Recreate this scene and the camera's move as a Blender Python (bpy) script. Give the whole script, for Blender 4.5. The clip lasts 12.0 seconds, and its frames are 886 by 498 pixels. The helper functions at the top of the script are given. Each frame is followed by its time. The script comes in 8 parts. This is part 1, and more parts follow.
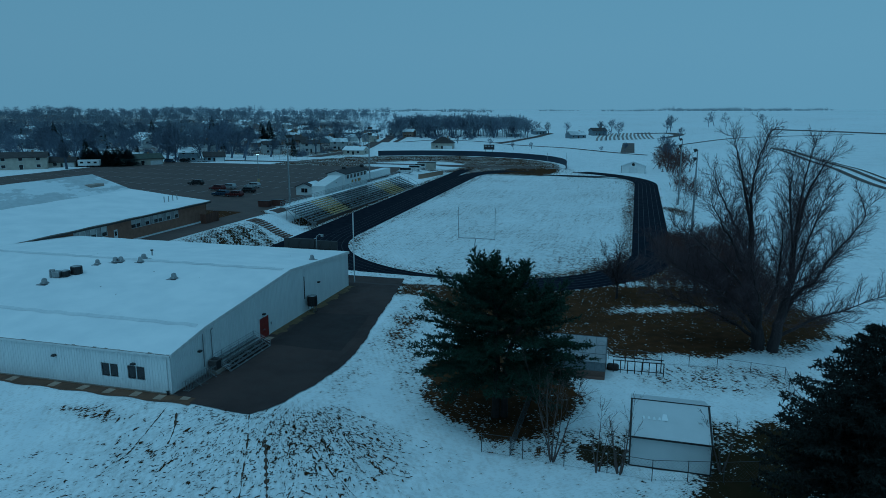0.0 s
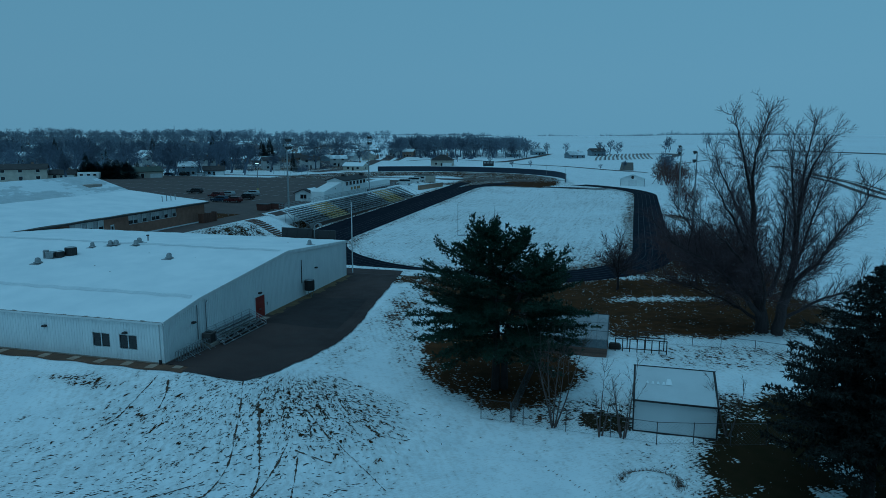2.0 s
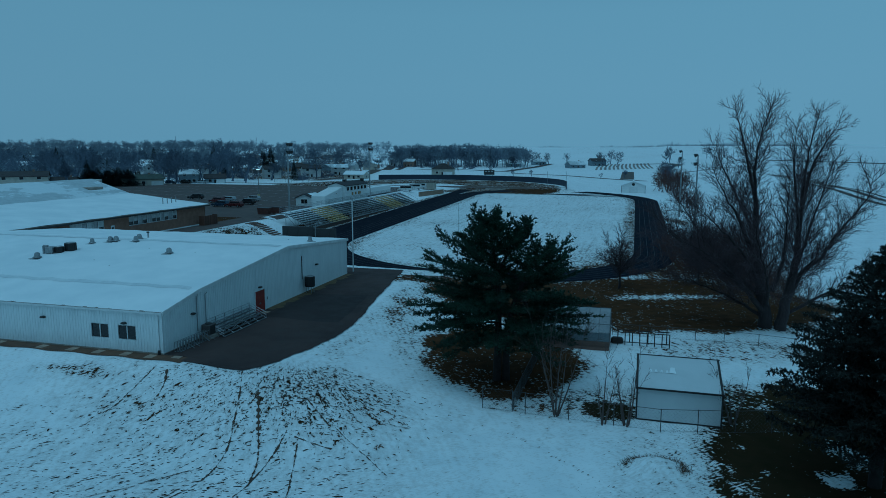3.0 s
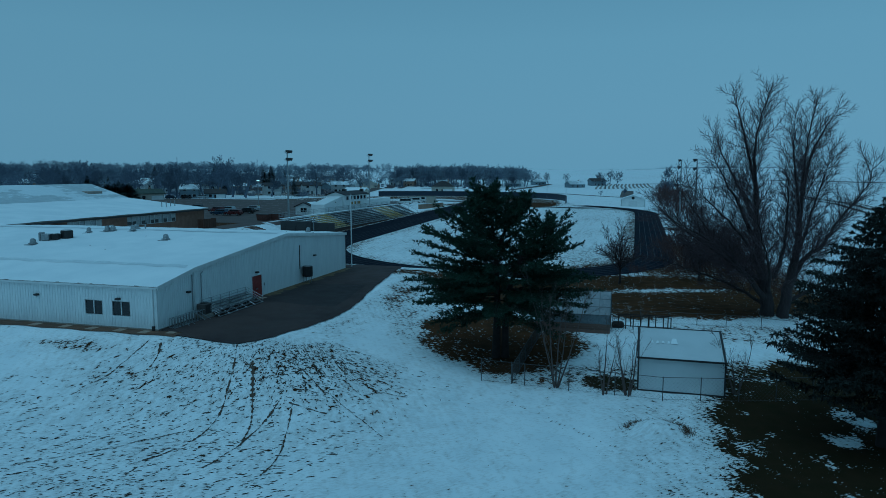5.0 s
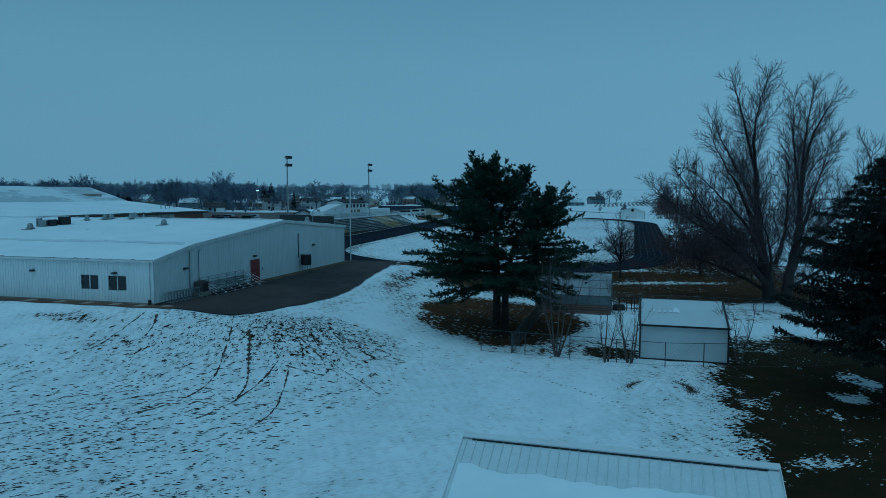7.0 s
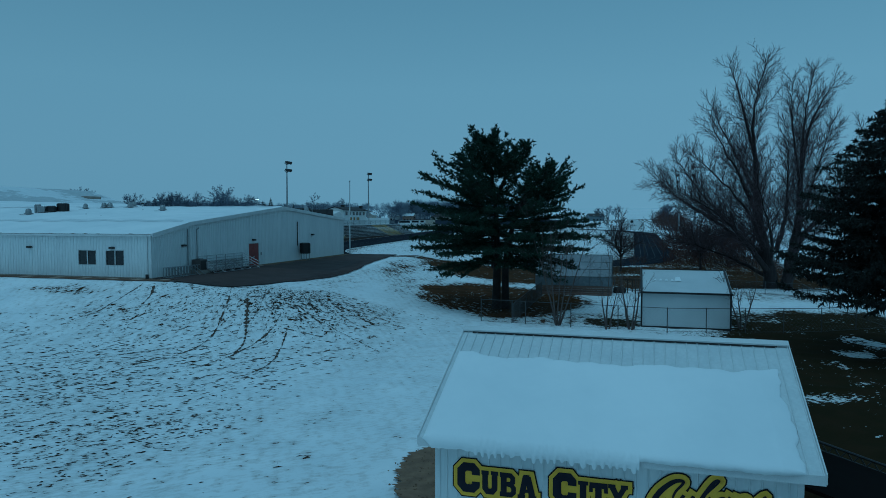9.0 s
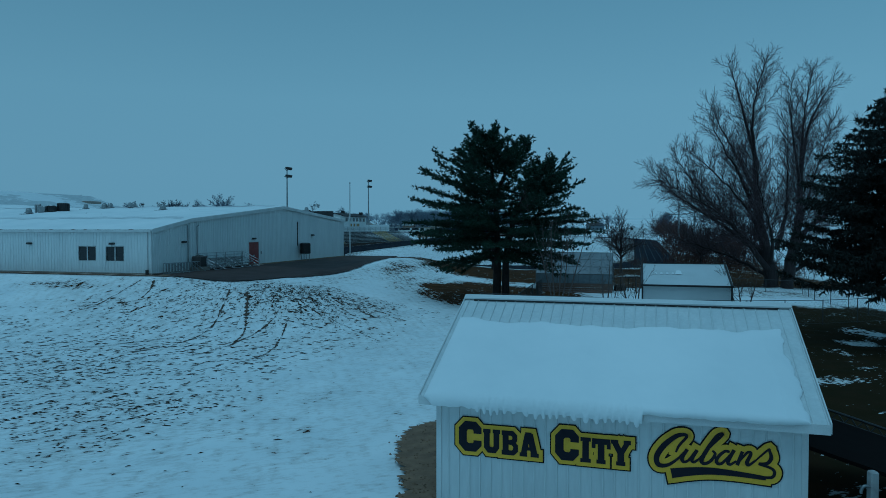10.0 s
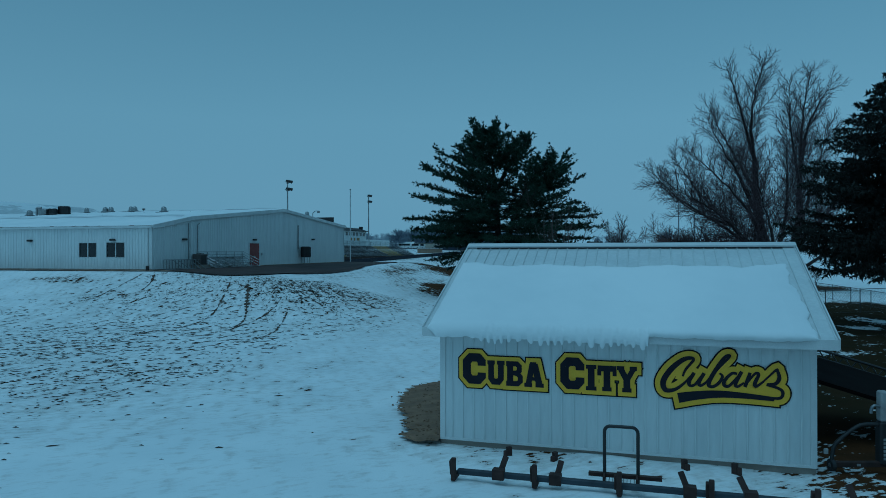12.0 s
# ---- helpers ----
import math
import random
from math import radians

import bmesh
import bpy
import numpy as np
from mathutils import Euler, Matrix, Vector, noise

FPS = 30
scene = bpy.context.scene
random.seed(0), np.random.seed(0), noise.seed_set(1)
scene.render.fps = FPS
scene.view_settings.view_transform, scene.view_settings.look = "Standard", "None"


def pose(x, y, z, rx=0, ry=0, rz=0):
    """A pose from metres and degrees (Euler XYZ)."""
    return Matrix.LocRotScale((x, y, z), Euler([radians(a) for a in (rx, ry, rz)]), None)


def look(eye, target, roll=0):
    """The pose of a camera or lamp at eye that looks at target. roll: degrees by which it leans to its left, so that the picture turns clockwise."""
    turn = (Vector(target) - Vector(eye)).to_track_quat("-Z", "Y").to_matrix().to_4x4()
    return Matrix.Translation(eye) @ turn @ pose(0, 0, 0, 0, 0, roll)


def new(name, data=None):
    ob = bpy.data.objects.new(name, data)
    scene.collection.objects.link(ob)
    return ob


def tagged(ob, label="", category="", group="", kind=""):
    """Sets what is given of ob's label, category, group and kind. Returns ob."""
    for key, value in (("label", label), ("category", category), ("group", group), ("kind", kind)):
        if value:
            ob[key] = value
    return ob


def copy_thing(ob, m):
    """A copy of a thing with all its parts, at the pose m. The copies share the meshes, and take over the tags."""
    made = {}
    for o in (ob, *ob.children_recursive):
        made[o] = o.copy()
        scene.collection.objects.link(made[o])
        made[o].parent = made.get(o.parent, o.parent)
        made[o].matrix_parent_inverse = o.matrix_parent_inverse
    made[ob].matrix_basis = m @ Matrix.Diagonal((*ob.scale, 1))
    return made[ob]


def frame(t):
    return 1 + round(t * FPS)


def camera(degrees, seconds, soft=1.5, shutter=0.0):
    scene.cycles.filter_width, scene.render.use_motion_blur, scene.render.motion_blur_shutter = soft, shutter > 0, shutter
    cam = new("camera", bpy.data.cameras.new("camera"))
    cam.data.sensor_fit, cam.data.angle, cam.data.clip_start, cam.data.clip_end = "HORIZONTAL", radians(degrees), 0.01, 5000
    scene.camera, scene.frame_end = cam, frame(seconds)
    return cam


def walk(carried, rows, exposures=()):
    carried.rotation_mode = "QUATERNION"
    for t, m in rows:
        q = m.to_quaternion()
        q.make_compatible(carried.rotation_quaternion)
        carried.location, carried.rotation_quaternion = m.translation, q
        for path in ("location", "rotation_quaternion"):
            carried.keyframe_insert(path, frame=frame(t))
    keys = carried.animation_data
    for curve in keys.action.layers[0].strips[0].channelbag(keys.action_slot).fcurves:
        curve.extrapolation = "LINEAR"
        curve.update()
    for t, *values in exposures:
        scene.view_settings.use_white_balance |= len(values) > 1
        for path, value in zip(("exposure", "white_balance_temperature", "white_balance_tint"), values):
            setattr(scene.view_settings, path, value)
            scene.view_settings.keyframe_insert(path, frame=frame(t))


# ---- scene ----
cam = camera(65.6, 12.0, soft=0.75)
METRES, EYE, TILT, LEAN, TURN = 24.0, 28.7, -11.5, 0.0, 0.0
ROWS = [
    (0.0, 0.0, 0.0, 0.0, -0.0, 0.0, -0.0),
    (0.5, 0.0008, 0.0105, -0.0571, -0.02, 0.54, -0.03),
    (1.0, 0.0007, 0.0205, -0.1135, -0.02, 1.07, -0.02),
    (1.5, 0.0012, 0.032, -0.1697, -0.03, 1.61, -0.05),
    (2.0, 0.0029, 0.0446, -0.2222, -0.04, 2.15, -0.07),
    (2.5, 0.0031, 0.0545, -0.2642, -0.03, 2.67, -0.07),
    (3.0, 0.0013, 0.0633, -0.3056, 0.02, 3.16, -0.06),
    (5.0, 0.009, 0.1004, -0.4871, 0.04, 5.21, -0.05),
    (5.5, 0.0099, 0.1093, -0.5317, 0.03, 5.7, -0.06),
    (6.0, 0.0107, 0.1189, -0.5757, 0.02, 6.18, -0.05),
    (6.5, 0.0109, 0.1281, -0.6202, 0.02, 6.65, -0.06),
    (7.0, 0.0104, 0.1376, -0.6638, 0.01, 7.12, -0.06),
    (9.0, 0.0098, 0.1746, -0.8318, -0.03, 8.92, -0.02),
    (9.5, 0.009, 0.1803, -0.8615, -0.03, 9.37, 0.0),
    (10.0, 0.0084, 0.1853, -0.8864, -0.03, 9.82, 0.03),
    (10.5, 0.0079, 0.1898, -0.9096, -0.03, 10.27, 0.04),
    (11.0, 0.0061, 0.1957, -0.9338, -0.03, 10.73, 0.07),
    (11.5, 0.0052, 0.2004, -0.9577, -0.03, 11.18, 0.1),
    (12.0, 0.0044, 0.205, -0.9782, -0.03, 11.62, 0.12),
]
WALK = [(t, pose(0, 0, EYE, TILT, LEAN, TURN) @ pose(METRES * x, METRES * y, METRES * z, 90 + pitch, roll, yaw)) for t, x, y, z, yaw, pitch, roll in ROWS]
walk(cam, WALK, [(0.0, -0.60, 4010, -17), (12.0, -0.51, 4090, -17)])
# ---- light ----
world = bpy.data.worlds.new("overcast_sky")
scene.world = world
world.use_nodes = True
wn, wl = world.node_tree.nodes, world.node_tree.links
wn.clear()
sky = wn.new("ShaderNodeTexSky")
sky.sky_type, sky.sun_disc = "NISHITA", False
sky.sun_elevation, sky.sun_rotation, sky.dust_density = radians(40), radians(205), 4.0
coord = wn.new("ShaderNodeTexCoord")
sep = wn.new("ShaderNodeSeparateXYZ")
ramp = wn.new("ShaderNodeValToRGB")
ramp.color_ramp.elements[0].position, ramp.color_ramp.elements[0].color = 0.0, (0.655, 0.81, 0.85, 1)
ramp.color_ramp.elements[1].position, ramp.color_ramp.elements[1].color = 1.0, (0.32, 0.45, 0.53, 1)
for pos, col in ((0.08, (0.67, 0.82, 0.855, 1)), (0.18, (0.645, 0.805, 0.84, 1)), (0.34, (0.48, 0.635, 0.69, 1))):
    e = ramp.color_ramp.elements.new(pos)
    e.color = col
cloud, clear, both = wn.new("ShaderNodeBackground"), wn.new("ShaderNodeBackground"), wn.new("ShaderNodeAddShader")
cloud.inputs[1].default_value, clear.inputs[1].default_value = 0.49, 0.0006
out = wn.new("ShaderNodeOutputWorld")
wl.new(coord.outputs["Generated"], sep.inputs[0])
wl.new(sep.outputs["Z"], ramp.inputs[0])
bright = wn.new("ShaderNodeMapRange")                   # the cloud is a little thinner towards +x
bright.inputs["From Min"].default_value, bright.inputs["From Max"].default_value = -0.6, 0.6
bright.inputs["To Min"].default_value, bright.inputs["To Max"].default_value = 0.465, 0.512
wl.new(sep.outputs["X"], bright.inputs[0])
wl.new(bright.outputs[0], cloud.inputs[1])
wl.new(ramp.outputs[0], cloud.inputs[0])
wl.new(sky.outputs[0], clear.inputs[0])
wl.new(cloud.outputs[0], both.inputs[0])
wl.new(clear.outputs[0], both.inputs[1])
wl.new(both.outputs[0], out.inputs[0])

sun = new("sun", bpy.data.lights.new("sun", "SUN"))
sun.data.energy, sun.data.angle, sun.data.color = 0.80, radians(50), (0.90, 0.96, 0.92)
sun.matrix_world = look((0, 0, 0), (0.20, 0.22, -0.92))

# ---- the lie of the land ----
AX = Vector((math.sin(radians(15.5)), math.cos(radians(15.5)), 0))    # along the running track
RX = Vector((AX.y, -AX.x, 0))                                         # across it
TC, TA0, TA1, TRI, TRO = -28.3, 137.0, 250.0, 28.7, 36.4              # track: middle line, straights, inner and outer radius
GYM_Z, LOT_Z = 3.0, 5.3


def field_z(r, a):
    """The field drains towards its near right bend."""
    return 1.45 + 0.016 * (np.clip(a, 90, 295) - 126) - 0.02 * (np.clip(r, -45, 12) + 28)



def place(r, a, z=0.0):
    return Vector((RX.x * r + AX.x * a, RX.y * r + AX.y * a, z))


def smooth(t):
    t = np.clip(t, 0.0, 1.0)
    return t * t * (3 - 2 * t)


def rect_dist(r, a, r0, r1, a0, a1):
    dr = np.maximum(np.maximum(r0 - r, r - r1), 0)
    da = np.maximum(np.maximum(a0 - a, a - a1), 0)
    return np.sqrt(dr * dr + da * da)


def ra_of(x, y):
    return x * RX.x + y * RX.y, x * AX.x + y * AX.y


def track_dist(r, a):
    da = a - np.clip(a, TA0, TA1)
    return np.minimum(np.sqrt((r - TC) ** 2 + da * da) - TRO, rect_dist(r, a, -69.5, 8, 137, 292))


def land(x, y):
    """Height of the bare ground."""
    x, y = np.asarray(x, float), np.asarray(y, float)
    r, a = ra_of(x, y)
    z = -0.13 * smooth((30 - y) / 8) + 0.5 * smooth((y - 42) / 28) - 0.9 * smooth((x - 30) / 22) * smooth((y - 40) / 40)
    far = np.sqrt(x * x + y * y)
    z = z + 2.4 * smooth((a - 130) / 160) * smooth((r - 10) / 60) + 2.0 * smooth((a - 270) / 60)
    w = smooth(1.06 - (track_dist(r, a) - 3) / 26)
    z = z * (1 - w) + field_z(r, a) * w
    d1 = rect_dist(r * 0.8, a, -400 * 0.8, -29.5 * 0.8, 48.6, 93)
    w1 = np.clip(1.02 - d1 / 16, 0, 1) ** 2
    z = z * (1 - w1) + GYM_Z * w1
    s = (x + 24.78) * 0.263 + (y - 59.05) * 0.9648
    w = (x + 24.78) * 0.9648 - (y - 59.05) * 0.263
    z = z - 0.32 * smooth((w - 2.5) / 5.5) * smooth((s + 6.5) / 5.5) * smooth((15 - w) / 4) * smooth((32 - s) / 22)       # the drive falls away from the hall
    d2 = rect_dist(r + 4.5 * smooth((a - 136) / 8), a, -900, -79.5, 101, 460)
    w2 = smooth(1.05 - d2 / 10)
    z = z * (1 - w2) + LOT_Z * w2
    w3 = smooth(1.05 - rect_dist(r, a, -900, -32, 292, 352) / 16)
    z = z * (1 - w3) + 4.8 * w3
    z = z + 21.5 * smooth((far - 380) / 900)
    d3 = np.sqrt(((x - 14.2) / 2.6) ** 2 + ((y - 43.4) / 2.0) ** 2)
    z = z + 0.75 * smooth(1 - d3)
    return z


def ground_z(x, y):
    return float(land(x, y))


def wave(x, y, s, k=0.0):
    """A soft wavering of about -1 to 1 over s metres."""
    return (np.sin(x / s * 2.1 + 1.3 * np.sin(y / s * 1.7 + k)) + np.sin(y / s * 2.6 - 1.1 * np.sin(x / s * 1.9 + 2 * k))) / 2


def bareness(x, y):
    """How far the ground shows through the snow: -1 deep snow, 1 bare."""
    r, a = ra_of(x, y)
    b = -0.655 + 0.08 * wave(x, y, 9.0) + 0.06 * wave(x, y, 2.3, 1.0)

    def patch(cx, cy, rx, ry, top, soft=0.5, turn=0.0):
        c, s = math.cos(turn), math.sin(turn)
        px, py = (x - cx) * c + (y - cy) * s, -(x - cx) * s + (y - cy) * c
        d = np.sqrt((px / rx) ** 2 + (py / ry) ** 2) + 0.09 * wave(x, y, 3.0, 2.0)
        return np.where(True, (top + 0.62) * smooth((1 + soft - d) / soft), 0)

    add = patch(5.9, 66.5, 6.6, 9.0, 0.62, 0.45)                         # under the pine
    add = np.maximum(add, patch(29, 92, 21, 13.0, 0.70, 0.45, 0.15))       # slope below the track
    add = np.maximum(add, patch(14, 92, 13, 9, 0.7, 0.6))
    edge = np.interp(y, (10, 15, 18, 21, 26, 32, 38, 44, 49, 54, 58), (7.7, 7.8, 7.9, 8.7, 11.3, 14.6, 16.1, 17.7, 18.9, 22.8, 27)) + 0.6 * wave(x, y, 2.2)
    add = np.maximum(add, 1.40 * smooth((x - edge + 1.6) / 4.2) * smooth((62 - y) / 6) * smooth((40 - x) / 6))     # lawn under the spruce
    add = np.maximum(add, patch(24.5, 53.0, 2.8, 4.5, 0.42, 0.9))
    add = np.maximum(add, patch(11.0, 55.2, 5.0, 2.0, -0.05, 1.2))
    add = np.maximum(add, patch(13.5, 53.3, 1.7, 1.4, 0.5, 0.9))
    add = np.maximum(add, patch(31, 69, 7, 3.0, -0.15, 1.0))
    add = np.maximum(add, patch(-9.6, 52.4, 5.0, 4.0, -0.09, 1.1, -0.5))   # slope under the drive
    add = np.maximum(add, patch(-17, 52.0, 11.0, 4.2, -0.24, 1.0, -0.25))
    add = np.maximum(add, patch(-14, 46, 10.0, 7.0, -0.36, 0.8))
    add = np.maximum(add, patch(-22, 34, 16, 14, -0.40, 0.7))
    add = np.maximum(add, patch(-2.4, 74.0, 2.6, 12.0, -0.17, 1.0, 0.1))
    add = np.maximum(add, patch(-3.5, 99.5, 7.5, 4.6, 0.52, 0.6, 0.1))
    add = np.maximum(add, patch(-30.8, 56.6, 2.6, 0.45, 0.14, 1.6, -0.266))
    add = np.maximum(add, patch(-51, 155.5, 9, 8, 0.75, 0.3))
    add = np.maximum(add, patch(62.6, 182, 1.9, 6.5, 0.16, 0.7))
    add = np.maximum(add, patch(46, 122, 11, 26, 0.45, 0.5, -0.15))       # brush beside the bend
    add = np.maximum(add, patch(4.2, 15.7, 5.0, 0.7, -0.30, 0.9, -0.25))
    add = np.maximum(add, patch(14.5, 38, 3.0, 8, -0.25, 0.8))
    b = b + add
    along, off = (x + 24.78) * 0.263 + (y - 59.05) * 0.9648, (x + 24.78) * 0.9648 - (y - 59.05) * 0.263
    b = b + (0.34 + 0.16 * wave(x, y, 1.9, 2.0)) * smooth(1.3 - np.abs(off - 13.6 + 0.03 * along) / 2.4) * smooth((along - 2) / 6) * smooth((36 - along) / 8)      # thin snow on the bank beside the drive
    b = b - 0.75 * smooth(1 - np.abs(y - 95.5 - 0.12 * (x - 32)) / 2.6) * smooth(1.4 - np.abs(x - 32) / 9)
    b = b - (1.0 + 0.35 * wave(x, y, 0.8)) * smooth(1.4 - np.sqrt(((x - 28.5) / 1.1) ** 2 + ((y - 45.4) / 2.5) ** 2))
    b = b - 0.30 * smooth((wave(x, y, 1.7, 4.0) - 0.25) / 0.5) * smooth((x - edge + 1) / 3) * smooth((62 - y) / 6)
    b = b - 0.62 * smooth(1.3 - np.sqrt(((x - 18.2) / 2.0) ** 2 + ((y - 31.5) / 0.9) ** 2))
    b = b - 0.80 * smooth(1.3 - np.sqrt(((x - 25.4) / 1.2) ** 2 + ((y - 41.8) / 1.5) ** 2))
    b = b - 0.62 * smooth(1.3 - np.sqrt(((x - 19.0) / 0.9) ** 2 + ((y - 40.6) / 1.5) ** 2))
    b = b + 1.02 * smooth(1.3 - np.abs(r + 74.0) / 7.5) * smooth(1.4 - np.abs(a - 115) / 15) * (0.85 + 0.25 * np.sin(a * 1.5 + r * 0.9))
    b = b + 0.45 * smooth(1 - np.abs(r - 15) / 9) * smooth(1 - np.abs(a - 190) / 90) * (0.6 + 0.5 * wave(x, y, 7))
    far = np.sqrt(x * x + y * y)
    b = b + (0.02 + 0.16 * wave(x, y, 60)) * smooth((far - 250) / 200)
    b = b + (0.86 + 0.22 * wave(x, y, 31)) * smooth((a - 318) / 20) * smooth((-70 + 0.35 * (a - 340) - r) / 40) * smooth((900 - a) / 200) * smooth((-0.10 * y - x) / 18)      # trodden yards of the town
    inside = track_dist(r, a) < 0
    b = np.where(inside, -0.31 + 0.10 * wave(x, y, 14) + 0.58 * smooth((r + 24) / 24) * smooth((146 - a) / 30) + 0.3 * smooth((r + 4) / 5), b)
    b = b + np.where(inside, 0.26 * smooth(1.2 - np.abs(np.sqrt((r - TC) ** 2 + (a - np.clip(a, TA0, TA1)) ** 2) - TRI + 1.2) / 1.8), 0.85 * smooth(1.3 - np.abs(r + 70.6) / 1.6) * smooth((a - 136) / 4) * smooth((262 - a) / 10))
    b = b + 1.1 * smooth((-70.9 - r) / 0.8) * smooth((r + 77.6) / 0.8) * smooth((a - 142.5) / 1.5) * smooth((224 - a) / 1.5)
    d = np.sqrt((r + 92) ** 2 + (a - 287) ** 2)
    b = b + 1.0 * smooth((64 - d) / 3) * smooth((a - 258) / 8) * smooth((d - 18) / 6)
    return b


# ---- materials ----
def nodes_of(name):
    m = bpy.data.materials.new(name)
    m.use_nodes = True
    n, l = m.node_tree.nodes, m.node_tree.links
    return m, n, l, n["Principled BSDF"]


def rgba(c):
    return (c[0], c[1], c[2], 1)


def noise_node(n, l, scale, detail=4, vec=None, rough=0.55, stretch=None):
    t = n.new("ShaderNodeTexNoise")
    t.inputs["Scale"].default_value, t.inputs["Detail"].default_value, t.inputs["Roughness"].default_value = scale, detail, rough
    if vec is None:
        c = n.new("ShaderNodeTexCoord")
        vec = c.outputs["Object"]
    if stretch:
        mp = n.new("ShaderNodeMapping")
        mp.inputs["Scale"].default_value = stretch
        l.new(vec, mp.inputs["Vector"])
        vec = mp.outputs[0]
    l.new(vec, t.inputs["Vector"])
    return t


def mix_node(n, l, fac, a, b, kind="MIX"):
    m = n.new("ShaderNodeMixRGB")
    m.blend_type = kind
    for i, v in enumerate((fac, a, b)):
        if hasattr(v, "is_linked"):
            l.new(v, m.inputs[i])
        elif isinstance(v, (int, float)):
            m.inputs[i].default_value = v
        else:
            m.inputs[i].default_value = rgba(v)
    return m.outputs[0]


def span(n, l, val, a, b, lo=0.0, hi=1.0):
    m = n.new("ShaderNodeMapRange")
    m.inputs[1].default_value, m.inputs[2].default_value, m.inputs[3].default_value, m.inputs[4].default_value = a, b, lo, hi
    l.new(val, m.inputs[0])
    return m.outputs[0]


def math_node(n, l, op, a, b):
    m = n.new("ShaderNodeMath")
    m.operation = op
    for i, v in enumerate((a, b)):
        if hasattr(v, "is_linked"):
            l.new(v, m.inputs[i])
        else:
            m.inputs[i].default_value = v
    return m.outputs[0]


def bump(n, l, p, height, strength, dist=0.02):
    b = n.new("ShaderNodeBump")
    b.inputs["Strength"].default_value, b.inputs["Distance"].default_value = strength, dist
    l.new(height, b.inputs["Height"])
    l.new(b.outputs[0], p.inputs["Normal"])


def plain(name, c, c2=None, rough=0.6, metal=0.0, scale=3.0, fine=40.0, bumpy=0.15, dist=0.01, vary=0.0, stretch=None):
    """A worn surface: broad stains, fine grain, a little relief; vary: how much repeats differ."""
    m, n, l, p = nodes_of(name)
    c2 = c2 or tuple(v * 0.72 for v in c)
    broad, grain = noise_node(n, l, scale, 5, stretch=stretch), noise_node(n, l, fine, 3, stretch=stretch)
    col = mix_node(n, l, span(n, l, broad.outputs[0], 0.35, 0.7), c, c2)
    col = mix_node(n, l, span(n, l, grain.outputs[0], 0.3, 0.8, 0.0, 0.35), col, tuple(v * 0.6 for v in c))
    if vary:
        o = n.new("ShaderNodeObjectInfo")
        h = n.new("ShaderNodeHueSaturation")
        l.new(span(n, l, o.outputs["Random"], 0, 1, 1 - vary, 1 + vary), h.inputs["Value"])
        l.new(col, h.inputs["Color"])
        col = h.outputs[0]
    l.new(col, p.inputs["Base Color"])
    p.inputs["Metallic"].default_value = metal
    l.new(span(n, l, broad.outputs[0], 0.3, 0.7, max(rough - 0.1, 0.05), min(rough + 0.1, 1)), p.inputs["Roughness"])
    bump(n, l, p, grain.outputs[0], bumpy, dist)
    return m


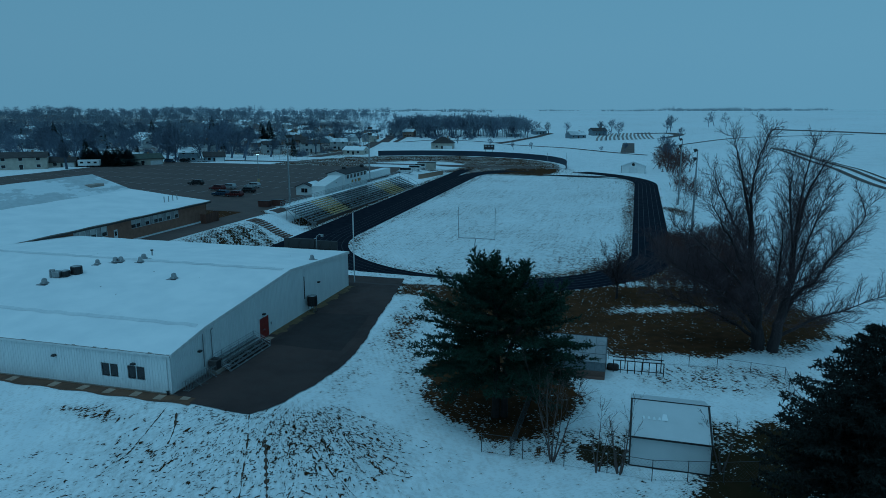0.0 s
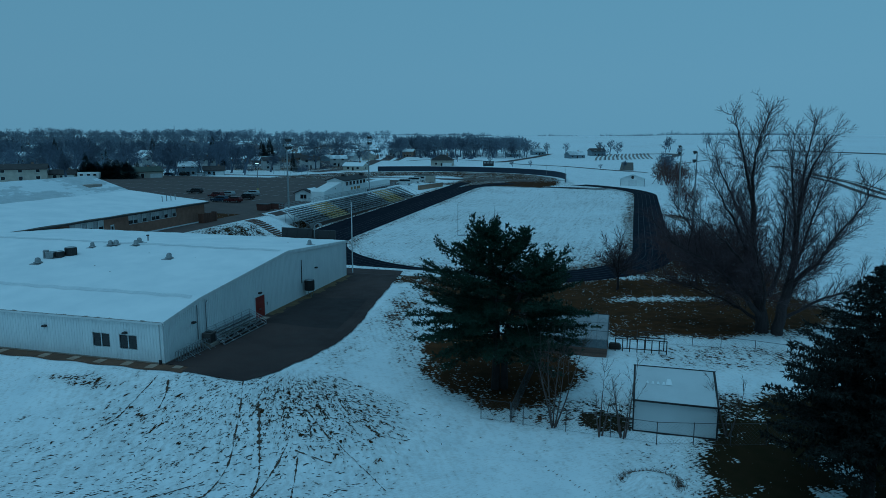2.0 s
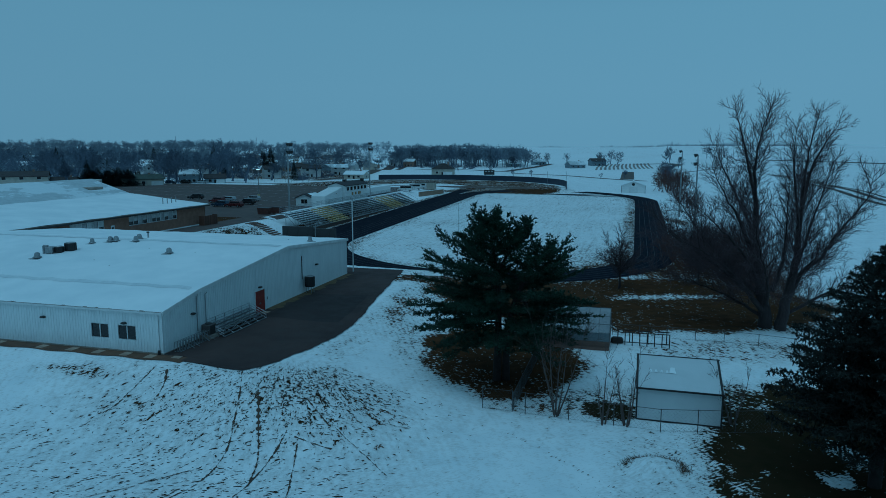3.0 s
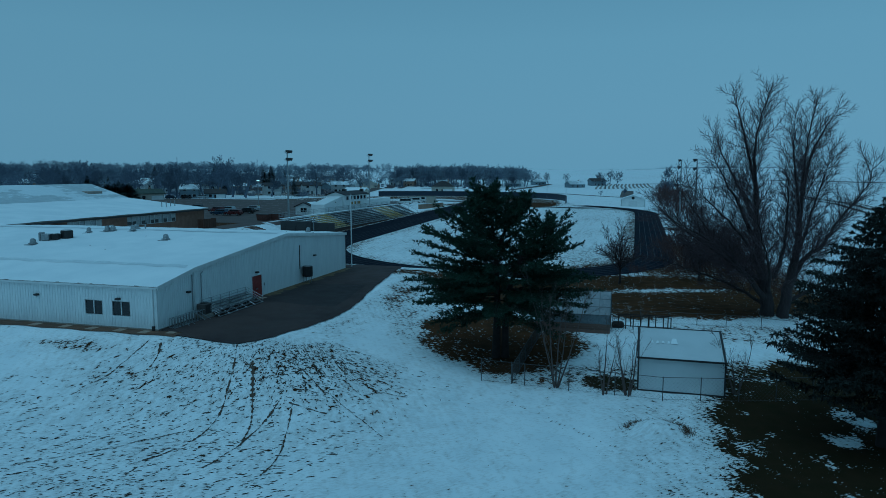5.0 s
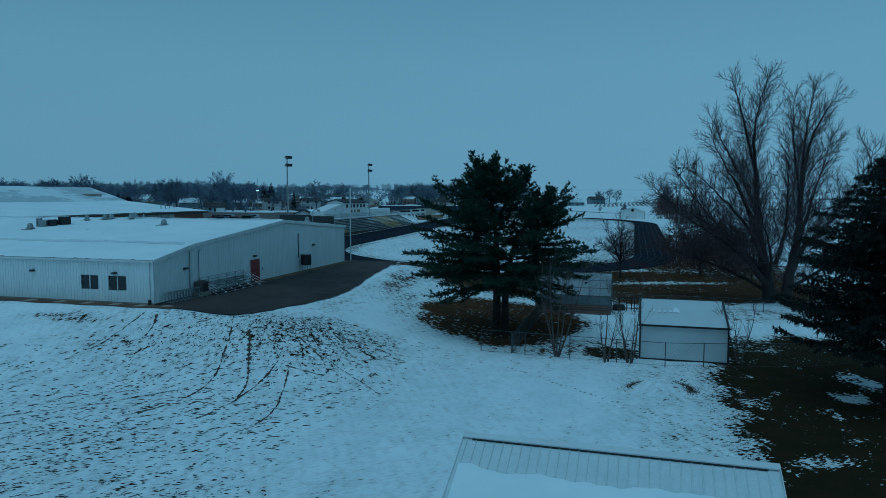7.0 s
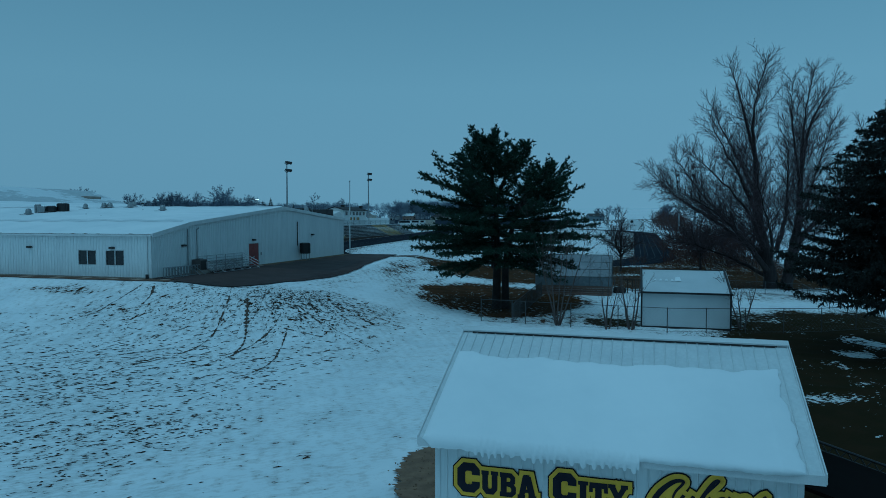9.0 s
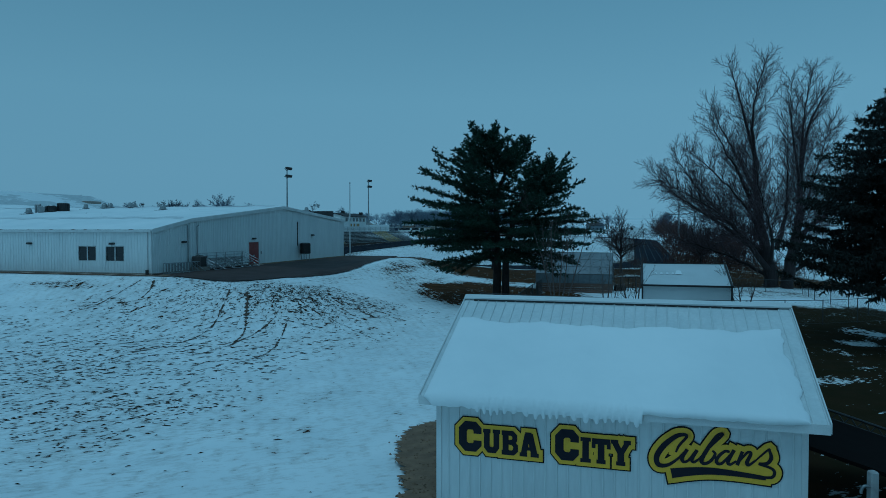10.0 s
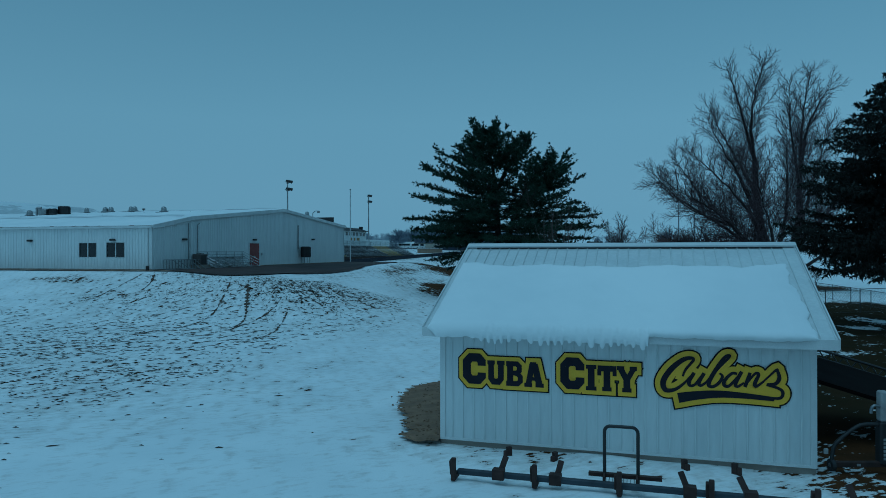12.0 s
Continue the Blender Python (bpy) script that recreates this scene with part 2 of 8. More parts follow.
def ground_material():
    m, n, l, p = nodes_of("snowy_grass")
    geo = n.new("ShaderNodeNewGeometry")
    pos = geo.outputs["Position"]
    at = n.new("ShaderNodeAttribute")
    at.attribute_name = "bare"
    green = n.new("ShaderNodeAttribute")
    green.attribute_name = "green"
    along = n.new("ShaderNodeMapping")
    along.inputs["Rotation"].default_value = (0, 0, radians(15.5))
    l.new(pos, along.inputs["Vector"])
    mown = n.new("ShaderNodeMapping")
    mown.inputs["Rotation"].default_value = (0, 0, radians(-14))
    l.new(pos, mown.inputs["Vector"])
    lane = mown.outputs[0]
    streak = noise_node(n, l, 1.2, 6, lane, 0.7, (1.3, 0.9, 1))
    dash = n.new("ShaderNodeMapping")
    dash.inputs["Rotation"].default_value = (0, 0, radians(-24))
    l.new(pos, dash.inputs["Vector"])
    speck = noise_node(n, l, 3.2, 4, dash.outputs[0], 0.62, (0.75, 2.0, 1))
    way, share_ = n.new("ShaderNodeAttribute"), n.new("ShaderNodeAttribute")
    way.attribute_name, share_.attribute_name = "fan_way", "fan_share"
    furrow = noise_node(n, l, 2.1, 5, way.outputs["Vector"], 0.66, (1.9, 0.62, 1))
    pebbly = mix_node(n, l, share_.outputs["Fac"], speck.outputs[0], furrow.outputs[0])
    comb = n.new("ShaderNodeTexWave")
    comb.wave_type, comb.bands_direction = "BANDS", "X"
    comb.inputs["Scale"].default_value, comb.inputs["Distortion"].default_value, comb.inputs["Detail Scale"].default_value = 0.55, 1.2, 0.6
    l.new(lane, comb.inputs["Vector"])
    rows = noise_node(n, l, 1.5, 3, along.outputs[0], 0.6, (1.0, 0.06, 1))
    huge = noise_node(n, l, 0.09, 4, pos, 0.6)
    s = math_node(n, l, "ADD", span(n, l, streak.outputs[0], 0.2, 0.8, -0.62, 0.62), span(n, l, pebbly, 0.2, 0.8, -0.78, 0.78))
    s = math_node(n, l, "ADD", s, span(n, l, huge.outputs[0], 0.25, 0.75, -0.12, 0.12))
    s = math_node(n, l, "ADD", s, span(n, l, comb.outputs["Fac"], 0.0, 1.0, -0.13, 0.01))
    s = math_node(n, l, "ADD", s, span(n, l, rows.outputs[0], 0.25, 0.75, -0.20, 0.20))
    s = math_node(n, l, "ADD", s, at.outputs["Fac"])
    cover = span(n, l, s, 0.0, 0.10)
    blades = noise_node(n, l, 14, 4, pos, 0.7)
    clump = noise_node(n, l, 0.7, 4, pos, 0.6)
    straw = mix_node(n, l, span(n, l, clump.outputs[0], 0.35, 0.65), (0.088, 0.044, 0.018), (0.042, 0.025, 0.012))
    grass = mix_node(n, l, span(n, l, clump.outputs[0], 0.35, 0.65), (0.019, 0.017, 0.007), (0.030, 0.021, 0.010))
    soil = mix_node(n, l, green.outputs["Fac"], straw, grass)
    soil = mix_node(n, l, span(n, l, blades.outputs[0], 0.3, 0.75, 0, 0.6), soil, (0.022, 0.018, 0.010))
    drift = noise_node(n, l, 0.35, 4, pos, 0.5)
    snow = mix_node(n, l, span(n, l, drift.outputs[0], 0.3, 0.7), (0.86, 0.88, 0.89), (0.76, 0.79, 0.81))
    thin = span(n, l, s, -0.75, 0.0, 0.0, 0.36)
    snow = mix_node(n, l, thin, snow, (0.36, 0.33, 0.28))
    l.new(mix_node(n, l, cover, snow, soil), p.inputs["Base Color"])
    l.new(span(n, l, cover, 0, 1, 0.75, 0.95), p.inputs["Roughness"])
    l.new(span(n, l, cover, 0, 1, 0.25, 0.03), p.inputs["Specular IOR Level"])
    relief = math_node(n, l, "MULTIPLY", span(n, l, s, -0.4, 0.15, 1, 0), 1.0)
    relief = math_node(n, l, "ADD", relief, math_node(n, l, "MULTIPLY", blades.outputs[0], 0.35))
    bump(n, l, p, relief, 0.55, 0.06)
    return m


def snow_material(name="roof_snow", c=(0.85, 0.87, 0.88), c2=(0.76, 0.79, 0.81)):
    m, n, l, p = nodes_of(name)
    a, b = noise_node(n, l, 0.25, 5), noise_node(n, l, 6, 4)
    l.new(mix_node(n, l, span(n, l, a.outputs[0], 0.35, 0.65), c, c2), p.inputs["Base Color"])
    p.inputs["Roughness"].default_value = 0.8
    p.inputs["Specular IOR Level"].default_value = 0.2
    h = math_node(n, l, "ADD", a.outputs[0], math_node(n, l, "MULTIPLY", b.outputs[0], 0.12))
    bump(n, l, p, h, 0.5, 0.12)
    return m


def asphalt_material(name, c, c2, gloss=0.25):
    m, n, l, p = nodes_of(name)
    geo = n.new("ShaderNodeNewGeometry")
    pos = geo.outputs["Position"]
    broad, grain, damp = noise_node(n, l, 0.22, 5, pos), noise_node(n, l, 25, 3, pos), noise_node(n, l, 0.8, 4, pos)
    col = mix_node(n, l, span(n, l, broad.outputs[0], 0.35, 0.65), c, c2)
    col = mix_node(n, l, span(n, l, damp.outputs[0], 0.5, 0.72, 0, 0.55), col, tuple(v * 0.55 for v in c))
    col = mix_node(n, l, span(n, l, grain.outputs[0], 0.4, 0.8, 0, 0.4), col, tuple(min(1, v * 1.8) for v in c))
    l.new(col, p.inputs["Base Color"])
    l.new(span(n, l, damp.outputs[0], 0.4, 0.7, 0.95, 0.75), p.inputs["Roughness"])
    p.inputs["Specular IOR Level"].default_value = gloss
    bump(n, l, p, grain.outputs[0], 0.3, 0.01)
    return m


GROUND = ground_material()
SNOW = snow_material()
THINSNOW, tn, tl, tp = nodes_of("thin_roof_snow")
wind, wear, grit = noise_node(tn, tl, 0.10, 6, None, 0.6, (1.6, 0.7, 1)), noise_node(tn, tl, 0.9, 5), noise_node(tn, tl, 9, 3)
melt = math_node(tn, tl, "ADD", wind.outputs[0], math_node(tn, tl, "MULTIPLY", wear.outputs[0], 0.22))
left = span(tn, tl, melt, 0.585, 0.625)
felt = mix_node(tn, tl, span(tn, tl, wear.outputs[0], 0.35, 0.65), (0.53, 0.56, 0.58), (0.45, 0.48, 0.50))
tl.new(mix_node(tn, tl, left, felt, mix_node(tn, tl, wear.outputs[0], (0.78, 0.81, 0.83), (0.62, 0.66, 0.69))), tp.inputs["Base Color"])
tp.inputs["Roughness"].default_value, tp.inputs["Specular IOR Level"].default_value = 0.85, 0.2
bump(tn, tl, tp, math_node(tn, tl, "ADD", left, math_node(tn, tl, "MULTIPLY", grit.outputs[0], 0.2)), 0.4, 0.05)
DRIVE = asphalt_material("damp_asphalt", (0.056, 0.041, 0.037), (0.032, 0.024, 0.023))
LOT = asphalt_material("car_park_asphalt", (0.100, 0.080, 0.072), (0.074, 0.061, 0.057))
TRACK = asphalt_material("running_track_rubber", (0.0055, 0.0070, 0.0140), (0.008, 0.009, 0.017), 0.06)
LANE = plain("lane_paint", (0.045, 0.045, 0.055), rough=0.8)
PAINT = plain("worn_white_paint", (0.42, 0.42, 0.42), (0.24, 0.23, 0.23), rough=0.8)
CONCRETE = plain("concrete", (0.34, 0.31, 0.27), (0.22, 0.19, 0.16), rough=0.9, scale=0.8)
DIRT = plain("damp_dirt", (0.13, 0.075, 0.04), (0.07, 0.045, 0.028), rough=0.95, scale=0.8, fine=9, bumpy=0.5, dist=0.03)
GRAVEL = plain("tan_gravel", (0.17, 0.115, 0.068), (0.095, 0.066, 0.042), rough=0.95, scale=2, fine=22, bumpy=0.9, dist=0.03, vary=0.35)
SIDING = plain("white_steel_siding", (0.79, 0.81, 0.81), (0.72, 0.74, 0.75), rough=0.45, scale=0.5, fine=3, bumpy=0.05, stretch=(2, 2, 0.25))
SHEDWHITE = plain("white_ribbed_steel", (0.72, 0.74, 0.74), (0.62, 0.65, 0.66), rough=0.4, scale=0.7, fine=5, bumpy=0.05, stretch=(2, 2, 0.3))
TRIM = plain("white_trim", (0.74, 0.75, 0.75), (0.62, 0.63, 0.63), rough=0.45, scale=1.0, bumpy=0.05)
REDDOOR = plain("red_painted_steel", (0.20, 0.022, 0.016), (0.13, 0.016, 0.012), rough=0.45, scale=1.2, bumpy=0.05)
BLACK = plain("black_metal", (0.016, 0.016, 0.018), (0.025, 0.024, 0.024), rough=0.5)
DARKGLASS = plain("dark_window_glass", (0.012, 0.014, 0.018), (0.022, 0.024, 0.028), rough=0.08, scale=1.0, bumpy=0.02)
WIRE = plain("dull_grey_wire", (0.085, 0.085, 0.088), (0.06, 0.06, 0.062), rough=0.6, metal=0.3)
GALV = plain("galvanised_steel", (0.38, 0.39, 0.40), (0.26, 0.27, 0.28), rough=0.4, metal=0.85, vary=0.1)
ALU = plain("aluminium", (0.45, 0.46, 0.48), (0.34, 0.35, 0.37), rough=0.35, metal=0.9, vary=0.08)
BRICK = plain("tan_brick", (0.26, 0.16, 0.11), (0.19, 0.12, 0.085), rough=0.9, scale=1.2, fine=14, bumpy=0.4)


# ---- mesh helpers ----
def link_mesh(name, bm, mat, smooth_shade=False):
    me = bpy.data.meshes.new(name)
    bm.to_mesh(me)
    bm.free()
    me.materials.append(mat)
    if smooth_shade:
        me.polygons.foreach_set("use_smooth", [True] * len(me.polygons))
    return new(name, me)


def part(name, bm, material, parent, label="", smooth_shade=False):
    ob = link_mesh(name, bm, material, smooth_shade)
    ob.parent = parent
    if label:
        ob["label"] = label
    return ob


def part_data(name, verts, faces, material, parent, label="", smooth_shade=False):
    me = bpy.data.meshes.new(name)
    me.from_pydata(verts, [], faces)
    me.materials.append(material)
    if smooth_shade:
        me.polygons.foreach_set("use_smooth", [True] * len(me.polygons))
    ob = new(name, me)
    ob.parent = parent
    if label:
        ob["label"] = label
    return ob


def share(name, me, parent, m):
    """A repeated part on shared mesh data, at the pose m under its parent."""
    ob = new(name, me)
    ob.parent = parent
    ob.matrix_basis = m
    return ob


def thing(name, m, label, category, group="", kind=""):
    ob = new(name)
    ob.empty_display_size = 0.3
    ob.matrix_basis = m
    return tagged(ob, label, category, group, kind)


def frame_at(x, y, z, yaw=0.0):
    return pose(x, y, z, 0, 0, yaw)


def box(bm, x0, x1, y0, y1, z0, z1, bevel=0.0, m=None):
    vs = [bm.verts.new((x, y, z)) for x in (x0, x1) for y in (y0, y1) for z in (z0, z1)]
    for f in ((0, 1, 3, 2), (4, 6, 7, 5), (0, 4, 5, 1), (2, 3, 7, 6), (0, 2, 6, 4), (1, 5, 7, 3)):
        bm.faces.new([vs[i] for i in f])
    if bevel:
        es = list({e for v in vs for e in v.link_edges})
        made = bmesh.ops.bevel(bm, geom=es, offset=bevel, segments=1, affect="EDGES")
        vs = list(set(made["verts"]) | {v for v in vs if v.is_valid})
    if m is not None:
        bmesh.ops.transform(bm, matrix=m, verts=[v for v in vs if v.is_valid])
    return bm


def boxes(*dims, bevel=0.0):
    bm = bmesh.new()
    for d in dims:
        box(bm, *d, bevel=bevel)
    return bm


def rod(bm, a, b, r, r2=None, sides=8):
    """A round bar from a to b."""
    a, b = Vector(a), Vector(b)
    r2 = r if r2 is None else r2
    d = (b - a)
    if d.length < 1e-6:
        return bm
    q = d.to_track_quat("Z", "Y")
    rings = []
    for p, rr in ((a, r), (b, r2)):
        rings.append([bm.verts.new(p + q @ Vector((math.cos(i * math.tau / sides) * rr, math.sin(i * math.tau / sides) * rr, 0))) for i in range(sides)])
    for i in range(sides):
        j = (i + 1) % sides
        bm.faces.new((rings[0][i], rings[0][j], rings[1][j], rings[1][i]))
    bm.faces.new(rings[0][::-1])
    bm.faces.new(rings[1])
    return bm


def rods(pairs, r, sides=6):
    bm = bmesh.new()
    for a, b in pairs:
        rod(bm, a, b, r, sides=sides)
    return bm


def prism(outline, y0, y1):
    """The outline in x and z, drawn out from y0 to y1."""
    bm = bmesh.new()
    f, b = [bm.verts.new((x, y0, z)) for x, z in outline], [bm.verts.new((x, y1, z)) for x, z in outline]
    bm.faces.new(f)
    bm.faces.new(b[::-1])
    for i in range(len(f)):
        j = (i + 1) % len(f)
        bm.faces.new((f[j], f[i], b[i], b[j]))
    bmesh.ops.recalc_face_normals(bm, faces=bm.faces)
    return bm


def sheet(us, vs, at):
    """A sheet of quads over us and vs; at(u, v) gives the place."""
    verts = [at(u, v) for v in vs for u in us]
    k = len(us)
    faces = [(j * k + i, j * k + i + 1, (j + 1) * k + i + 1, (j + 1) * k + i) for j in range(len(vs) - 1) for i in range(k - 1)]
    return verts, faces


def lin(a, b, n):
    return [a + (b - a) * i / n for i in range(n + 1)]


# ---- ground ----
def spread(core0, core1, step, lo, hi, grow, most=400):
    xs = list(np.arange(core0, core1 + step / 2, step))
    s, p = step, xs[-1]
    while p < hi:
        s = min(s * grow, most)
        p += s
        xs.append(min(p, hi))
    s, p, left = step, xs[0], []
    while p > lo:
        s = min(s * grow, most)
        p -= s
        left.append(max(p, lo))
    return np.array(left[::-1] + xs)


gx, gy = spread(-34, 34, 0.34, -4200, 4200, 1.045), spread(9, 80, 0.34, -900, 4300, 1.028)
X, Y = np.meshgrid(gx, gy)
rough = np.where(np.hypot(X, Y) < 140, 0.035 * wave(X, Y, 0.9) + 0.03 * wave(X, Y, 3.1, 1.0), 0.0)
rr_, aa_ = ra_of(X, Y)
flat = (track_dist(rr_, aa_) < 2.5) | (rect_dist(rr_, aa_, -400, -79, 88, 470) < 1) | (rect_dist(rr_, aa_, -95, -27, 47, 102) < 1)
Z = land(X, Y) + np.where(flat, 0.0, rough)
nx, ny = len(gx), len(gy)
idx = np.arange(nx * ny).reshape(ny, nx)
quads = np.stack([idx[:-1, :-1], idx[:-1, 1:], idx[1:, 1:], idx[1:, :-1]], -1).reshape(-1, 4)
me = bpy.data.meshes.new("ground")
me.vertices.add(nx * ny)
me.vertices.foreach_set("co", np.stack([X, Y, Z], -1).ravel())
me.loops.add(quads.size)
me.loops.foreach_set("vertex_index", quads.ravel())
me.polygons.add(len(quads))
me.polygons.foreach_set("loop_start", np.arange(0, quads.size, 4))
me.polygons.foreach_set("use_smooth", [True] * len(quads))
me.update()
me.attributes.new("bare", "FLOAT", "POINT").data.foreach_set("value", bareness(X, Y).ravel().astype(np.float32))
greenness = smooth((X - 9.5) / 3) * smooth((66 - Y) / 12) + 0.8 * smooth(1 - np.abs(rr_ + 74) / 12) * smooth(1 - np.abs(aa_ - 122) / 30) + 0.12 * smooth((Y - 80) / 8) * smooth((110 - Y) / 10) + 0.45 * smooth((-4 - X) / 6) * smooth((70 - Y) / 10)
me.attributes.new("green", "FLOAT", "POINT").data.foreach_set("value", np.clip(greenness, 0, 1).ravel().astype(np.float32))
fan_a, fan_q = np.arctan2(X + 13.8, 61.5 - Y), np.hypot(X + 13.8, 61.5 - Y)
me.attributes.new("fan_way", "FLOAT_VECTOR", "POINT").data.foreach_set("vector", np.stack([fan_a * 11, fan_q, 0 * X], -1).ravel().astype(np.float32))
fan_share = smooth((24 - fan_q) / 8) * smooth((61 - Y) / 3) * smooth((1.35 - np.abs(fan_a)) / 0.3)
me.attributes.new("fan_share", "FLOAT", "POINT").data.foreach_set("value", fan_share.ravel().astype(np.float32))
me.materials.append(GROUND)
ground = tagged(new("ground", me), "snow-covered grass and rolling white farm fields", "ground", kind="structure")


# ---- running track ----
def stadium(rad, t, widen=0.0):
    """A point of the loop at radius rad; t from 0 to 4: right straight, far bend, left straight, near bend."""
    if t < 1:
        return TC + rad, TA0 + (TA1 - TA0) * t
    if t < 2:
        th = (t - 1) * math.pi
        return TC + rad * math.cos(th), TA1 + rad * math.sin(th)
    if t < 3:
        return TC - rad - widen, TA1 - (TA1 - TA0) * (t - 2)
    th = math.pi + (t - 3) * math.pi
    return TC + rad * math.cos(th), TA0 + rad * math.sin(th)


ts = lin(0, 1, 12)[:-1] + lin(1, 2, 40)[:-1] + lin(2, 3, 12)[:-1] + lin(3, 4, 40)[:-1]
def on_loop(rad, t, up):
    r, a = stadium(rad, t)
    return place(r, a, float(field_z(r, a)) + up)


tv = [on_loop(rad, t, 0.05) for t in ts + [0.0] for rad in (TRI, TRO)]
tf = [(2 * i, 2 * i + 1, 2 * i + 3, 2 * i + 2) for i in range(len(ts))]
track = part_data("running_track", tv, tf, TRACK, None)
tagged(track, "black rubber running track looping a snowy field", "running track", kind="structure")
cv, cf = sheet(lin(-69.6, TC - TRO + 0.3, 3), lin(118, 290, 24), lambda r, a: place(r, a, float(field_z(r, a)) + 0.062))
chute = part_data("sprint_lane", cv, cf, TRACK, track, "extra lanes beside the straight")
for k in range(1, 6):
    rad = TRI + (TRO - TRI) * k / 6
    lv = [on_loop(rad + d, t, 0.056) for t in ts + [0.0] for d in (-0.04, 0.04)]
    part_data("lane_line", lv, tf, LANE, track)

# car park and drives
lv, lf = sheet(lin(-215, -84.5, 40), lin(140, 268, 30), lambda r, a: place(r, a, LOT_Z + 0.03))
car_park = part_data("car_park", lv, lf, LOT, None)
tagged(car_park, "wide dark asphalt car park with faded stall lines", "car park", kind="structure")
lv, lf = sheet(lin(-87, -80.5, 4), lin(97, 150, 16), lambda r, a: place(r, a, max(ground_z(*place(r, a).xy), 3.0) + 0.04))
tagged(part_data("service_road", lv, lf, LOT, None), "narrow asphalt service road beside the school", "road", kind="structure")
lv, lf = sheet(lin(-420, -40, 30), lin(284, 292, 3), lambda r, a: place(r, a, ground_z(*place(r, a).xy) + 0.06))
tagged(part_data("street", lv, lf, LOT, None), "dark asphalt street along the edge of town", "road", kind="structure")
stall = bpy.data.meshes.new("stall_line")
stall.from_pydata([(-0.13, -2.6, 0), (0.13, -2.6, 0), (0.13, 2.6, 0), (-0.13, 2.6, 0)], [], [(0, 1, 2, 3)])
stall.materials.append(PAINT)
for row in range(6):
    for k in range(26):
        p = place(-212 + k * 4.4 + 2 * (row % 2), 172 + row * 15.5, LOT_Z + 0.05)
        share("stall_line", stall, car_park, frame_at(p.x, p.y, p.z, -15.5))

# drive beside the hall
GV, GW = Vector((0.263, 0.9648, 0)), Vector((0.9648, -0.263, 0))
G0 = Vector((-24.78, 59.05, 0))
GYM = Matrix(((GW.x, GV.x, 0, G0.x), (GW.y, GV.y, 0, G0.y), (0, 0, 1, GYM_Z), (0, 0, 0, 1)))


def drive_edge(s):
    return float(np.interp(s, [-1.2, 0, 2.1, 7.5, 13, 19, 27.7, 34.6, 43.8, 50], [8.6, 9.4, 10.3, 11.2, 11.6, 11.2, 9.8, 8.8, 7.2, 5.6])) + 0.06 * math.sin(s * 1.3) + 0.035 * math.sin(s * 4.1)


def drive_at(u, s):
    w = u * drive_edge(s) + (1 - u) * (0.0 if s > 0 else 2.6)
    if s > 41:
        w = u * drive_edge(s) - (1 - u) * (s - 41) * 0.6
    p = G0 + GV * s + GW * w
    return (p.x, p.y, max(ground_z(p.x, p.y), 2.3) + 0.085)


dv, df = sheet(lin(0, 1, 40), lin(-1.2, 50, 240), drive_at)
drive = part_data("drive", dv, df, DRIVE, None)
PATCHED = asphalt_material("patched_asphalt", (0.034, 0.027, 0.026), (0.024, 0.019, 0.019))
v_, f_ = sheet(lin(0.12, 0.86, 12), lin(14.5, 27.0, 24), lambda u, s: (lambda q: (q[0], q[1], q[2] + 0.006))(drive_at(u, s + 1.2 * u)))
part_data("asphalt_patch", v_, f_, PATCHED, drive, "darker square of newer asphalt")
VERGE = plain("dead_grass_verge", (0.15, 0.105, 0.045), (0.085, 0.066, 0.030), rough=0.95, scale=1.5, fine=16, bumpy=0.6, dist=0.02)
v_, f_ = sheet(lin(0, 1, 5), lin(17.9, 41.0, 70), lambda u, s: (lambda q: (q.x, q.y, max(ground_z(q.x, q.y), 2.3) + 0.115 - 0.02 * u))(G0 + GV * s + GW * (0.03 + u * (0.95 + 0.3 * math.sin(s * 1.7) + 0.18 * math.sin(s * 4.3)))))
part_data("verge", v_, f_, VERGE, drive, "ragged verge of dead grass along the wall")
tagged(drive, "damp dark asphalt drive beside the white hall", "drive", kind="structure")


# ---- the white hall ----
def prism_yz(outline, x0, x1):
    """The outline in y and z, drawn out from x0 to x1."""
    bm = bmesh.new()
    f, b = [bm.verts.new((x0, y, z)) for y, z in outline], [bm.verts.new((x1, y, z)) for y, z in outline]
    bm.faces.new(f)
    bm.faces.new(b[::-1])
    for i in range(len(f)):
        j = (i + 1) % len(f)
        bm.faces.new((f[j], f[i], b[i], b[j]))
    bmesh.ops.recalc_face_normals(bm, faces=bm.faces)
    return bm


def wall_with_openings(x0, x1, y0, y1, z0, z1, holes):
    """A wall along x with holes (x0, x1, z0, z1) cut through it."""
    bm = bmesh.new()
    at = x0
    for hx0, hx1, hz0, hz1 in sorted(holes):
        box(bm, at, hx0, y0, y1, z0, z1)
        box(bm, hx0, hx1, y0, y1, z0, hz0)
        box(bm, hx0, hx1, y0, y1, hz1, z1)
        at = hx1
    box(bm, at, x1, y0, y1, z0, z1)
    return bm


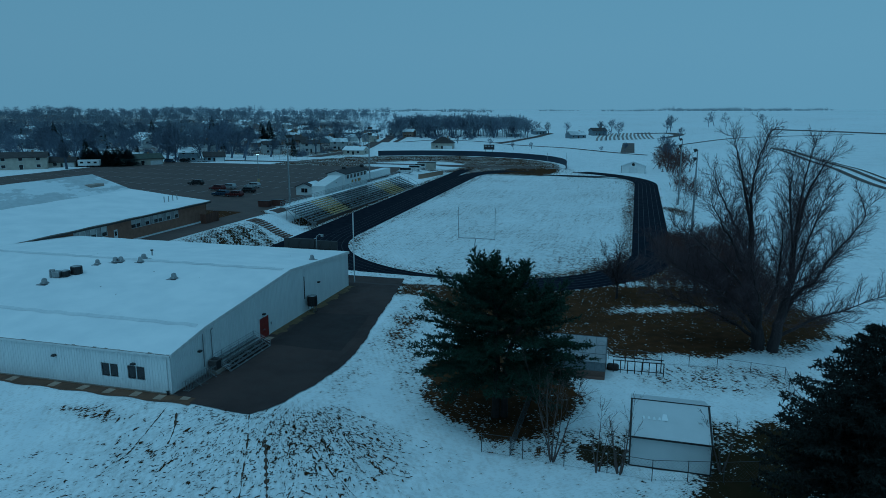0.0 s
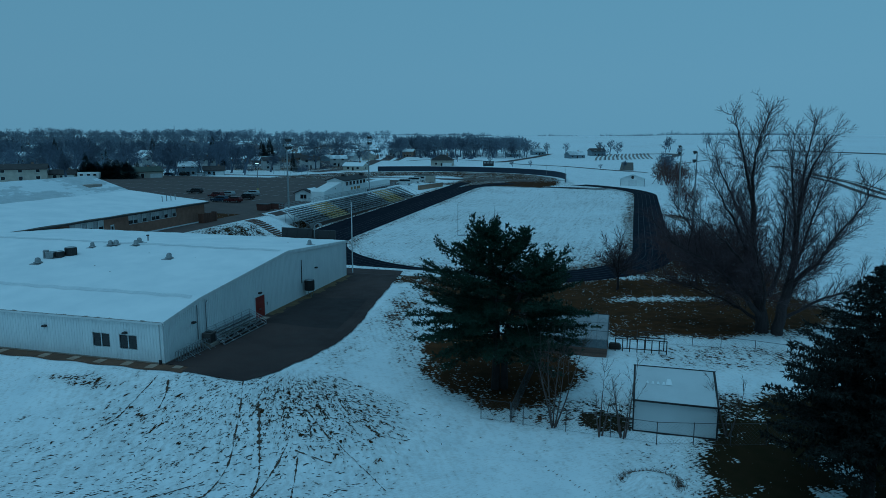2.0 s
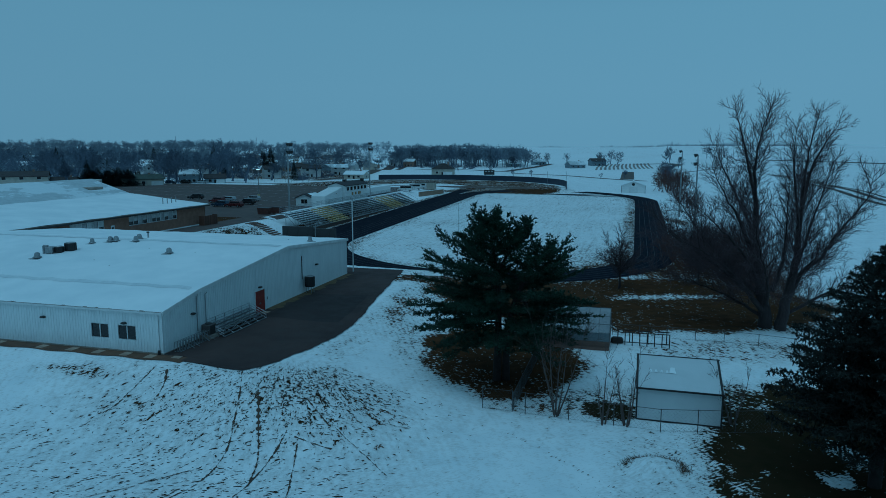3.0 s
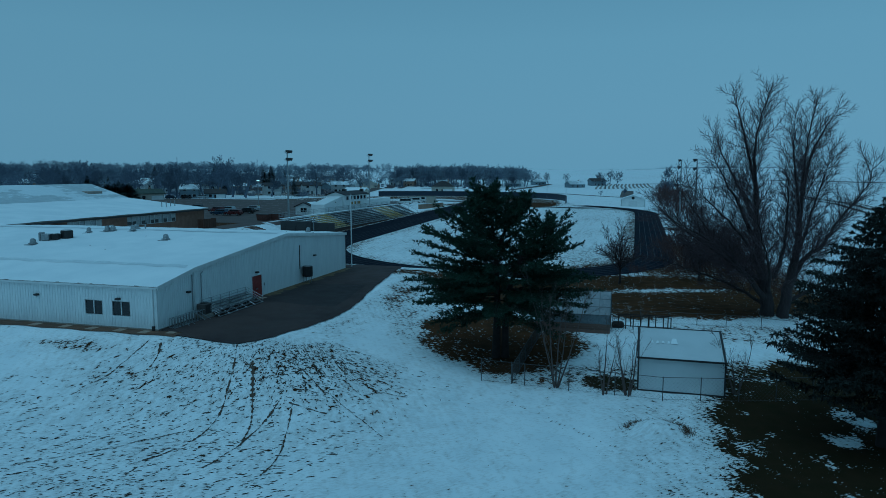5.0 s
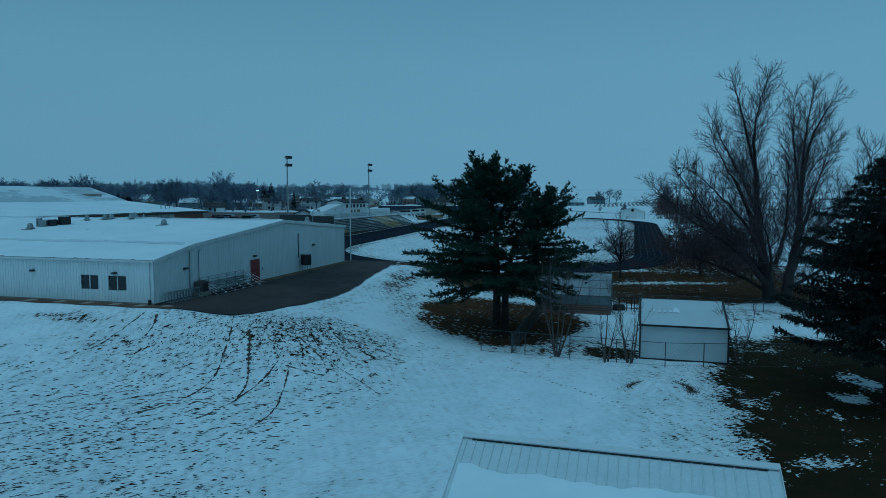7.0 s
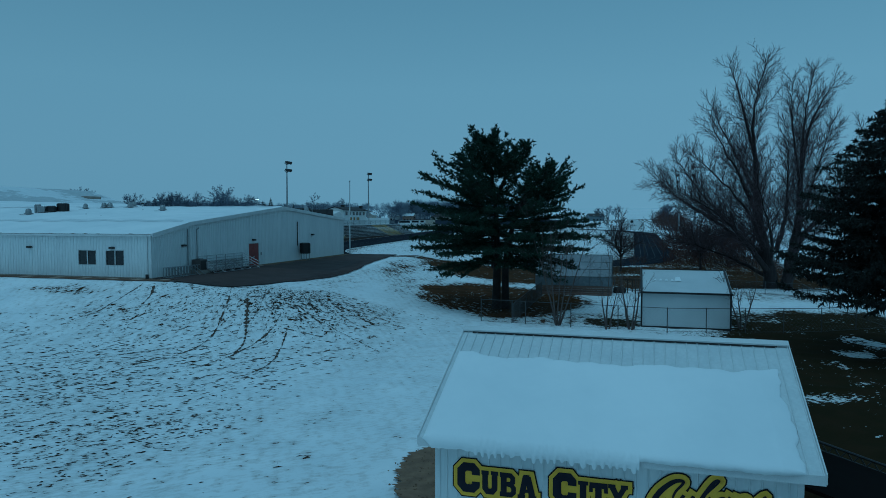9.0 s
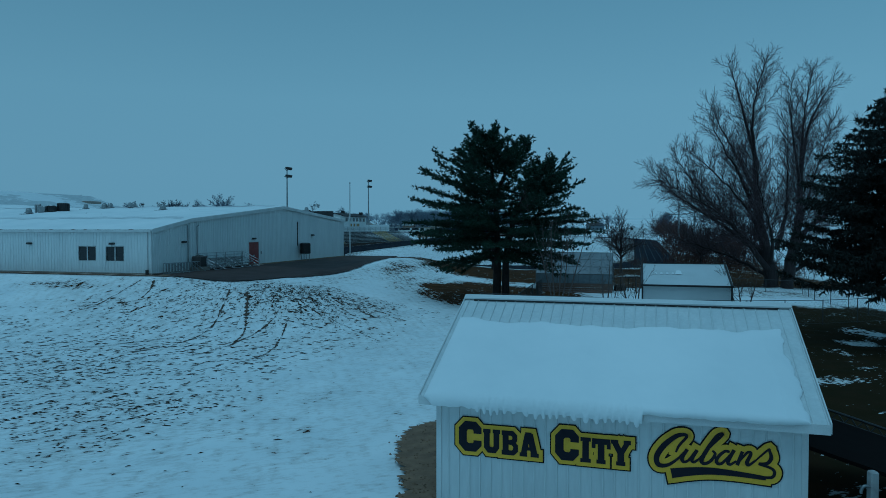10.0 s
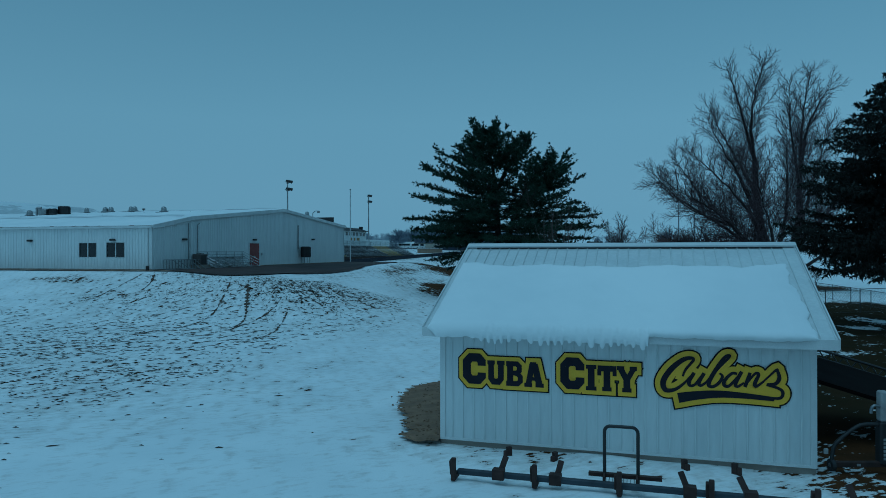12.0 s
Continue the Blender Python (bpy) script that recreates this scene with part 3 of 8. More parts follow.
def slider_window(parent, x0, x1, z0, z1, y, mat_frame, name="window"):
    """A two-pane window in a wall that faces -y."""
    w = part(name, boxes((x0 - 0.06, x1 + 0.06, y - 0.05, y + 0.03, z0 - 0.06, z0), (x0 - 0.06, x1 + 0.06, y - 0.05, y + 0.03, z1, z1 + 0.06), (x0 - 0.06, x0, y - 0.05, y + 0.03, z0, z1), (x1, x1 + 0.06, y - 0.05, y + 0.03, z0, z1)), mat_frame, parent)
    mid = (x0 + x1) / 2
    part("mullion", boxes((mid - 0.04, mid + 0.04, y - 0.03, y + 0.05, z0, z1)), mat_frame, w)
    for a, b in ((x0, mid - 0.04), (mid + 0.04, x1)):
        part("pane", boxes((a, b, y + 0.04, y + 0.06, z0, z1)), DARKGLASS, w)
    return w


def wall_lamp(name, m, label, bright=False):
    t = thing(name, m, label, "wall lamp", "lamps on the hall")
    bm = prism([(-0.22, 0.0), (0.22, 0.0), (0.16, 0.16), (-0.16, 0.16)], -0.32, 0.0)
    part("housing", bm, BLACK, t)
    part("lens", boxes((-0.15, 0.15, -0.28, -0.05, -0.035, -0.002)), PAINT, t)
    return t


GLEN, GDEP = 48.5, 41.0
EAVE0, STEP_Y, STEP_Z, PEAK_Y, PEAK_Z, EAVE1 = 3.72, 5.4, 4.72, 23.2, 6.42, 5.08
gym = thing("sports_hall", GYM, "long white steel-sided hall under a snowy low-pitched roof", "hall")
wins = [(-7.55, -5.75, 1.2, 2.42), (-4.65, -2.82, 1.2, 2.42)]
part("front_wall", wall_with_openings(-GLEN, 0, 0, 0.25, -0.3, EAVE0, wins), SIDING, gym)
profile = [(0.25, -0.3), (0.25, EAVE0 + 0.04), (STEP_Y, STEP_Z), (PEAK_Y, PEAK_Z), (GDEP, EAVE1), (GDEP, -0.3)]
part("gable_wall", prism_yz(profile, -0.25, 0), SIDING, gym)
part("gable_wall", prism_yz(profile, -GLEN, -GLEN + 0.25), SIDING, gym)
part("back_wall", boxes((-GLEN, 0, GDEP - 0.25, GDEP, -0.3, EAVE1)), SIDING, gym)
part("foundation", boxes((-GLEN, 0.03, -0.04, 0.0, -0.6, 0.16), (0.0, 0.04, 0.0, GDEP, -0.6, 0.14)), CONCRETE, gym)
for w in wins:
    slider_window(gym, *w, 0.05, TRIM)
slope = [(-0.08, EAVE0 + 0.04), (STEP_Y, STEP_Z + 0.03), (PEAK_Y, PEAK_Z + 0.03), (GDEP + 0.2, EAVE1)]
roof = part("roof", prism_yz(slope + [(y, z + 0.16) for y, z in slope[::-1]], -GLEN - 0.15, 0.16), TRIM, gym)
part("rake_trim", prism_yz([(y, z - 0.16) for y, z in slope] + [(y, z + 0.2) for y, z in slope[::-1]], 0.161, 0.21), TRIM, roof, "white metal rake trim")
part("gutter", boxes((-GLEN, 0.1, -0.20, -0.085, EAVE0 - 0.02, EAVE0 + 0.15)), TRIM, roof)


def hall_snow(x, t):
    ys, zs = [-0.06, STEP_Y, PEAK_Y, GDEP + 0.18], [EAVE0 + 0.04, STEP_Z + 0.03, PEAK_Z + 0.03, EAVE1]
    y = -0.06 + t * (GDEP + 0.24)
    edge = min(min(t, 1 - t) * 60, min(x + GLEN, 0.1 - x) * 1.6, 1)
    lump = 0.03 * math.sin(x * 1.7 + math.sin(y * 0.9)) + 0.02 * math.sin(y * 2.3 + x * 0.4)
    ridge = 0.10 * math.exp(-((y - STEP_Y) / 0.35) ** 2)
    return (x, y, float(np.interp(y, ys, zs)) + 0.165 + max(edge, 0) ** 0.5 * (0.10 + lump) + ridge * max(edge, 0))


sv, sf = sheet(lin(-GLEN, 0.1, 110), [0, 0.004, 0.012] + lin(0.02, 0.98, 120) + [0.988, 0.996, 1], hall_snow)
part_data("snow_layer", sv, sf, SNOW, gym, "smooth snow lying over the whole roof", True)
GREYBAND = plain("greyed_snow", (0.72, 0.745, 0.765), (0.60, 0.63, 0.66), rough=0.9, scale=0.5, fine=2.5)
# greyer strips laid over the snow along the step and the ridge
for y0, y1, x0 in ((STEP_Y - 0.45, STEP_Y + 0.05, -GLEN + 1), (PEAK_Y - 0.8, PEAK_Y - 0.1, -GLEN + 1)):
    v_, f_ = sheet(lin(x0, -0.6, 80), [0.0, 1.0], lambda x, k: (lambda P: (x, P[1], P[2] + 0.03))(hall_snow(x, (y0 + (y1 - y0) * k + 0.05 * math.sin(x * 2.1) + 0.06) / (GDEP + 0.24))))
    part_data("roof_crease", v_, f_, GREYBAND, gym, "greyer band along a crease of the roof snow")
v_, f_ = sheet(lin(-GLEN, 0.05, 400), [0.0, 1.0, 2.0], lambda x, k: (x, -0.13 + 0.05 * k + 0.06 * k * (0.5 + 0.5 * math.sin(x * 3.1 + 2 * math.sin(x * 0.9))), EAVE0 + 0.155 + 0.035 * k + 0.01 * math.sin(x * 5.3)))
part_data("eave_dirt", v_, f_, plain("dirty_snow_edge", (0.22, 0.20, 0.17), (0.10, 0.09, 0.08), rough=0.9, scale=1.5, fine=6), gym, "dirty melting snow edge above the gutter")
ribs = bmesh.new()
x = -GLEN + 0.15
while x < -0.1:
    if not any(a - 0.1 < x < b + 0.1 for a, b, _, _ in wins):
        box(ribs, x, x + 0.035, -0.022, 0.0, 0.17, EAVE0 - 0.02)
    else:
        box(ribs, x, x + 0.035, -0.022, 0.0, 0.17, 1.1)
        box(ribs, x, x + 0.035, -0.022, 0.0, 2.52, EAVE0 - 0.02)
    x += 0.305
y = 0.3
while y < GDEP - 0.1:
    top = float(np.interp(y, [0, STEP_Y, PEAK_Y, GDEP], [EAVE0, STEP_Z, PEAK_Z, EAVE1])) - 0.14
    box(ribs, 0.0, 0.022, y, y + 0.035, 2.66 if 15.2 < y < 17.8 else 0.15, top)
    y += 0.305
part("siding_ribs", ribs, SIDING, gym)["kind"] = "stuff"
part("corner_trim", boxes((-0.12, 0.03, -0.03, 0.0, -0.2, EAVE0), (0.0, 0.03, 0.0, 0.12, -0.2, EAVE0)), TRIM, gym)
part("corner_trim", boxes((0.0, 0.035, GDEP - 0.12, GDEP + 0.03, -0.2, EAVE1 - 0.1)), TRIM, gym)
part("joint_trim", boxes((0.0, 0.05, STEP_Y - 0.1, STEP_Y + 0.1, 0.0, STEP_Z - 0.05)), TRIM, gym)
part("downpipe", boxes((-0.42, -0.32, -0.12, -0.03, 0.1, EAVE0 - 0.05)), TRIM, gym)
part("downpipe_boot", boxes((-0.48, -0.26, -0.2, -0.03, -0.15, 0.45), bevel=0.02), BLACK, gym)
part("conduit", rods([((0.07, 5.0, 0.9), (0.07, 5.0, 4.3))], 0.05), GALV, gym)
part("conduit", rods([((0.07, 6.4, 0.9), (0.07, 6.4, 4.2)), ((0.07, 6.4, 4.2), (0.07, 6.7, 4.35))], 0.04), GALV, gym)
part("conduit", rods([((0.06, 26.8, 1.9), (0.06, 26.8, 4.85))], 0.055), BLACK, gym)
door = part("door", boxes((0.0, 0.06, 15.58, 16.55, 0.12, 2.52), (0.0, 0.06, 16.57, 17.54, 0.12, 2.52)), REDDOOR, gym, "red double steel door")
part("door_frame", boxes((0.0, 0.09, 15.46, 15.56, 0.1, 2.64), (0.0, 0.09, 17.56, 17.66, 0.1, 2.64), (0.0, 0.09, 15.56, 17.56, 2.54, 2.64)), TRIM, door)
part("door_handle", boxes((0.06, 0.12, 16.36, 16.46, 1.0, 1.16)), GALV, door)
part("door_handle", boxes((0.06, 0.12, 16.58, 16.66, 1.0, 1.16)), GALV, door)
part("door_switch", boxes((0.0, 0.08, 18.1, 18.25, 1.2, 1.5)), GALV, gym)


def on_hall(x, y, z, yaw=0.0):
    return GYM @ pose(x, y, z, 0, 0, yaw)


wall_lamp("wall_lamp", on_hall(-12.8, 0, 2.6), "black wall lamp on white hall siding")
wall_lamp("wall_lamp", on_hall(-3.9, 0, 2.62), "black wall lamp above a dark window")
for y, z in ((4.3, 2.7), (16.5, 2.85), (30.8, 3.1)):
    wall_lamp("wall_lamp", on_hall(0.0, y, z, 90), "black wall lamp on the hall's gable wall")


def roof_z(y):
    return float(np.interp(y, [0, STEP_Y, PEAK_Y, GDEP], [EAVE0, STEP_Z, PEAK_Z, EAVE1])) + 0.24


def bell_vent(m, r, label):
    t = thing("roof_vent", m, label, "roof vent", "vents on the hall roof")
    bm = bmesh.new()
    rod(bm, (0, 0, -0.1), (0, 0, 0.2), r * 0.58, sides=12)
    part("collar", bm, GALV, t)
    cap = bmesh.new()
    for a, b, ra, rb in ((0.10, 0.17, r, r * 0.95), (0.17, 0.24, r * 0.95, r * 0.66), (0.24, 0.50, r * 0.66, r * 0.60), (0.50, 0.64, r * 0.60, r * 0.46), (0.64, 0.71, r * 0.46, r * 0.18)):
        rod(cap, (0, 0, a), (0, 0, b), ra, rb, 14)
    part("cap", cap, GALV, t)
    part("flashing", boxes((-r * 1.3, r * 1.3, -r * 1.3, r * 1.3, -0.1, 0.03)), GALV, t)
    return t


for x, y, r in ((-26.1, 12.6, 0.5), (-25.2, 20.1, 0.42), (-23.6, 21.4, 0.5), (-23.0, 21.7, 0.5), (-20.9, 23.4, 0.5), (-20.4, 22.1, 0.42), (-11.9, 17.2, 0.5), (-0.8, 31.0, 0.42)):
    bell_vent(on_hall(x, y, roof_z(y)), r, "grey metal bell-shaped vent on a snowy roof")
# small grey discs stand in for dark dimples in the roof snow
for x, y, r in ((-18.6, 13.0, 0.10), (-15.0, 11.2, 0.12), (-16.0, 19.0, 0.12), (-9.0, 18.0, 0.08), (-28.0, 2.6, 0.16), (-29.5, 25.0, 0.10), (-20.5, 26.5, 0.10), (-6.5, 26.0, 0.08), (-5.0, 33.0, 0.10)):
    bm = bmesh.new()
    rod(bm, (0, 0, 0), (0, 0, 0.05), r, r * 0.6, 7)
    part("roof_boss", bm, GALV, gym).matrix_basis = pose(x, y, roof_z(y) + 0.02)
pipe = thing("roof_pipe", on_hall(-21.9, 26.3, roof_z(26.3)), "thin dark flue pipe on a snowy roof", "flue pipe")
part("stack", rods([((0, 0, -0.2), (0, 0, 0.7))], 0.1), GALV, pipe)
part("cowl", rods([((0, 0, 0.7), (0, 0, 0.85))], 0.2), BLACK, pipe)


def condenser(m, r, h, label, stand=0.0):
    """A round air-conditioning condenser."""
    t = thing("air_conditioner", m, label, "air conditioner", "cooling units of the hall")
    bm = bmesh.new()
    rod(bm, (0, 0, stand), (0, 0, stand + h), r, sides=18)
    part("casing", bm, BLACK, t)
    fin = part("fin", boxes((r, r + 0.03, -0.03, 0.03, stand + 0.08, stand + h - 0.08)), BLACK, t)
    for k in range(1, 18):
        share("fin", fin.data, t, Matrix.Rotation(k * math.tau / 18, 4, "Z"))
    g = bmesh.new()
    rod(g, (0, 0, stand + h), (0, 0, stand + h + 0.07), r * 0.85, r * 0.7, 16)
    part("fan_guard", g, GALV, t)
    if stand:
        for sx in (-1, 1):
            for sy in (-1, 1):
                part("leg", rods([((sx * r * 0.6, sy * r * 0.6, -0.1), (sx * r * 0.6, sy * r * 0.6, stand))], 0.04), GALV, t)
    else:
        part("base", boxes((-r, r, -r, r, -0.12, 0.0)), GALV, t)
    return t


condenser(on_hall(-25.6, 15.3, roof_z(15.3)), 0.50, 0.75, "black round condenser on a snowy roof")
condenser(on_hall(-25.0, 16.4, roof_z(16.4)), 0.64, 0.98, "tall black round condenser on a snowy roof")
condenser(on_hall(0.75, 27.5, 0.05), 0.60, 1.30, "black round condenser on a pipe stand by the wall", 0.85)
hood = thing("roof_fan", on_hall(-26.4, 14.9, roof_z(14.9)), "grey ducted roof fan beside black condensers", "roof fan")
part("drum", boxes((-0.55, 0.55, -0.45, 0.45, 0.0, 0.8), bevel=0.12), GALV, hood)
part("duct", rods([((-0.75, -0.3, 0.0), (-0.75, -0.3, 0.9)), ((-0.75, -0.3, 0.9), (-0.2, -0.2, 0.9))], 0.14), GALV, hood)
part("pipe", rods([((0.55, -0.4, 0.1), (1.4, 0.1, 0.25))], 0.06), BLACK, hood)
heater = thing("heat_pump", on_hall(0.62, 5.95, 0.32), "boxy grey outdoor heat pump beside white siding", "heat pump")
part("casing", boxes((-0.45, 0.45, -0.55, 0.55, 0.1, 1.1), bevel=0.04), plain("grey_brown_steel", (0.10, 0.09, 0.085), rough=0.5), heater)
part("grille", boxes((0.452, 0.47, -0.45, 0.45, 0.2, 1.0)), BLACK, heater)
part("fan_ring", rods([((0, 0, 1.1), (0, 0, 1.16))], 0.36, 16), BLACK, heater)
part("pad", boxes((-0.6, 0.6, -0.7, 0.7, -0.5, 0.098)), CONCRETE, heater)


def small_bleacher(m, length, label):
    """A light folded aluminium bleacher of four rows."""
    t = thing("bleacher", m, label, "bleacher", "bleachers beside the hall")
    for k in range(5):
        part("seat", boxes((0.35 + k * 0.45, 0.60 + k * 0.45, 0, length, 0.42 + k * 0.28, 0.46 + k * 0.28)), ALU, t)
        part("footboard", boxes((0.0 + k * 0.45, 0.25 + k * 0.45, 0, length, 0.14 + k * 0.28, 0.18 + k * 0.28)), ALU, t)
    n = max(2, int(length / 1.5))
    for j in range(n + 1):
        y = 0.08 + (length - 0.16) * j / n
        part("truss", rods([((0.0, y, 0.12), (2.4, y, 1.6)), ((2.4, y, 2.3), (2.4, y, 0.0)), ((0.0, y, 0.0), (2.4, y, 0.0)), ((1.2, y, 0.0), (1.2, y, 0.85)), ((1.2, y, 0.85), (2.4, y, 0.0))], 0.035), ALU, t)
    part("back_rail", rods([((2.42, 0, z), (2.42, length, z)) for z in (1.55, 1.9, 2.3)], 0.03), ALU, t)
    for y in (0.0, length):
        part("end_rail", rods([((0.1, y, 1.0), (2.4, y, 2.3)), ((0.1, y, 0.1), (0.1, y, 1.0)), ((1.2, y, 0.7), (1.2, y, 1.6)), ((0.1, y, 0.6), (2.4, y, 1.9))], 0.03), ALU, t)
    for k in range(4):
        y = length * k / 4
        part("brace", rods([((2.4, y, 0.1), (2.4, y + length / 4, 1.5)), ((2.4, y, 1.5), (2.4, y + length / 4, 0.1))], 0.025), ALU, t)
        part("brace", rods([((0.9, y, 0.1), (0.9, y + length / 4, 1.0)), ((0.9, y, 1.0), (0.9, y + length / 4, 0.1))], 0.03), ALU, t)
    return t


small_bleacher(GYM @ pose(2.12, 14.3, 0.03, 0, 0, 180) @ Matrix.Diagonal((0.85, 1, 0.70, 1)), 8.0, "silver aluminium bleacher parked against the hall wall")
rack = thing("barrier_rack", on_hall(0.5, 0.9, 0.0), "low row of galvanised steel barriers by the wall", "barrier")
for k in range(3):
    o = 0.25 * k
    part("panel", rods([((o, 0.0, 0.1), (o, 4.6, 0.1)), ((o, 0.0, 0.95), (o, 4.6, 0.95))] + [((o, 0.42 * j, 0.1), (o, 0.42 * j, 0.95)) for j in range(12)], 0.025), GALV, rack)
for k in range(2):
    part("brace", rods([((0.0, 1.2 + 2.4 * k, 0.95), (1.0, 1.5 + 2.4 * k, 0.05)), ((0.5, 1.2 + 2.4 * k, 0.95), (1.1, 2.2 + 2.4 * k, 0.05))], 0.03), GALV, rack)

dv, df = sheet(lin(-GLEN, 2.8, 60), lin(-1.55, 0, 4), lambda w, s: ((lambda p: (p.x, p.y, max(ground_z(p.x, p.y), 2.85) + 0.05))(G0 + GV * (s + 0.15 * math.sin(w * 1.3) * (s < -1.2)) + GW * w)))
tagged(part_data("apron", dv, df, DIRT, None), "strip of damp dirt along the hall's front wall", "dirt strip", kind="structure")
DAMPCON = plain("damp_concrete", (0.36, 0.29, 0.22), (0.25, 0.19, 0.14), rough=0.9, scale=1.0)
slab = bpy.data.meshes.new("slab")
bm = boxes((-0.4, 0.4, -0.5, 0.5, -0.1, 0.02), bevel=0.012)
bm.to_mesh(slab)
bm.free()
slab.materials.append(DAMPCON)
walkway = thing("slab_path", on_hall(0, 0, 0), "pale concrete slabs set in dirt along a wall", "path", kind="structure")
for x, y in ((-17.5, -0.7), (-12.5, -0.75), (-9.2, -0.7), (-6.3, -0.75), (-3.4, -0.7), (-0.8, -0.75), (1.6, -0.2)):
    share("slab", slab, walkway, pose(x, y, 0.055, 0, 0, 4 * math.sin(x * 5)))
share("slab", slab, walkway, pose(0.65, 16.5, 0.09))

# ---- the lettered shed ----
SHED = frame_at(0.08, 17.39, 0.02, -16.73)
SL, SD, SH, RISE_Y, RIDGE = 8.42, 8.5, 2.66, 4.25, 4.82
shed = thing("equipment_shed", SHED, "white ribbed-steel shed with snowy roof and yellow team lettering", "shed")
front = part("front_wall", boxes((0, SL, 0, 0.15, 0.0, SH)), SHEDWHITE, shed)
part("back_wall", boxes((0, SL, SD - 0.15, SD, 0.0, SH)), SHEDWHITE, shed)
for x0, x1 in ((0.0, 0.15), (SL - 0.15, SL)):
    part("gable_wall", prism_yz([(0.15, 0.0), (0.15, SH), (RISE_Y, RIDGE - 0.16), (SD - 0.15, SH), (SD - 0.15, 0.0)], x0, x1), SHEDWHITE, shed)
part("foundation", boxes((-0.02, SL + 0.02, 0.02, SD, -0.35, 0.0)), CONCRETE, shed)
part("base_trim", boxes((-0.02, SL + 0.02, -0.045, 0.0, -0.02, 0.035)), TRIM, shed)
rib = bpy.data.meshes.new("rib")
bm = bmesh.new()
box(bm, -0.02, 0.02, -0.024, 0.0, 0.035, SH - 0.02, bevel=0.008)
bm.to_mesh(rib)
bm.free()
rib.materials.append(SHEDWHITE)
k = 0.28
while k < SL - 0.1:
    share("rib", rib, front, pose(k, 0, 0))
    k += 0.2715
for k in range(int(SD / 0.2715)):
    share("rib", rib, front, pose(SL, 0.2 + k * 0.2715, 0, 0, 0, 90))
part("corner_trim", boxes((-0.03, 0.1, -0.03, 0.0, 0.0, SH), (-0.03, 0.0, 0.0, 0.1, 0.0, SH)), TRIM, shed)
part("corner_trim", boxes((SL - 0.1, SL + 0.03, -0.03, 0.0, 0.0, SH), (SL, SL + 0.03, 0.0, 0.1, 0.0, SH)), TRIM, shed)
RX0, RX1, EY = -0.37, SL + 0.38, -0.35


def shed_roof_z(y):
    return 2.76 + (RIDGE - 2.76) * (1 - abs(y - RISE_Y) / (RISE_Y - EY))


sr = part("roof", prism_yz([(EY, 2.72), (RISE_Y, RIDGE - 0.05), (SD - EY, 2.72), (SD - EY, 2.77), (RISE_Y, RIDGE), (EY, 2.77)], RX0, RX1), SHEDWHITE, shed)
part("soffit", boxes((RX0 + 0.02, RX1 - 0.02, EY + 0.02, 0.0, 2.60, 2.66)), TRIM, shed)
part("fascia", boxes((RX0, RX1, EY - 0.03, EY, 2.58, 2.80)), TRIM, sr)
for x0, x1 in ((RX0 - 0.03, RX0), (RX1, RX1 + 0.03)):
    part("rake_trim", prism_yz([(EY, 2.6), (RISE_Y, RIDGE - 0.18), (SD - EY, 2.6), (SD - EY, 2.83), (RISE_Y, RIDGE + 0.05), (EY, 2.83)], x0, x1), TRIM, sr)
pitch = math.atan2(RIDGE - 2.76, RISE_Y - EY)
slope_len = math.hypot(RIDGE - 2.76, RISE_Y - EY)
rr_mesh = bpy.data.meshes.new("roof_rib")
bm = bmesh.new()
box(bm, -0.014, 0.014, 0.0, slope_len - 0.1, 0.0, 0.024, bevel=0.006)
bm.to_mesh(rr_mesh)
bm.free()
rr_mesh.materials.append(SHEDWHITE)
k = RX0 + 0.15
while k < RX1:
    share("roof_rib", rr_mesh, sr, pose(k, EY, 2.77, math.degrees(pitch), 0, 0))
    k += 0.29
cap = prism_yz([(RISE_Y - 0.2, RIDGE - 0.04), (RISE_Y, RIDGE + 0.05), (RISE_Y + 0.2, RIDGE - 0.04), (RISE_Y + 0.2, RIDGE), (RISE_Y, RIDGE + 0.09), (RISE_Y - 0.2, RIDGE)], RX0 - 0.02, RX1 + 0.02)
part("ridge_cap", cap, TRIM, sr)
part("ridge_vent", boxes((RX0 + 0.3, RX1 - 0.3, RISE_Y - 0.235, RISE_Y - 0.19, RIDGE - 0.085, RIDGE - 0.045)), BLACK, sr)


def wob(x, k):
    return 0.5 * math.sin(x * 1.7 + k) + 0.3 * math.sin(x * 4.1 + 2 * k) + 0.2 * math.sin(x * 9.3 + 3 * k)


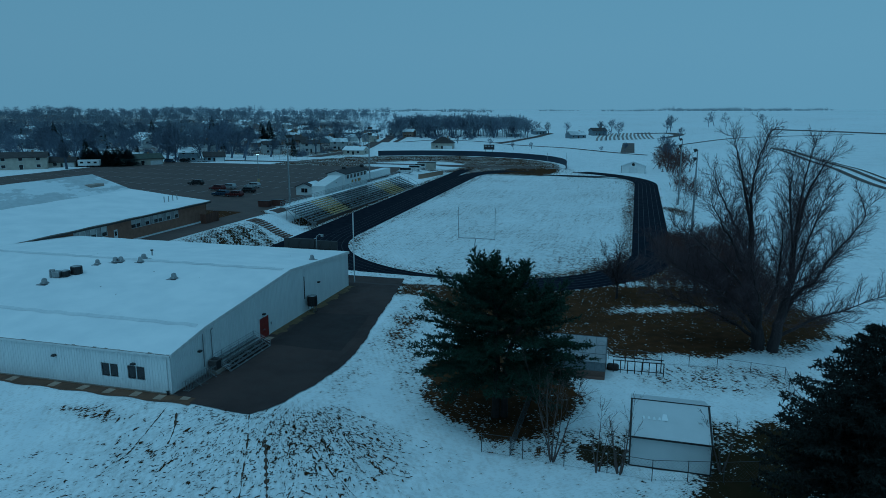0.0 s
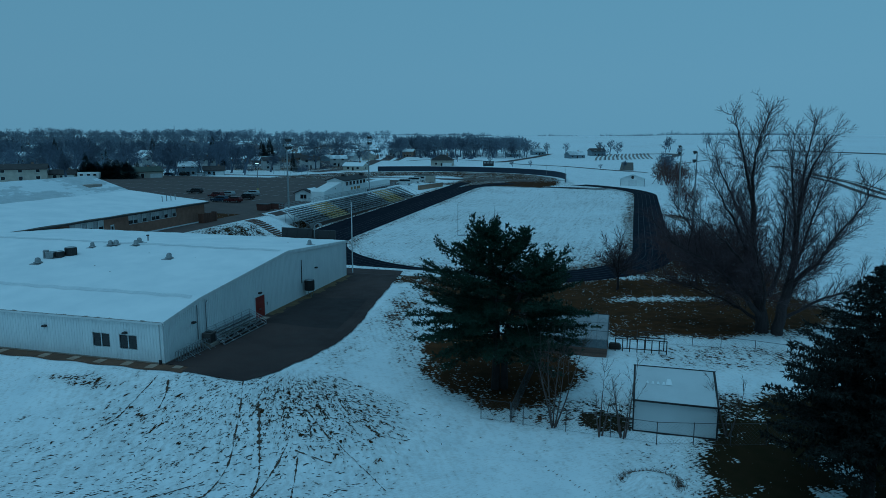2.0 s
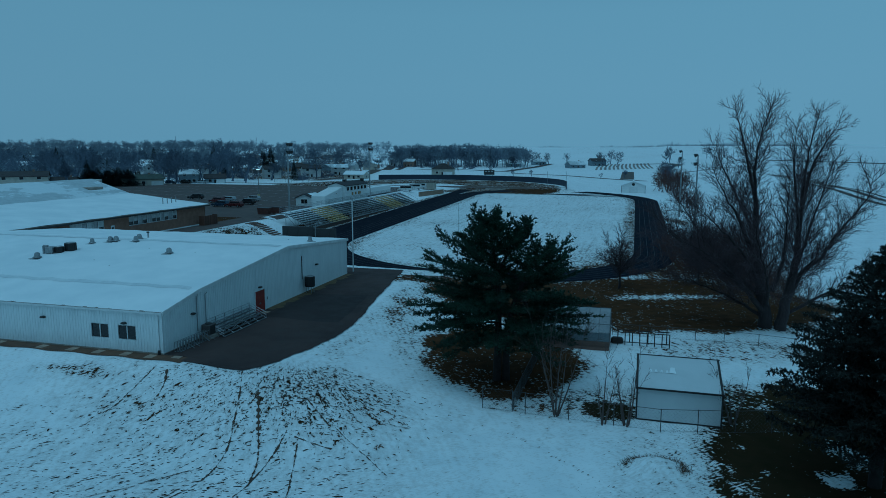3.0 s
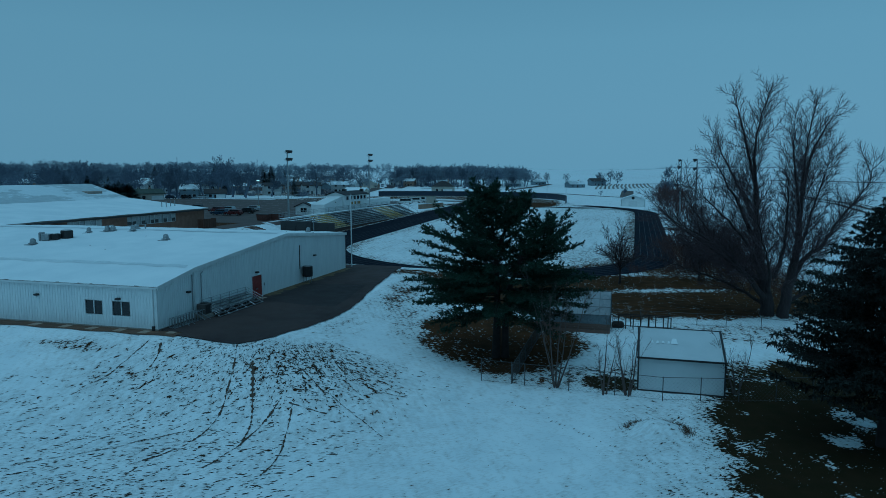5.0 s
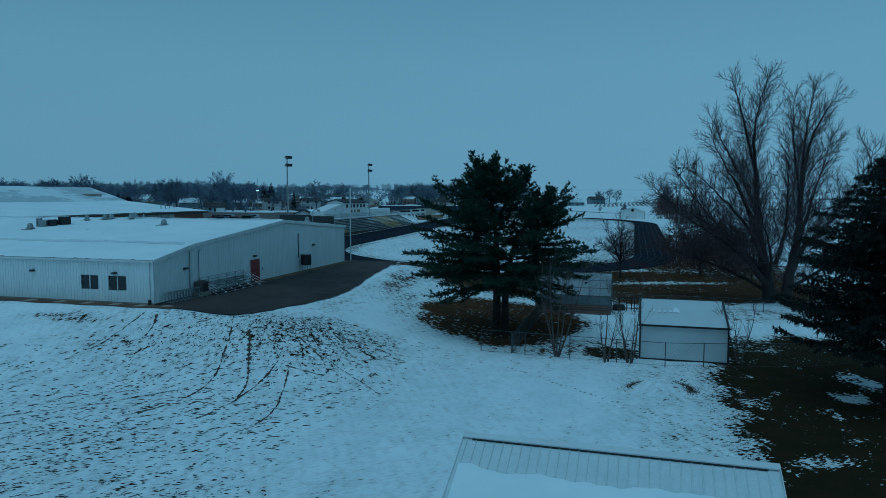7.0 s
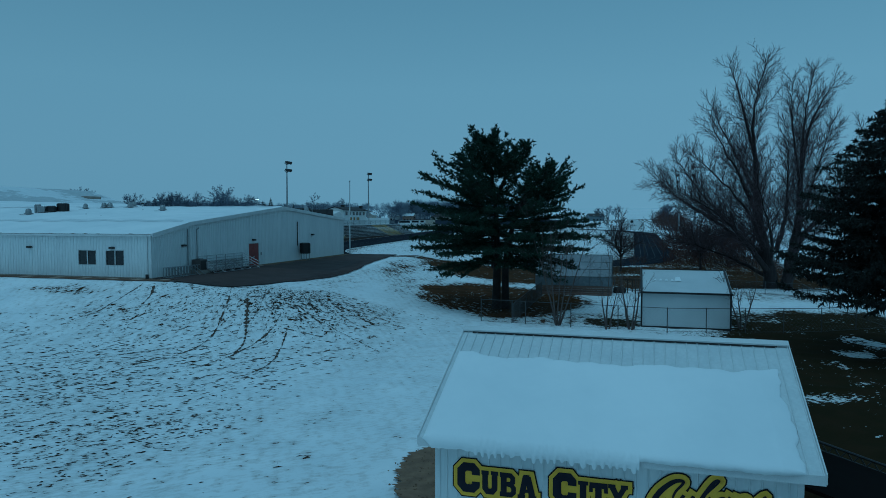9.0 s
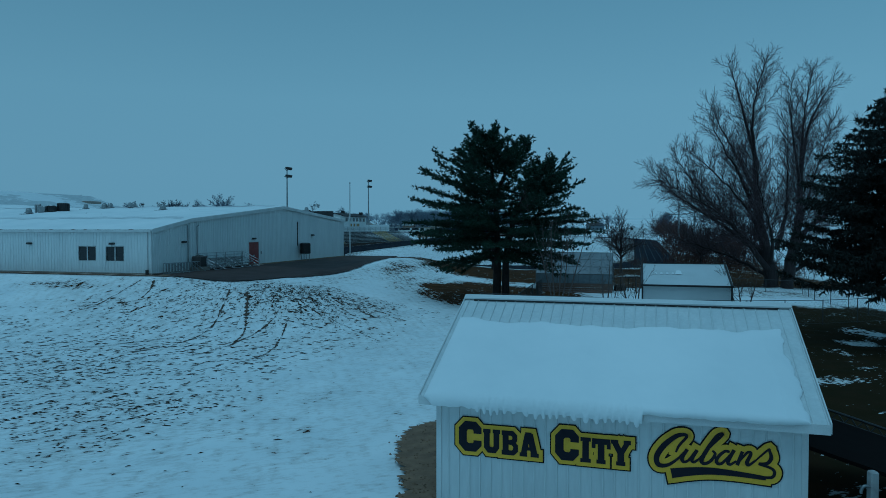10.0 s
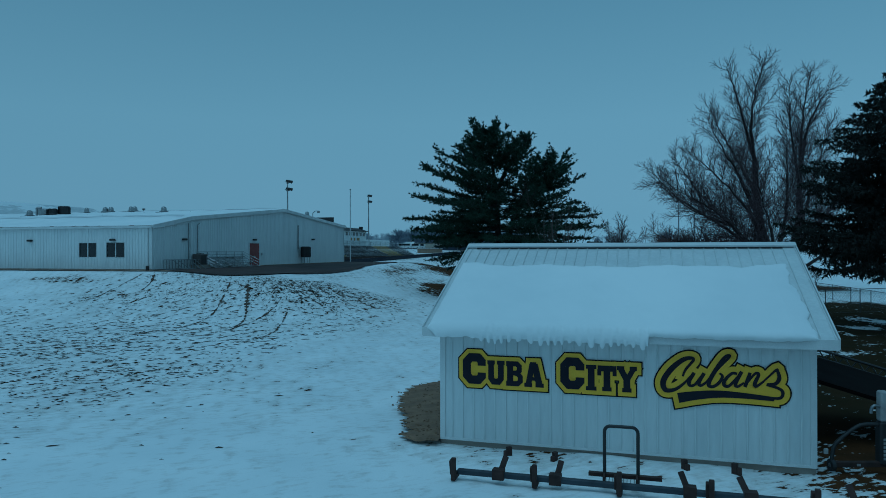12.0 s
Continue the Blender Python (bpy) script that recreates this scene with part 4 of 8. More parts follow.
def roof_snow(u, v):
    x0, x1 = RX0 + 0.12, 8.36
    x = x0 + (x1 - x0) * u
    top = RISE_Y - 1.32 - 0.10 * wob(x, 1.0) + 0.25 * smooth((0.9 - x) / 0.9) + 0.15 * smooth((x - 7.2) / 0.6)
    x = x + (0.10 * wob(min(v, 1) * 6, 2.0) + 0.10 * min(v, 1) ** 2) * smooth((u - 0.9) / 0.1)
    side = min(u / 0.03, (1 - u) / 0.05, 1)
    if v <= 1:
        y = top + (EY - 0.02 - top) * v
        edge = min(v / 0.05, 1) ** 0.5 * max(side, 0) ** 0.5
        return (x, y, shed_roof_z(y) + 0.03 + edge * (0.055 + 0.010 * wob(x * 1.3 + y, 0.4) + 0.12 * v))
    drop = (v - 1)
    tooth = max(0.0, math.sin(x * 31 + 2.2 * math.sin(x * 4.3))) ** 0.4 * (0.4 + 0.6 * abs(math.sin(x * 2.7 + 0.6)))
    hang = 0.19 + 0.03 * wob(x * 3.1, 0.7) + 0.035 * x / 5 + 0.12 * tooth * smooth((x - 0.7) / 0.5)
    hang = (hang if x < 4.98 else 0.05 + 0.02 * wob(x * 4, 1.1)) * max(side, 0.1)
    out = 0.10 * math.sin(min(drop, 1) * math.pi * 0.8) * side
    return (x, EY - 0.04 - out, shed_roof_z(EY) + 0.03 + (0.17 * max(side, 0) ** 0.5) * (1 - drop) - hang * drop)


sv, sf = sheet(lin(0, 1, 520), lin(0, 1, 26) + [1.15, 1.3, 1.5, 1.7, 1.85, 2.0], roof_snow)
part_data("snow_blanket", sv, sf, SNOW, shed, "thick snow blanket curling over the eave", True)

# lettering
YELLOW = plain("yellow_vinyl", (0.74, 0.48, 0.014), (0.66, 0.43, 0.014), rough=0.5, scale=1.5, bumpy=0.03)
NAVY = plain("navy_vinyl", (0.007, 0.007, 0.016), (0.010, 0.009, 0.019), rough=0.9, bumpy=0.03)
INK = plain("black_vinyl", (0.006, 0.006, 0.007), rough=0.9, bumpy=0.03)


sign = thing("lettering", SHED, "large yellow and navy varsity lettering on the shed wall", "sign")


def stroke(pts, hw, pad=0.0):
    """A mitred band round a centre line in x and z; hw: half widths; pad widens and lengthens it."""
    P = [Vector(p) for p in pts]
    w = list(hw) if isinstance(hw, (list, tuple)) else [hw] * len(P)
    P[0] = P[0] + (P[0] - P[1]).normalized() * pad
    P[-1] = P[-1] + (P[-1] - P[-2]).normalized() * pad
    left, right = [], []
    for i, p in enumerate(P):
        a = (p - P[i - 1]).normalized() if i else (P[1] - p).normalized()
        b = (P[i + 1] - p).normalized() if i < len(P) - 1 else a
        n = Vector((-(a + b).y, (a + b).x))
        n = n.normalized() if n.length > 1e-5 else Vector((-a.y, a.x))
        k = (w[i] + pad) / max(0.45, n.dot(Vector((-a.y, a.x))))
        left.append(p + n * k)
        right.append(p - n * k)
    return left, right


def curve(pts, n=6):
    """A smooth line through the points."""
    P = [Vector(p) for p in pts]
    res = []
    for i in range(len(P) - 1):
        a0, a, b, b1 = P[max(i - 1, 0)], P[i], P[i + 1], P[min(i + 2, len(P) - 1)]
        for k in range(n):
            s = k / n
            res.append(0.5 * (2 * a + (b - a0) * s + (2 * a0 - 5 * a + 4 * b - b1) * s * s + (3 * a - a0 - 3 * b + b1) * s ** 3))
    return res + [P[-1]]


def lay(name, strokes, pad, mat, y):
    """All strokes of one word as one thin raised part, each a hair prouder than the last."""
    v, f, step = [], [], 0
    for pts, hw in strokes:
        l, r = stroke(pts, hw, pad)
        for i in range(len(l) - 1):
            o, yy = len(v), y - 0.00002 * step
            step += 1
            v.extend((c.x, yy, c.y) for c in (l[i], r[i], r[i + 1], l[i + 1]))
            f.append((o, o + 1, o + 2, o + 3))
    return part_data(name, v, f, mat, sign)


# block letters in a cell one high: (centre line, half width)
GLYPHS = {
    "C": (0.86, [([(0.68, 0.60), (0.68, 0.74), (0.56, 0.86), (0.28, 0.86), (0.14, 0.72), (0.14, 0.28), (0.28, 0.14), (0.56, 0.14), (0.68, 0.26), (0.68, 0.38)], 0.135)]),
    "U": (0.84, [([(0.20, 0.92), (0.20, 0.27), (0.31, 0.14), (0.53, 0.14), (0.64, 0.27), (0.64, 0.92)], 0.12), ([(0.03, 0.92), (0.37, 0.92)], 0.08), ([(0.47, 0.92), (0.81, 0.92)], 0.08)]),
    "B": (0.82, [([(0.22, 0.05), (0.22, 0.95)], 0.125), ([(0.04, 0.90), (0.52, 0.90), (0.63, 0.80), (0.63, 0.63), (0.53, 0.53), (0.22, 0.53)], 0.10), ([(0.40, 0.53), (0.55, 0.51), (0.67, 0.39), (0.67, 0.21), (0.55, 0.10), (0.04, 0.10)], 0.10)]),
    "A": (0.90, [([(0.20, 0.06), (0.38, 0.92)], 0.115), ([(0.48, 0.92), (0.70, 0.06)], 0.13), ([(0.28, 0.33), (0.62, 0.33)], 0.07), ([(0.03, 0.08), (0.37, 0.08)], 0.08), ([(0.52, 0.08), (0.88, 0.08)], 0.08), ([(0.28, 0.92), (0.56, 0.92)], 0.08)]),
    "I": (0.52, [([(0.26, 0.05), (0.26, 0.95)], 0.13), ([(0.03, 0.08), (0.49, 0.08)], 0.08), ([(0.03, 0.92), (0.49, 0.92)], 0.08)]),
    "T": (0.84, [([(0.42, 0.05), (0.42, 0.92)], 0.13), ([(0.02, 0.88), (0.82, 0.88)], 0.115), ([(0.09, 0.86), (0.09, 0.60)], 0.075), ([(0.75, 0.86), (0.75, 0.60)], 0.075), ([(0.22, 0.08), (0.62, 0.08)], 0.08)]),
    "Y": (0.86, [([(0.16, 0.92), (0.43, 0.46)], 0.115), ([(0.72, 0.92), (0.43, 0.46)], 0.10), ([(0.43, 0.50), (0.43, 0.05)], 0.13), ([(0.23, 0.08), (0.63, 0.08)], 0.08), ([(0.0, 0.92), (0.32, 0.92)], 0.08), ([(0.55, 0.92), (0.86, 0.92)], 0.08)]),
}


def varsity(word, x0, x1, zb, tall, short):
    """A tall first letter and shorter ones on one foot line, navy on yellow on black."""
    widths = [GLYPHS[c][0] * (tall if i == 0 else short) for i, c in enumerate(word)]
    squeeze = (x1 - x0) / sum(widths)
    strokes, x = [], x0
    for i, c in enumerate(word):
        h = tall if i == 0 else short
        for pts, hw in GLYPHS[c][1]:
            strokes.append(([(x + a * h * squeeze, zb + b * h) for a, b in pts], hw * h * min(1, squeeze + 0.1)))
        x += widths[i] * squeeze
    lay("letter_outline", strokes, 0.125, INK, -0.027)
    lay("letter_backing", strokes, 0.095, YELLOW, -0.036)
    lay("letters", strokes, 0.0, NAVY, -0.045)


varsity("CUBA", 0.57, 2.58, 1.40, 0.76, 0.60)
varsity("CITY", 2.97, 4.72, 1.40, 0.76, 0.60)
U = [(205, 165), (222, 128), (262, 82), (252, 68), (205, 78), (140, 128), (98, 190), (108, 236), (160, 236), (215, 200), (248, 165)]
SCRIPT = [(U, [6, 8, 9, 11, 15, 18, 18, 16, 11, 8, 6]), ([(268, 146), (240, 192), (246, 214), (274, 206), (318, 150)], [11, 12, 10, 8, 8]), ([(322, 148), (294, 196), (304, 214), (338, 192)], [11, 12, 9, 6]), ([(332, 196), (400, 122), (456, 66), (450, 56), (424, 76), (372, 150), (346, 204), (364, 220), (398, 202), (420, 166), (404, 148)], [6, 7, 7, 9, 12, 13, 13, 10, 10, 9, 6]), ([(498, 152), (470, 150), (432, 186), (430, 212), (456, 214), (500, 168)], [9, 9, 11, 11, 9, 7]), ([(522, 140), (490, 200), (500, 218), (534, 198)], [11, 12, 9, 6]), ([(566, 146), (538, 220)], [10, 11]), ([(546, 204), (590, 152), (610, 156), (590, 202), (600, 216), (636, 190)], [6, 8, 10, 12, 9, 6]), ([(634, 192), (698, 134), (708, 140), (716, 176), (694, 204), (652, 206)], [5, 7, 9, 12, 11, 8]), ([(650, 208), (712, 226), (734, 248), (720, 276), (660, 276)], [8, 9, 10, 9, 8])]


def script_place(p):
    x, y = p
    return (5.15 + (x - 60) * 0.003895, 2.44 - (y - 33 - (x - 440) * 0.045) * 0.00425)


strokes = []
for pts, ws in SCRIPT:
    line = curve([script_place(p) for p in pts])
    n = len(line) - 1
    strokes.append((line, [float(np.interp(i / n * (len(ws) - 1), range(len(ws)), ws)) * 0.0035 for i in range(n + 1)]))
line = curve([script_place(p) for p in ((180, 280), (280, 266), (400, 258), (540, 266), (690, 282))])
strokes.append((line, [float(np.interp(i / (len(line) - 1), [0, 1], [0.115, 0.045])) for i in range(len(line))]))
lay("letter_outline", strokes, 0.145, INK, -0.027)
lay("letter_backing", strokes, 0.112, YELLOW, -0.036)
lay("letters", strokes, 0.0, NAVY, -0.045)

# ---- school ----
SCH = place(-88.5, 128.0, LOT_Z)
SCHOOL = frame_at(SCH.x, SCH.y, LOT_Z, -15.0)
school = thing("school_building", SCHOOL, "long tan-brick school wing under a wide snowy roof", "school")
EV = 3.75
holes = [(-23.4, -9.6, 1.95, 3.45), (-37.2, -29.6, 1.75, 3.45), (-28.0, -27.0, 0.1, 2.4)]
wall = wall_with_openings(-58, 0, 0.0, 0.3, -0.6, EV, holes)
bmesh.ops.transform(wall, matrix=pose(0, 0, 0, 0, 0, 90), verts=wall.verts)
part("front_wall", wall, BRICK, school)
part("end_wall", prism([(0.0, -0.6), (0.0, EV), (-19, 5.6), (-29, 8.7), (-60, 4.2), (-60, -0.6)], -0.3, 0.0), BRICK, school)
rs = [(0.9, EV - 0.05), (-19, 5.65), (-29, 8.75), (-62, 4.2)]
part("roof", prism(rs + [(x, z + 0.25) for x, z in rs[::-1]], -60, 0.6), CONCRETE, school)
v_, f_ = sheet(lin(0, 1, 30), lin(-60, 0.5, 60), lambda u, y: (0.85 - 19.85 * u, y, EV + 0.21 + (5.91 - EV - 0.21) * u + 0.09 + 0.03 * math.sin(y * 0.7 + u * 9)))
part_data("snow_layer", v_, f_, SNOW, school, "", True)
v_, f_ = sheet(lin(0, 1, 20), lin(-60, 0.5, 60), lambda u, y: (-19 - 10 * u, y, 5.91 + 3.1 * u + 0.05 + 0.02 * math.sin(y * 0.5 + u * 5)))
part_data("thin_snow", v_, f_, THINSNOW, school, "patchy thin snow over grey roofing", True)
part("fascia", boxes((0.9, 0.95, -60, 0.6, EV - 0.12, EV + 0.16)), BLACK, school)
WHITEPANEL = plain("white_window_panel", (0.55, 0.56, 0.56), (0.45, 0.46, 0.47), rough=0.5)
for y0, y1, z0, z1 in holes[:2]:
    w = part("window", boxes((-0.12, 0.02, y0, y1, z0 - 0.08, z0), (-0.12, 0.02, y0, y1, z1, z1 + 0.05)), TRIM, school)
    n = int((y1 - y0) / 1.25)
    for k in range(n):
        a, b = y0 + (y1 - y0) * k / n, y0 + (y1 - y0) * (k + 1) / n
        low = k % 5 in (0, 1, 3)
        part("pane", boxes((-0.15, -0.11, a + 0.05, b - 0.05, z0 + 0.05, z0 + 0.62 if low else z1 - 0.04)), DARKGLASS if low else GALV, w)
        if low:
            part("panel", boxes((-0.15, -0.10, a + 0.05, b - 0.05, z0 + 0.66, z1 - 0.04)), WHITEPANEL, w)
        part("mullion", boxes((-0.12, 0.0, b - 0.05, b + 0.05, z0, z1)), TRIM, w)
sdoor = part("door", boxes((-0.12, -0.06, -28.0, -27.0, 0.1, 2.4)), TRIM, school, "white door with a small pane")
part("pane", boxes((-0.06, -0.04, -27.75, -27.25, 1.3, 2.1)), DARKGLASS, sdoor)
for k in range(4):
    part("vent_pipe", rods([((-4.5, -3.5 - 1.4 * k, EV + 0.3), (-4.5, -3.5 - 1.4 * k, EV + 2.0))], 0.09), GALV, school)
part("roof_hatch", boxes((-24.5, -22.5, -7.5, -3.5, 6.9, 7.6), bevel=0.08), CONCRETE, school)
fencebox = thing("bin_enclosure", SCHOOL @ pose(2.0, -5.2, 0), "brown slatted bin enclosure beside the school", "enclosure")
WOOD = plain("weathered_brown_wood", (0.10, 0.05, 0.032), (0.07, 0.04, 0.028), rough=0.85, vary=0.3, stretch=(6, 6, 0.5))
for k in range(16):
    part("slat", boxes((1.2, 1.25, 0.3 * k, 0.3 * k + 0.27, 0.0, 2.0)), WOOD, fencebox)
for k in range(4):
    part("slat", boxes((0.3 * k, 0.3 * k + 0.27, 0.0, 0.05, 0.0, 2.0)), WOOD, fencebox)
    part("slat", boxes((0.3 * k, 0.3 * k + 0.27, 4.75, 4.8, 0.0, 2.0)), WOOD, fencebox)

# ---- the stand ----
YSEAT = plain("faded_yellow_boards", (0.60, 0.49, 0.21), (0.52, 0.42, 0.19), rough=0.6, vary=0.1)


def on_field(r, a, z=0.0):
    p = place(r, a)
    return frame_at(p.x, p.y, z, -15.5)


# darker steel for footboards and risers: shade between the rows, put into the colour
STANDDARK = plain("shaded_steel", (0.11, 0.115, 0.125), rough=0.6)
BL0, BL1, ROWS_N, RISE = 143.0, 223.5, 9, 0.36
stand = thing("grandstand", on_field(-71.0, BL0, 2.35), "long aluminium grandstand with two yellow seat blocks", "grandstand")
BACK, TOP = -0.72 * ROWS_N, 0.85 + RISE * ROWS_N
for k in range(ROWS_N):
    x, z = -0.72 * k, 0.85 + RISE * k
    for y0, y1, m in ((0, 11.8, ALU), (12, 23, YSEAT), (24.2, 54.2, ALU), (55, 67.2, YSEAT), (67.6, BL1 - BL0, ALU)):
        part("seat", boxes((x - 0.31, x, y0, y1, z, z + 0.05)), m, stand)
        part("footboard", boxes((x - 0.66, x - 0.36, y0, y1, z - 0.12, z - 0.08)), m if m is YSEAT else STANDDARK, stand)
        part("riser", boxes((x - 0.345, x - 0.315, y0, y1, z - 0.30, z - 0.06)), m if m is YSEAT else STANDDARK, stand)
for j in range(19):
    y = (BL1 - BL0) * j / 18
    part("bent", rods([((0, y, 0.62), (BACK, y, TOP - 0.2)), ((BACK, y, TOP - 0.2), (BACK, y, 0)), ((-3.2, y, 2.2), (-3.2, y, 0)), ((0, y, 0.62), (0, y, 0)), ((-3.2, y, 0.1), (BACK, y, TOP - 0.4))], 0.06), GALV, stand)
    part("rail_post", rods([((BACK - 1.5, y, TOP - 0.2), (BACK - 1.5, y, TOP + 1.1))], 0.04), GALV, stand)
for z in (0.3, 0.7, 1.1):
    part("back_rail", rods([((BACK - 1.5, 0, TOP + z), (BACK - 1.5, BL1 - BL0, TOP + z))], 0.035), GALV, stand)
for k in range(120):
    y = (BL1 - BL0) * (k + 0.5) / 120
    part("baluster", boxes((BACK - 1.515, BACK - 1.485, y - 0.02, y + 0.02, TOP, TOP + 1.1)), GALV, stand)
part("front_rail", rods([((0.5, 0, 1.3), (0.5, BL1 - BL0, 1.3)), ((0.5, 0, 0.9), (0.5, BL1 - BL0, 0.9))], 0.035), GALV, stand)
for y in (0.0, 23.6, 38.0, 54.6, BL1 - BL0):
    part("aisle_rail", rods([((0, y, 1.8), (BACK, y, TOP + 0.9)), ((0, y, 0.6), (0, y, 1.8)), ((-3.2, y, 2.2), (-3.2, y, 3.4)), ((BACK, y, TOP), (BACK, y, TOP + 0.9))], 0.035), GALV, stand)
part("skirt", boxes((0.02, 0.06, 0, BL1 - BL0, -0.3, 0.74)), plain("dark_stand_skirt", (0.060, 0.042, 0.034), rough=0.8), stand)
part("deck", boxes((BACK - 1.55, BACK - 0.05, 0, BL1 - BL0, TOP - 0.3, TOP - 0.2)), GALV, stand)
part("snow_layer", boxes((BACK - 1.45, BACK - 0.1, 0.1, BL1 - BL0 - 0.1, TOP - 0.195, TOP - 0.12)), SNOW, stand, "thin snow left on the walkway")
for k in range(6):
    part("stair_tread", boxes((0.1 + 0.02 * k, 1.3, -1.6 + 0.26 * k, -1.36 + 0.26 * k, 0.15 * k, 0.15 * k + 0.05)), GALV, stand)

WHITEWALL = plain("white_painted_boards", (0.82, 0.83, 0.82), (0.72, 0.73, 0.73), rough=0.6, scale=0.8, stretch=(1, 1, 4))
DARKROOF = plain("dark_shingles", (0.028, 0.028, 0.032), (0.045, 0.043, 0.044), rough=0.9, scale=1.5, fine=8)
BROWNSIGN = plain("gold_sign_paint", (0.30, 0.20, 0.06), rough=0.6)
press = thing("press_box", on_field(-84.6, 169.6, LOT_Z + 1.05), "white two-storey press box with dark roof above the stand", "press box")
part("wall", prism([(0, -3.5), (0, 4.2), (2.65, 5.0), (5.3, 4.2), (5.3, -3.5)], 11.6, 28.9), WHITEWALL, press)
part("wall", prism_yz([(0, -3.5), (0, 2.0), (11.6, 3.9), (11.6, -3.5)], 0.6, 4.6), WHITEWALL, press, "white sloping stair wing")
roof = part("roof", prism([(-0.5, 4.12), (2.65, 5.05), (5.8, 4.12), (5.8, 4.3), (2.65, 5.25), (-0.5, 4.3)], 11.2, 29.3), DARKROOF, press)
for k in range(6):
    y = 13.0 + 2.6 * k
    w = part("window", boxes((5.3, 5.34, y - 0.1, y + 1.6, 2.7, 3.9)), TRIM, press)
    part("pane", boxes((5.345, 5.37, y, y + 1.5, 2.8, 3.8)), DARKGLASS, w)
    part("sill", boxes((5.345, 5.42, y - 0.1, y + 1.6, 2.66, 2.76)), TRIM, w)
w = part("window", boxes((1.9, 3.5, 11.54, 11.6, 2.7, 3.9)), TRIM, press)
part("pane", boxes((2.0, 3.4, 11.5, 11.535, 2.8, 3.8)), DARKGLASS, w)
for k, (y, w) in enumerate(((16.5, 1.2), (18.9, 1.2), (21.2, 0.9), (22.3, 1.0))):
    part("sign_bar", boxes((5.3, 5.35, y, y + w, 1.35, 2.15)), BROWNSIGN, press)
part("camera_box", boxes((2.2, 3.1, 17, 18, 5.1, 5.8)), BLACK, press)
part("loudspeaker", boxes((3.2, 4.2, 28.0, 28.9, 4.9, 5.7), bevel=0.05), BLACK, press)
part("roof_vent", rods([((1.5, 22, 4.8), (1.5, 22, 5.6))], 0.12), GALV, press)
part("wall_lamp", boxes((4.6, 4.75, 7.0, 7.2, 2.2, 2.45)), BLACK, press)
hut = thing("ticket_hut", on_field(-90.2, 172.6, LOT_Z - 0.1), "small white gabled hut behind the grandstand", "hut")
part("wall", prism([(0, -0.3), (0, 2.35), (2.5, 3.4), (5.0, 2.35), (5.0, -0.3)], 0, 6.8), WHITEWALL, hut)
part("roof", prism([(-0.4, 2.2), (2.5, 3.42), (5.4, 2.2), (5.4, 2.35), (2.5, 3.58), (-0.4, 2.35)], -0.4, 7.2), DARKROOF, hut)
v_, f_ = sheet(lin(2.7, 5.3, 8), lin(1.6, 6.9, 10), lambda x, y: (x, y, 3.58 - (x - 2.5) * 0.424 + 0.05 + 0.02 * math.sin(y * 3 + x)))
part_data("snow_patch", v_, f_, SNOW, hut)
w = part("window", boxes((1.5, 3.5, -0.05, 0.0, 0.8, 2.1)), TRIM, hut)
part("pane", boxes((1.6, 2.45, -0.08, -0.052, 0.9, 2.0)), DARKGLASS, w)
part("pane", boxes((2.55, 3.4, -0.08, -0.052, 0.9, 2.0)), DARKGLASS, w)
for y in (2.6, 4.0):
    part("window", boxes((5.0, 5.05, y, y + 0.6, 1.4, 1.9)), DARKGLASS, hut)
van = thing("storage_trailer", on_field(-86.2, 208.5, LOT_Z), "long white box trailer parked behind the stand", "trailer")
part("body", boxes((0, 2.6, 0, 22.8, 0.7, 2.9), bevel=0.05), WHITEWALL, van)
part("snow_cap", boxes((0.05, 2.55, 0.05, 22.75, 2.905, 3.0), bevel=0.04), SNOW, van)
for y in (2.0, 18.5, 20.0):
    part("wheel", rods([((-0.02, y, 0.35), (2.62, y, 0.35))], 0.48, 14), BLACK, van)


def flood_light(m, height, label, heads=4):
    t = thing("flood_light_pole", m, label, "flood light", "flood lights round the field")
    bm = bmesh.new()
    rod(bm, (0, 0, -0.5), (0, 0, height), 0.28, 0.13, 10)
    part("pole", bm, GALV, t)
    for lvl in range(2):
        z = height - 0.3 - lvl * 1.9
        arm = part("crossarm", rods([((-0.2, -1.0, z), (0.2, 1.0, z)), ((0, 0, z - 0.5), (0.15, 0.8, z)), ((0, 0, z - 0.5), (-0.15, -0.8, z))], 0.07), GALV, t)
        for k in range(heads // 2 + 1):
            y = -0.9 + 1.8 * k / max(1, heads // 2)
            h = bmesh.new()
            rod(h, (0.1, y, z + 0.32), (0.75, y, z + 0.05), 0.18, 0.42, 10)
            part("lamp_head", h, BLACK, arm)
    return t


flood_light(on_field(-83.7, 156.5, LOT_Z - 0.2), 17.2, "tall galvanised flood light pole behind the stand")
flood_light(on_field(-83.7, 211.5, LOT_Z - 0.2), 17.8, "tall galvanised flood light pole behind the stand")
for r, a, h in ((13.4, 164.0, 18.6), (12.6, 206.0, 18.6)):
    p = place(r, a)
    flood_light(frame_at(p.x, p.y, ground_z(p.x, p.y), 164), h, "tall weathered flood light pole beside the track")
lamp = thing("street_lamp", on_field(-118.7, 201.5, LOT_Z), "lit car park lamp on a concrete-footed pole", "street lamp")
part("pole", rods([((0, 0, 0), (0, 0, 9.0))], 0.12, 8), GALV, lamp)
part("footing", rods([((0, 0, -0.2), (0, 0, 1.0))], 0.42, 12), plain("yellowed_concrete", (0.5, 0.42, 0.2)), lamp)
GLOW, _, _, gp = nodes_of("lamp_glow")
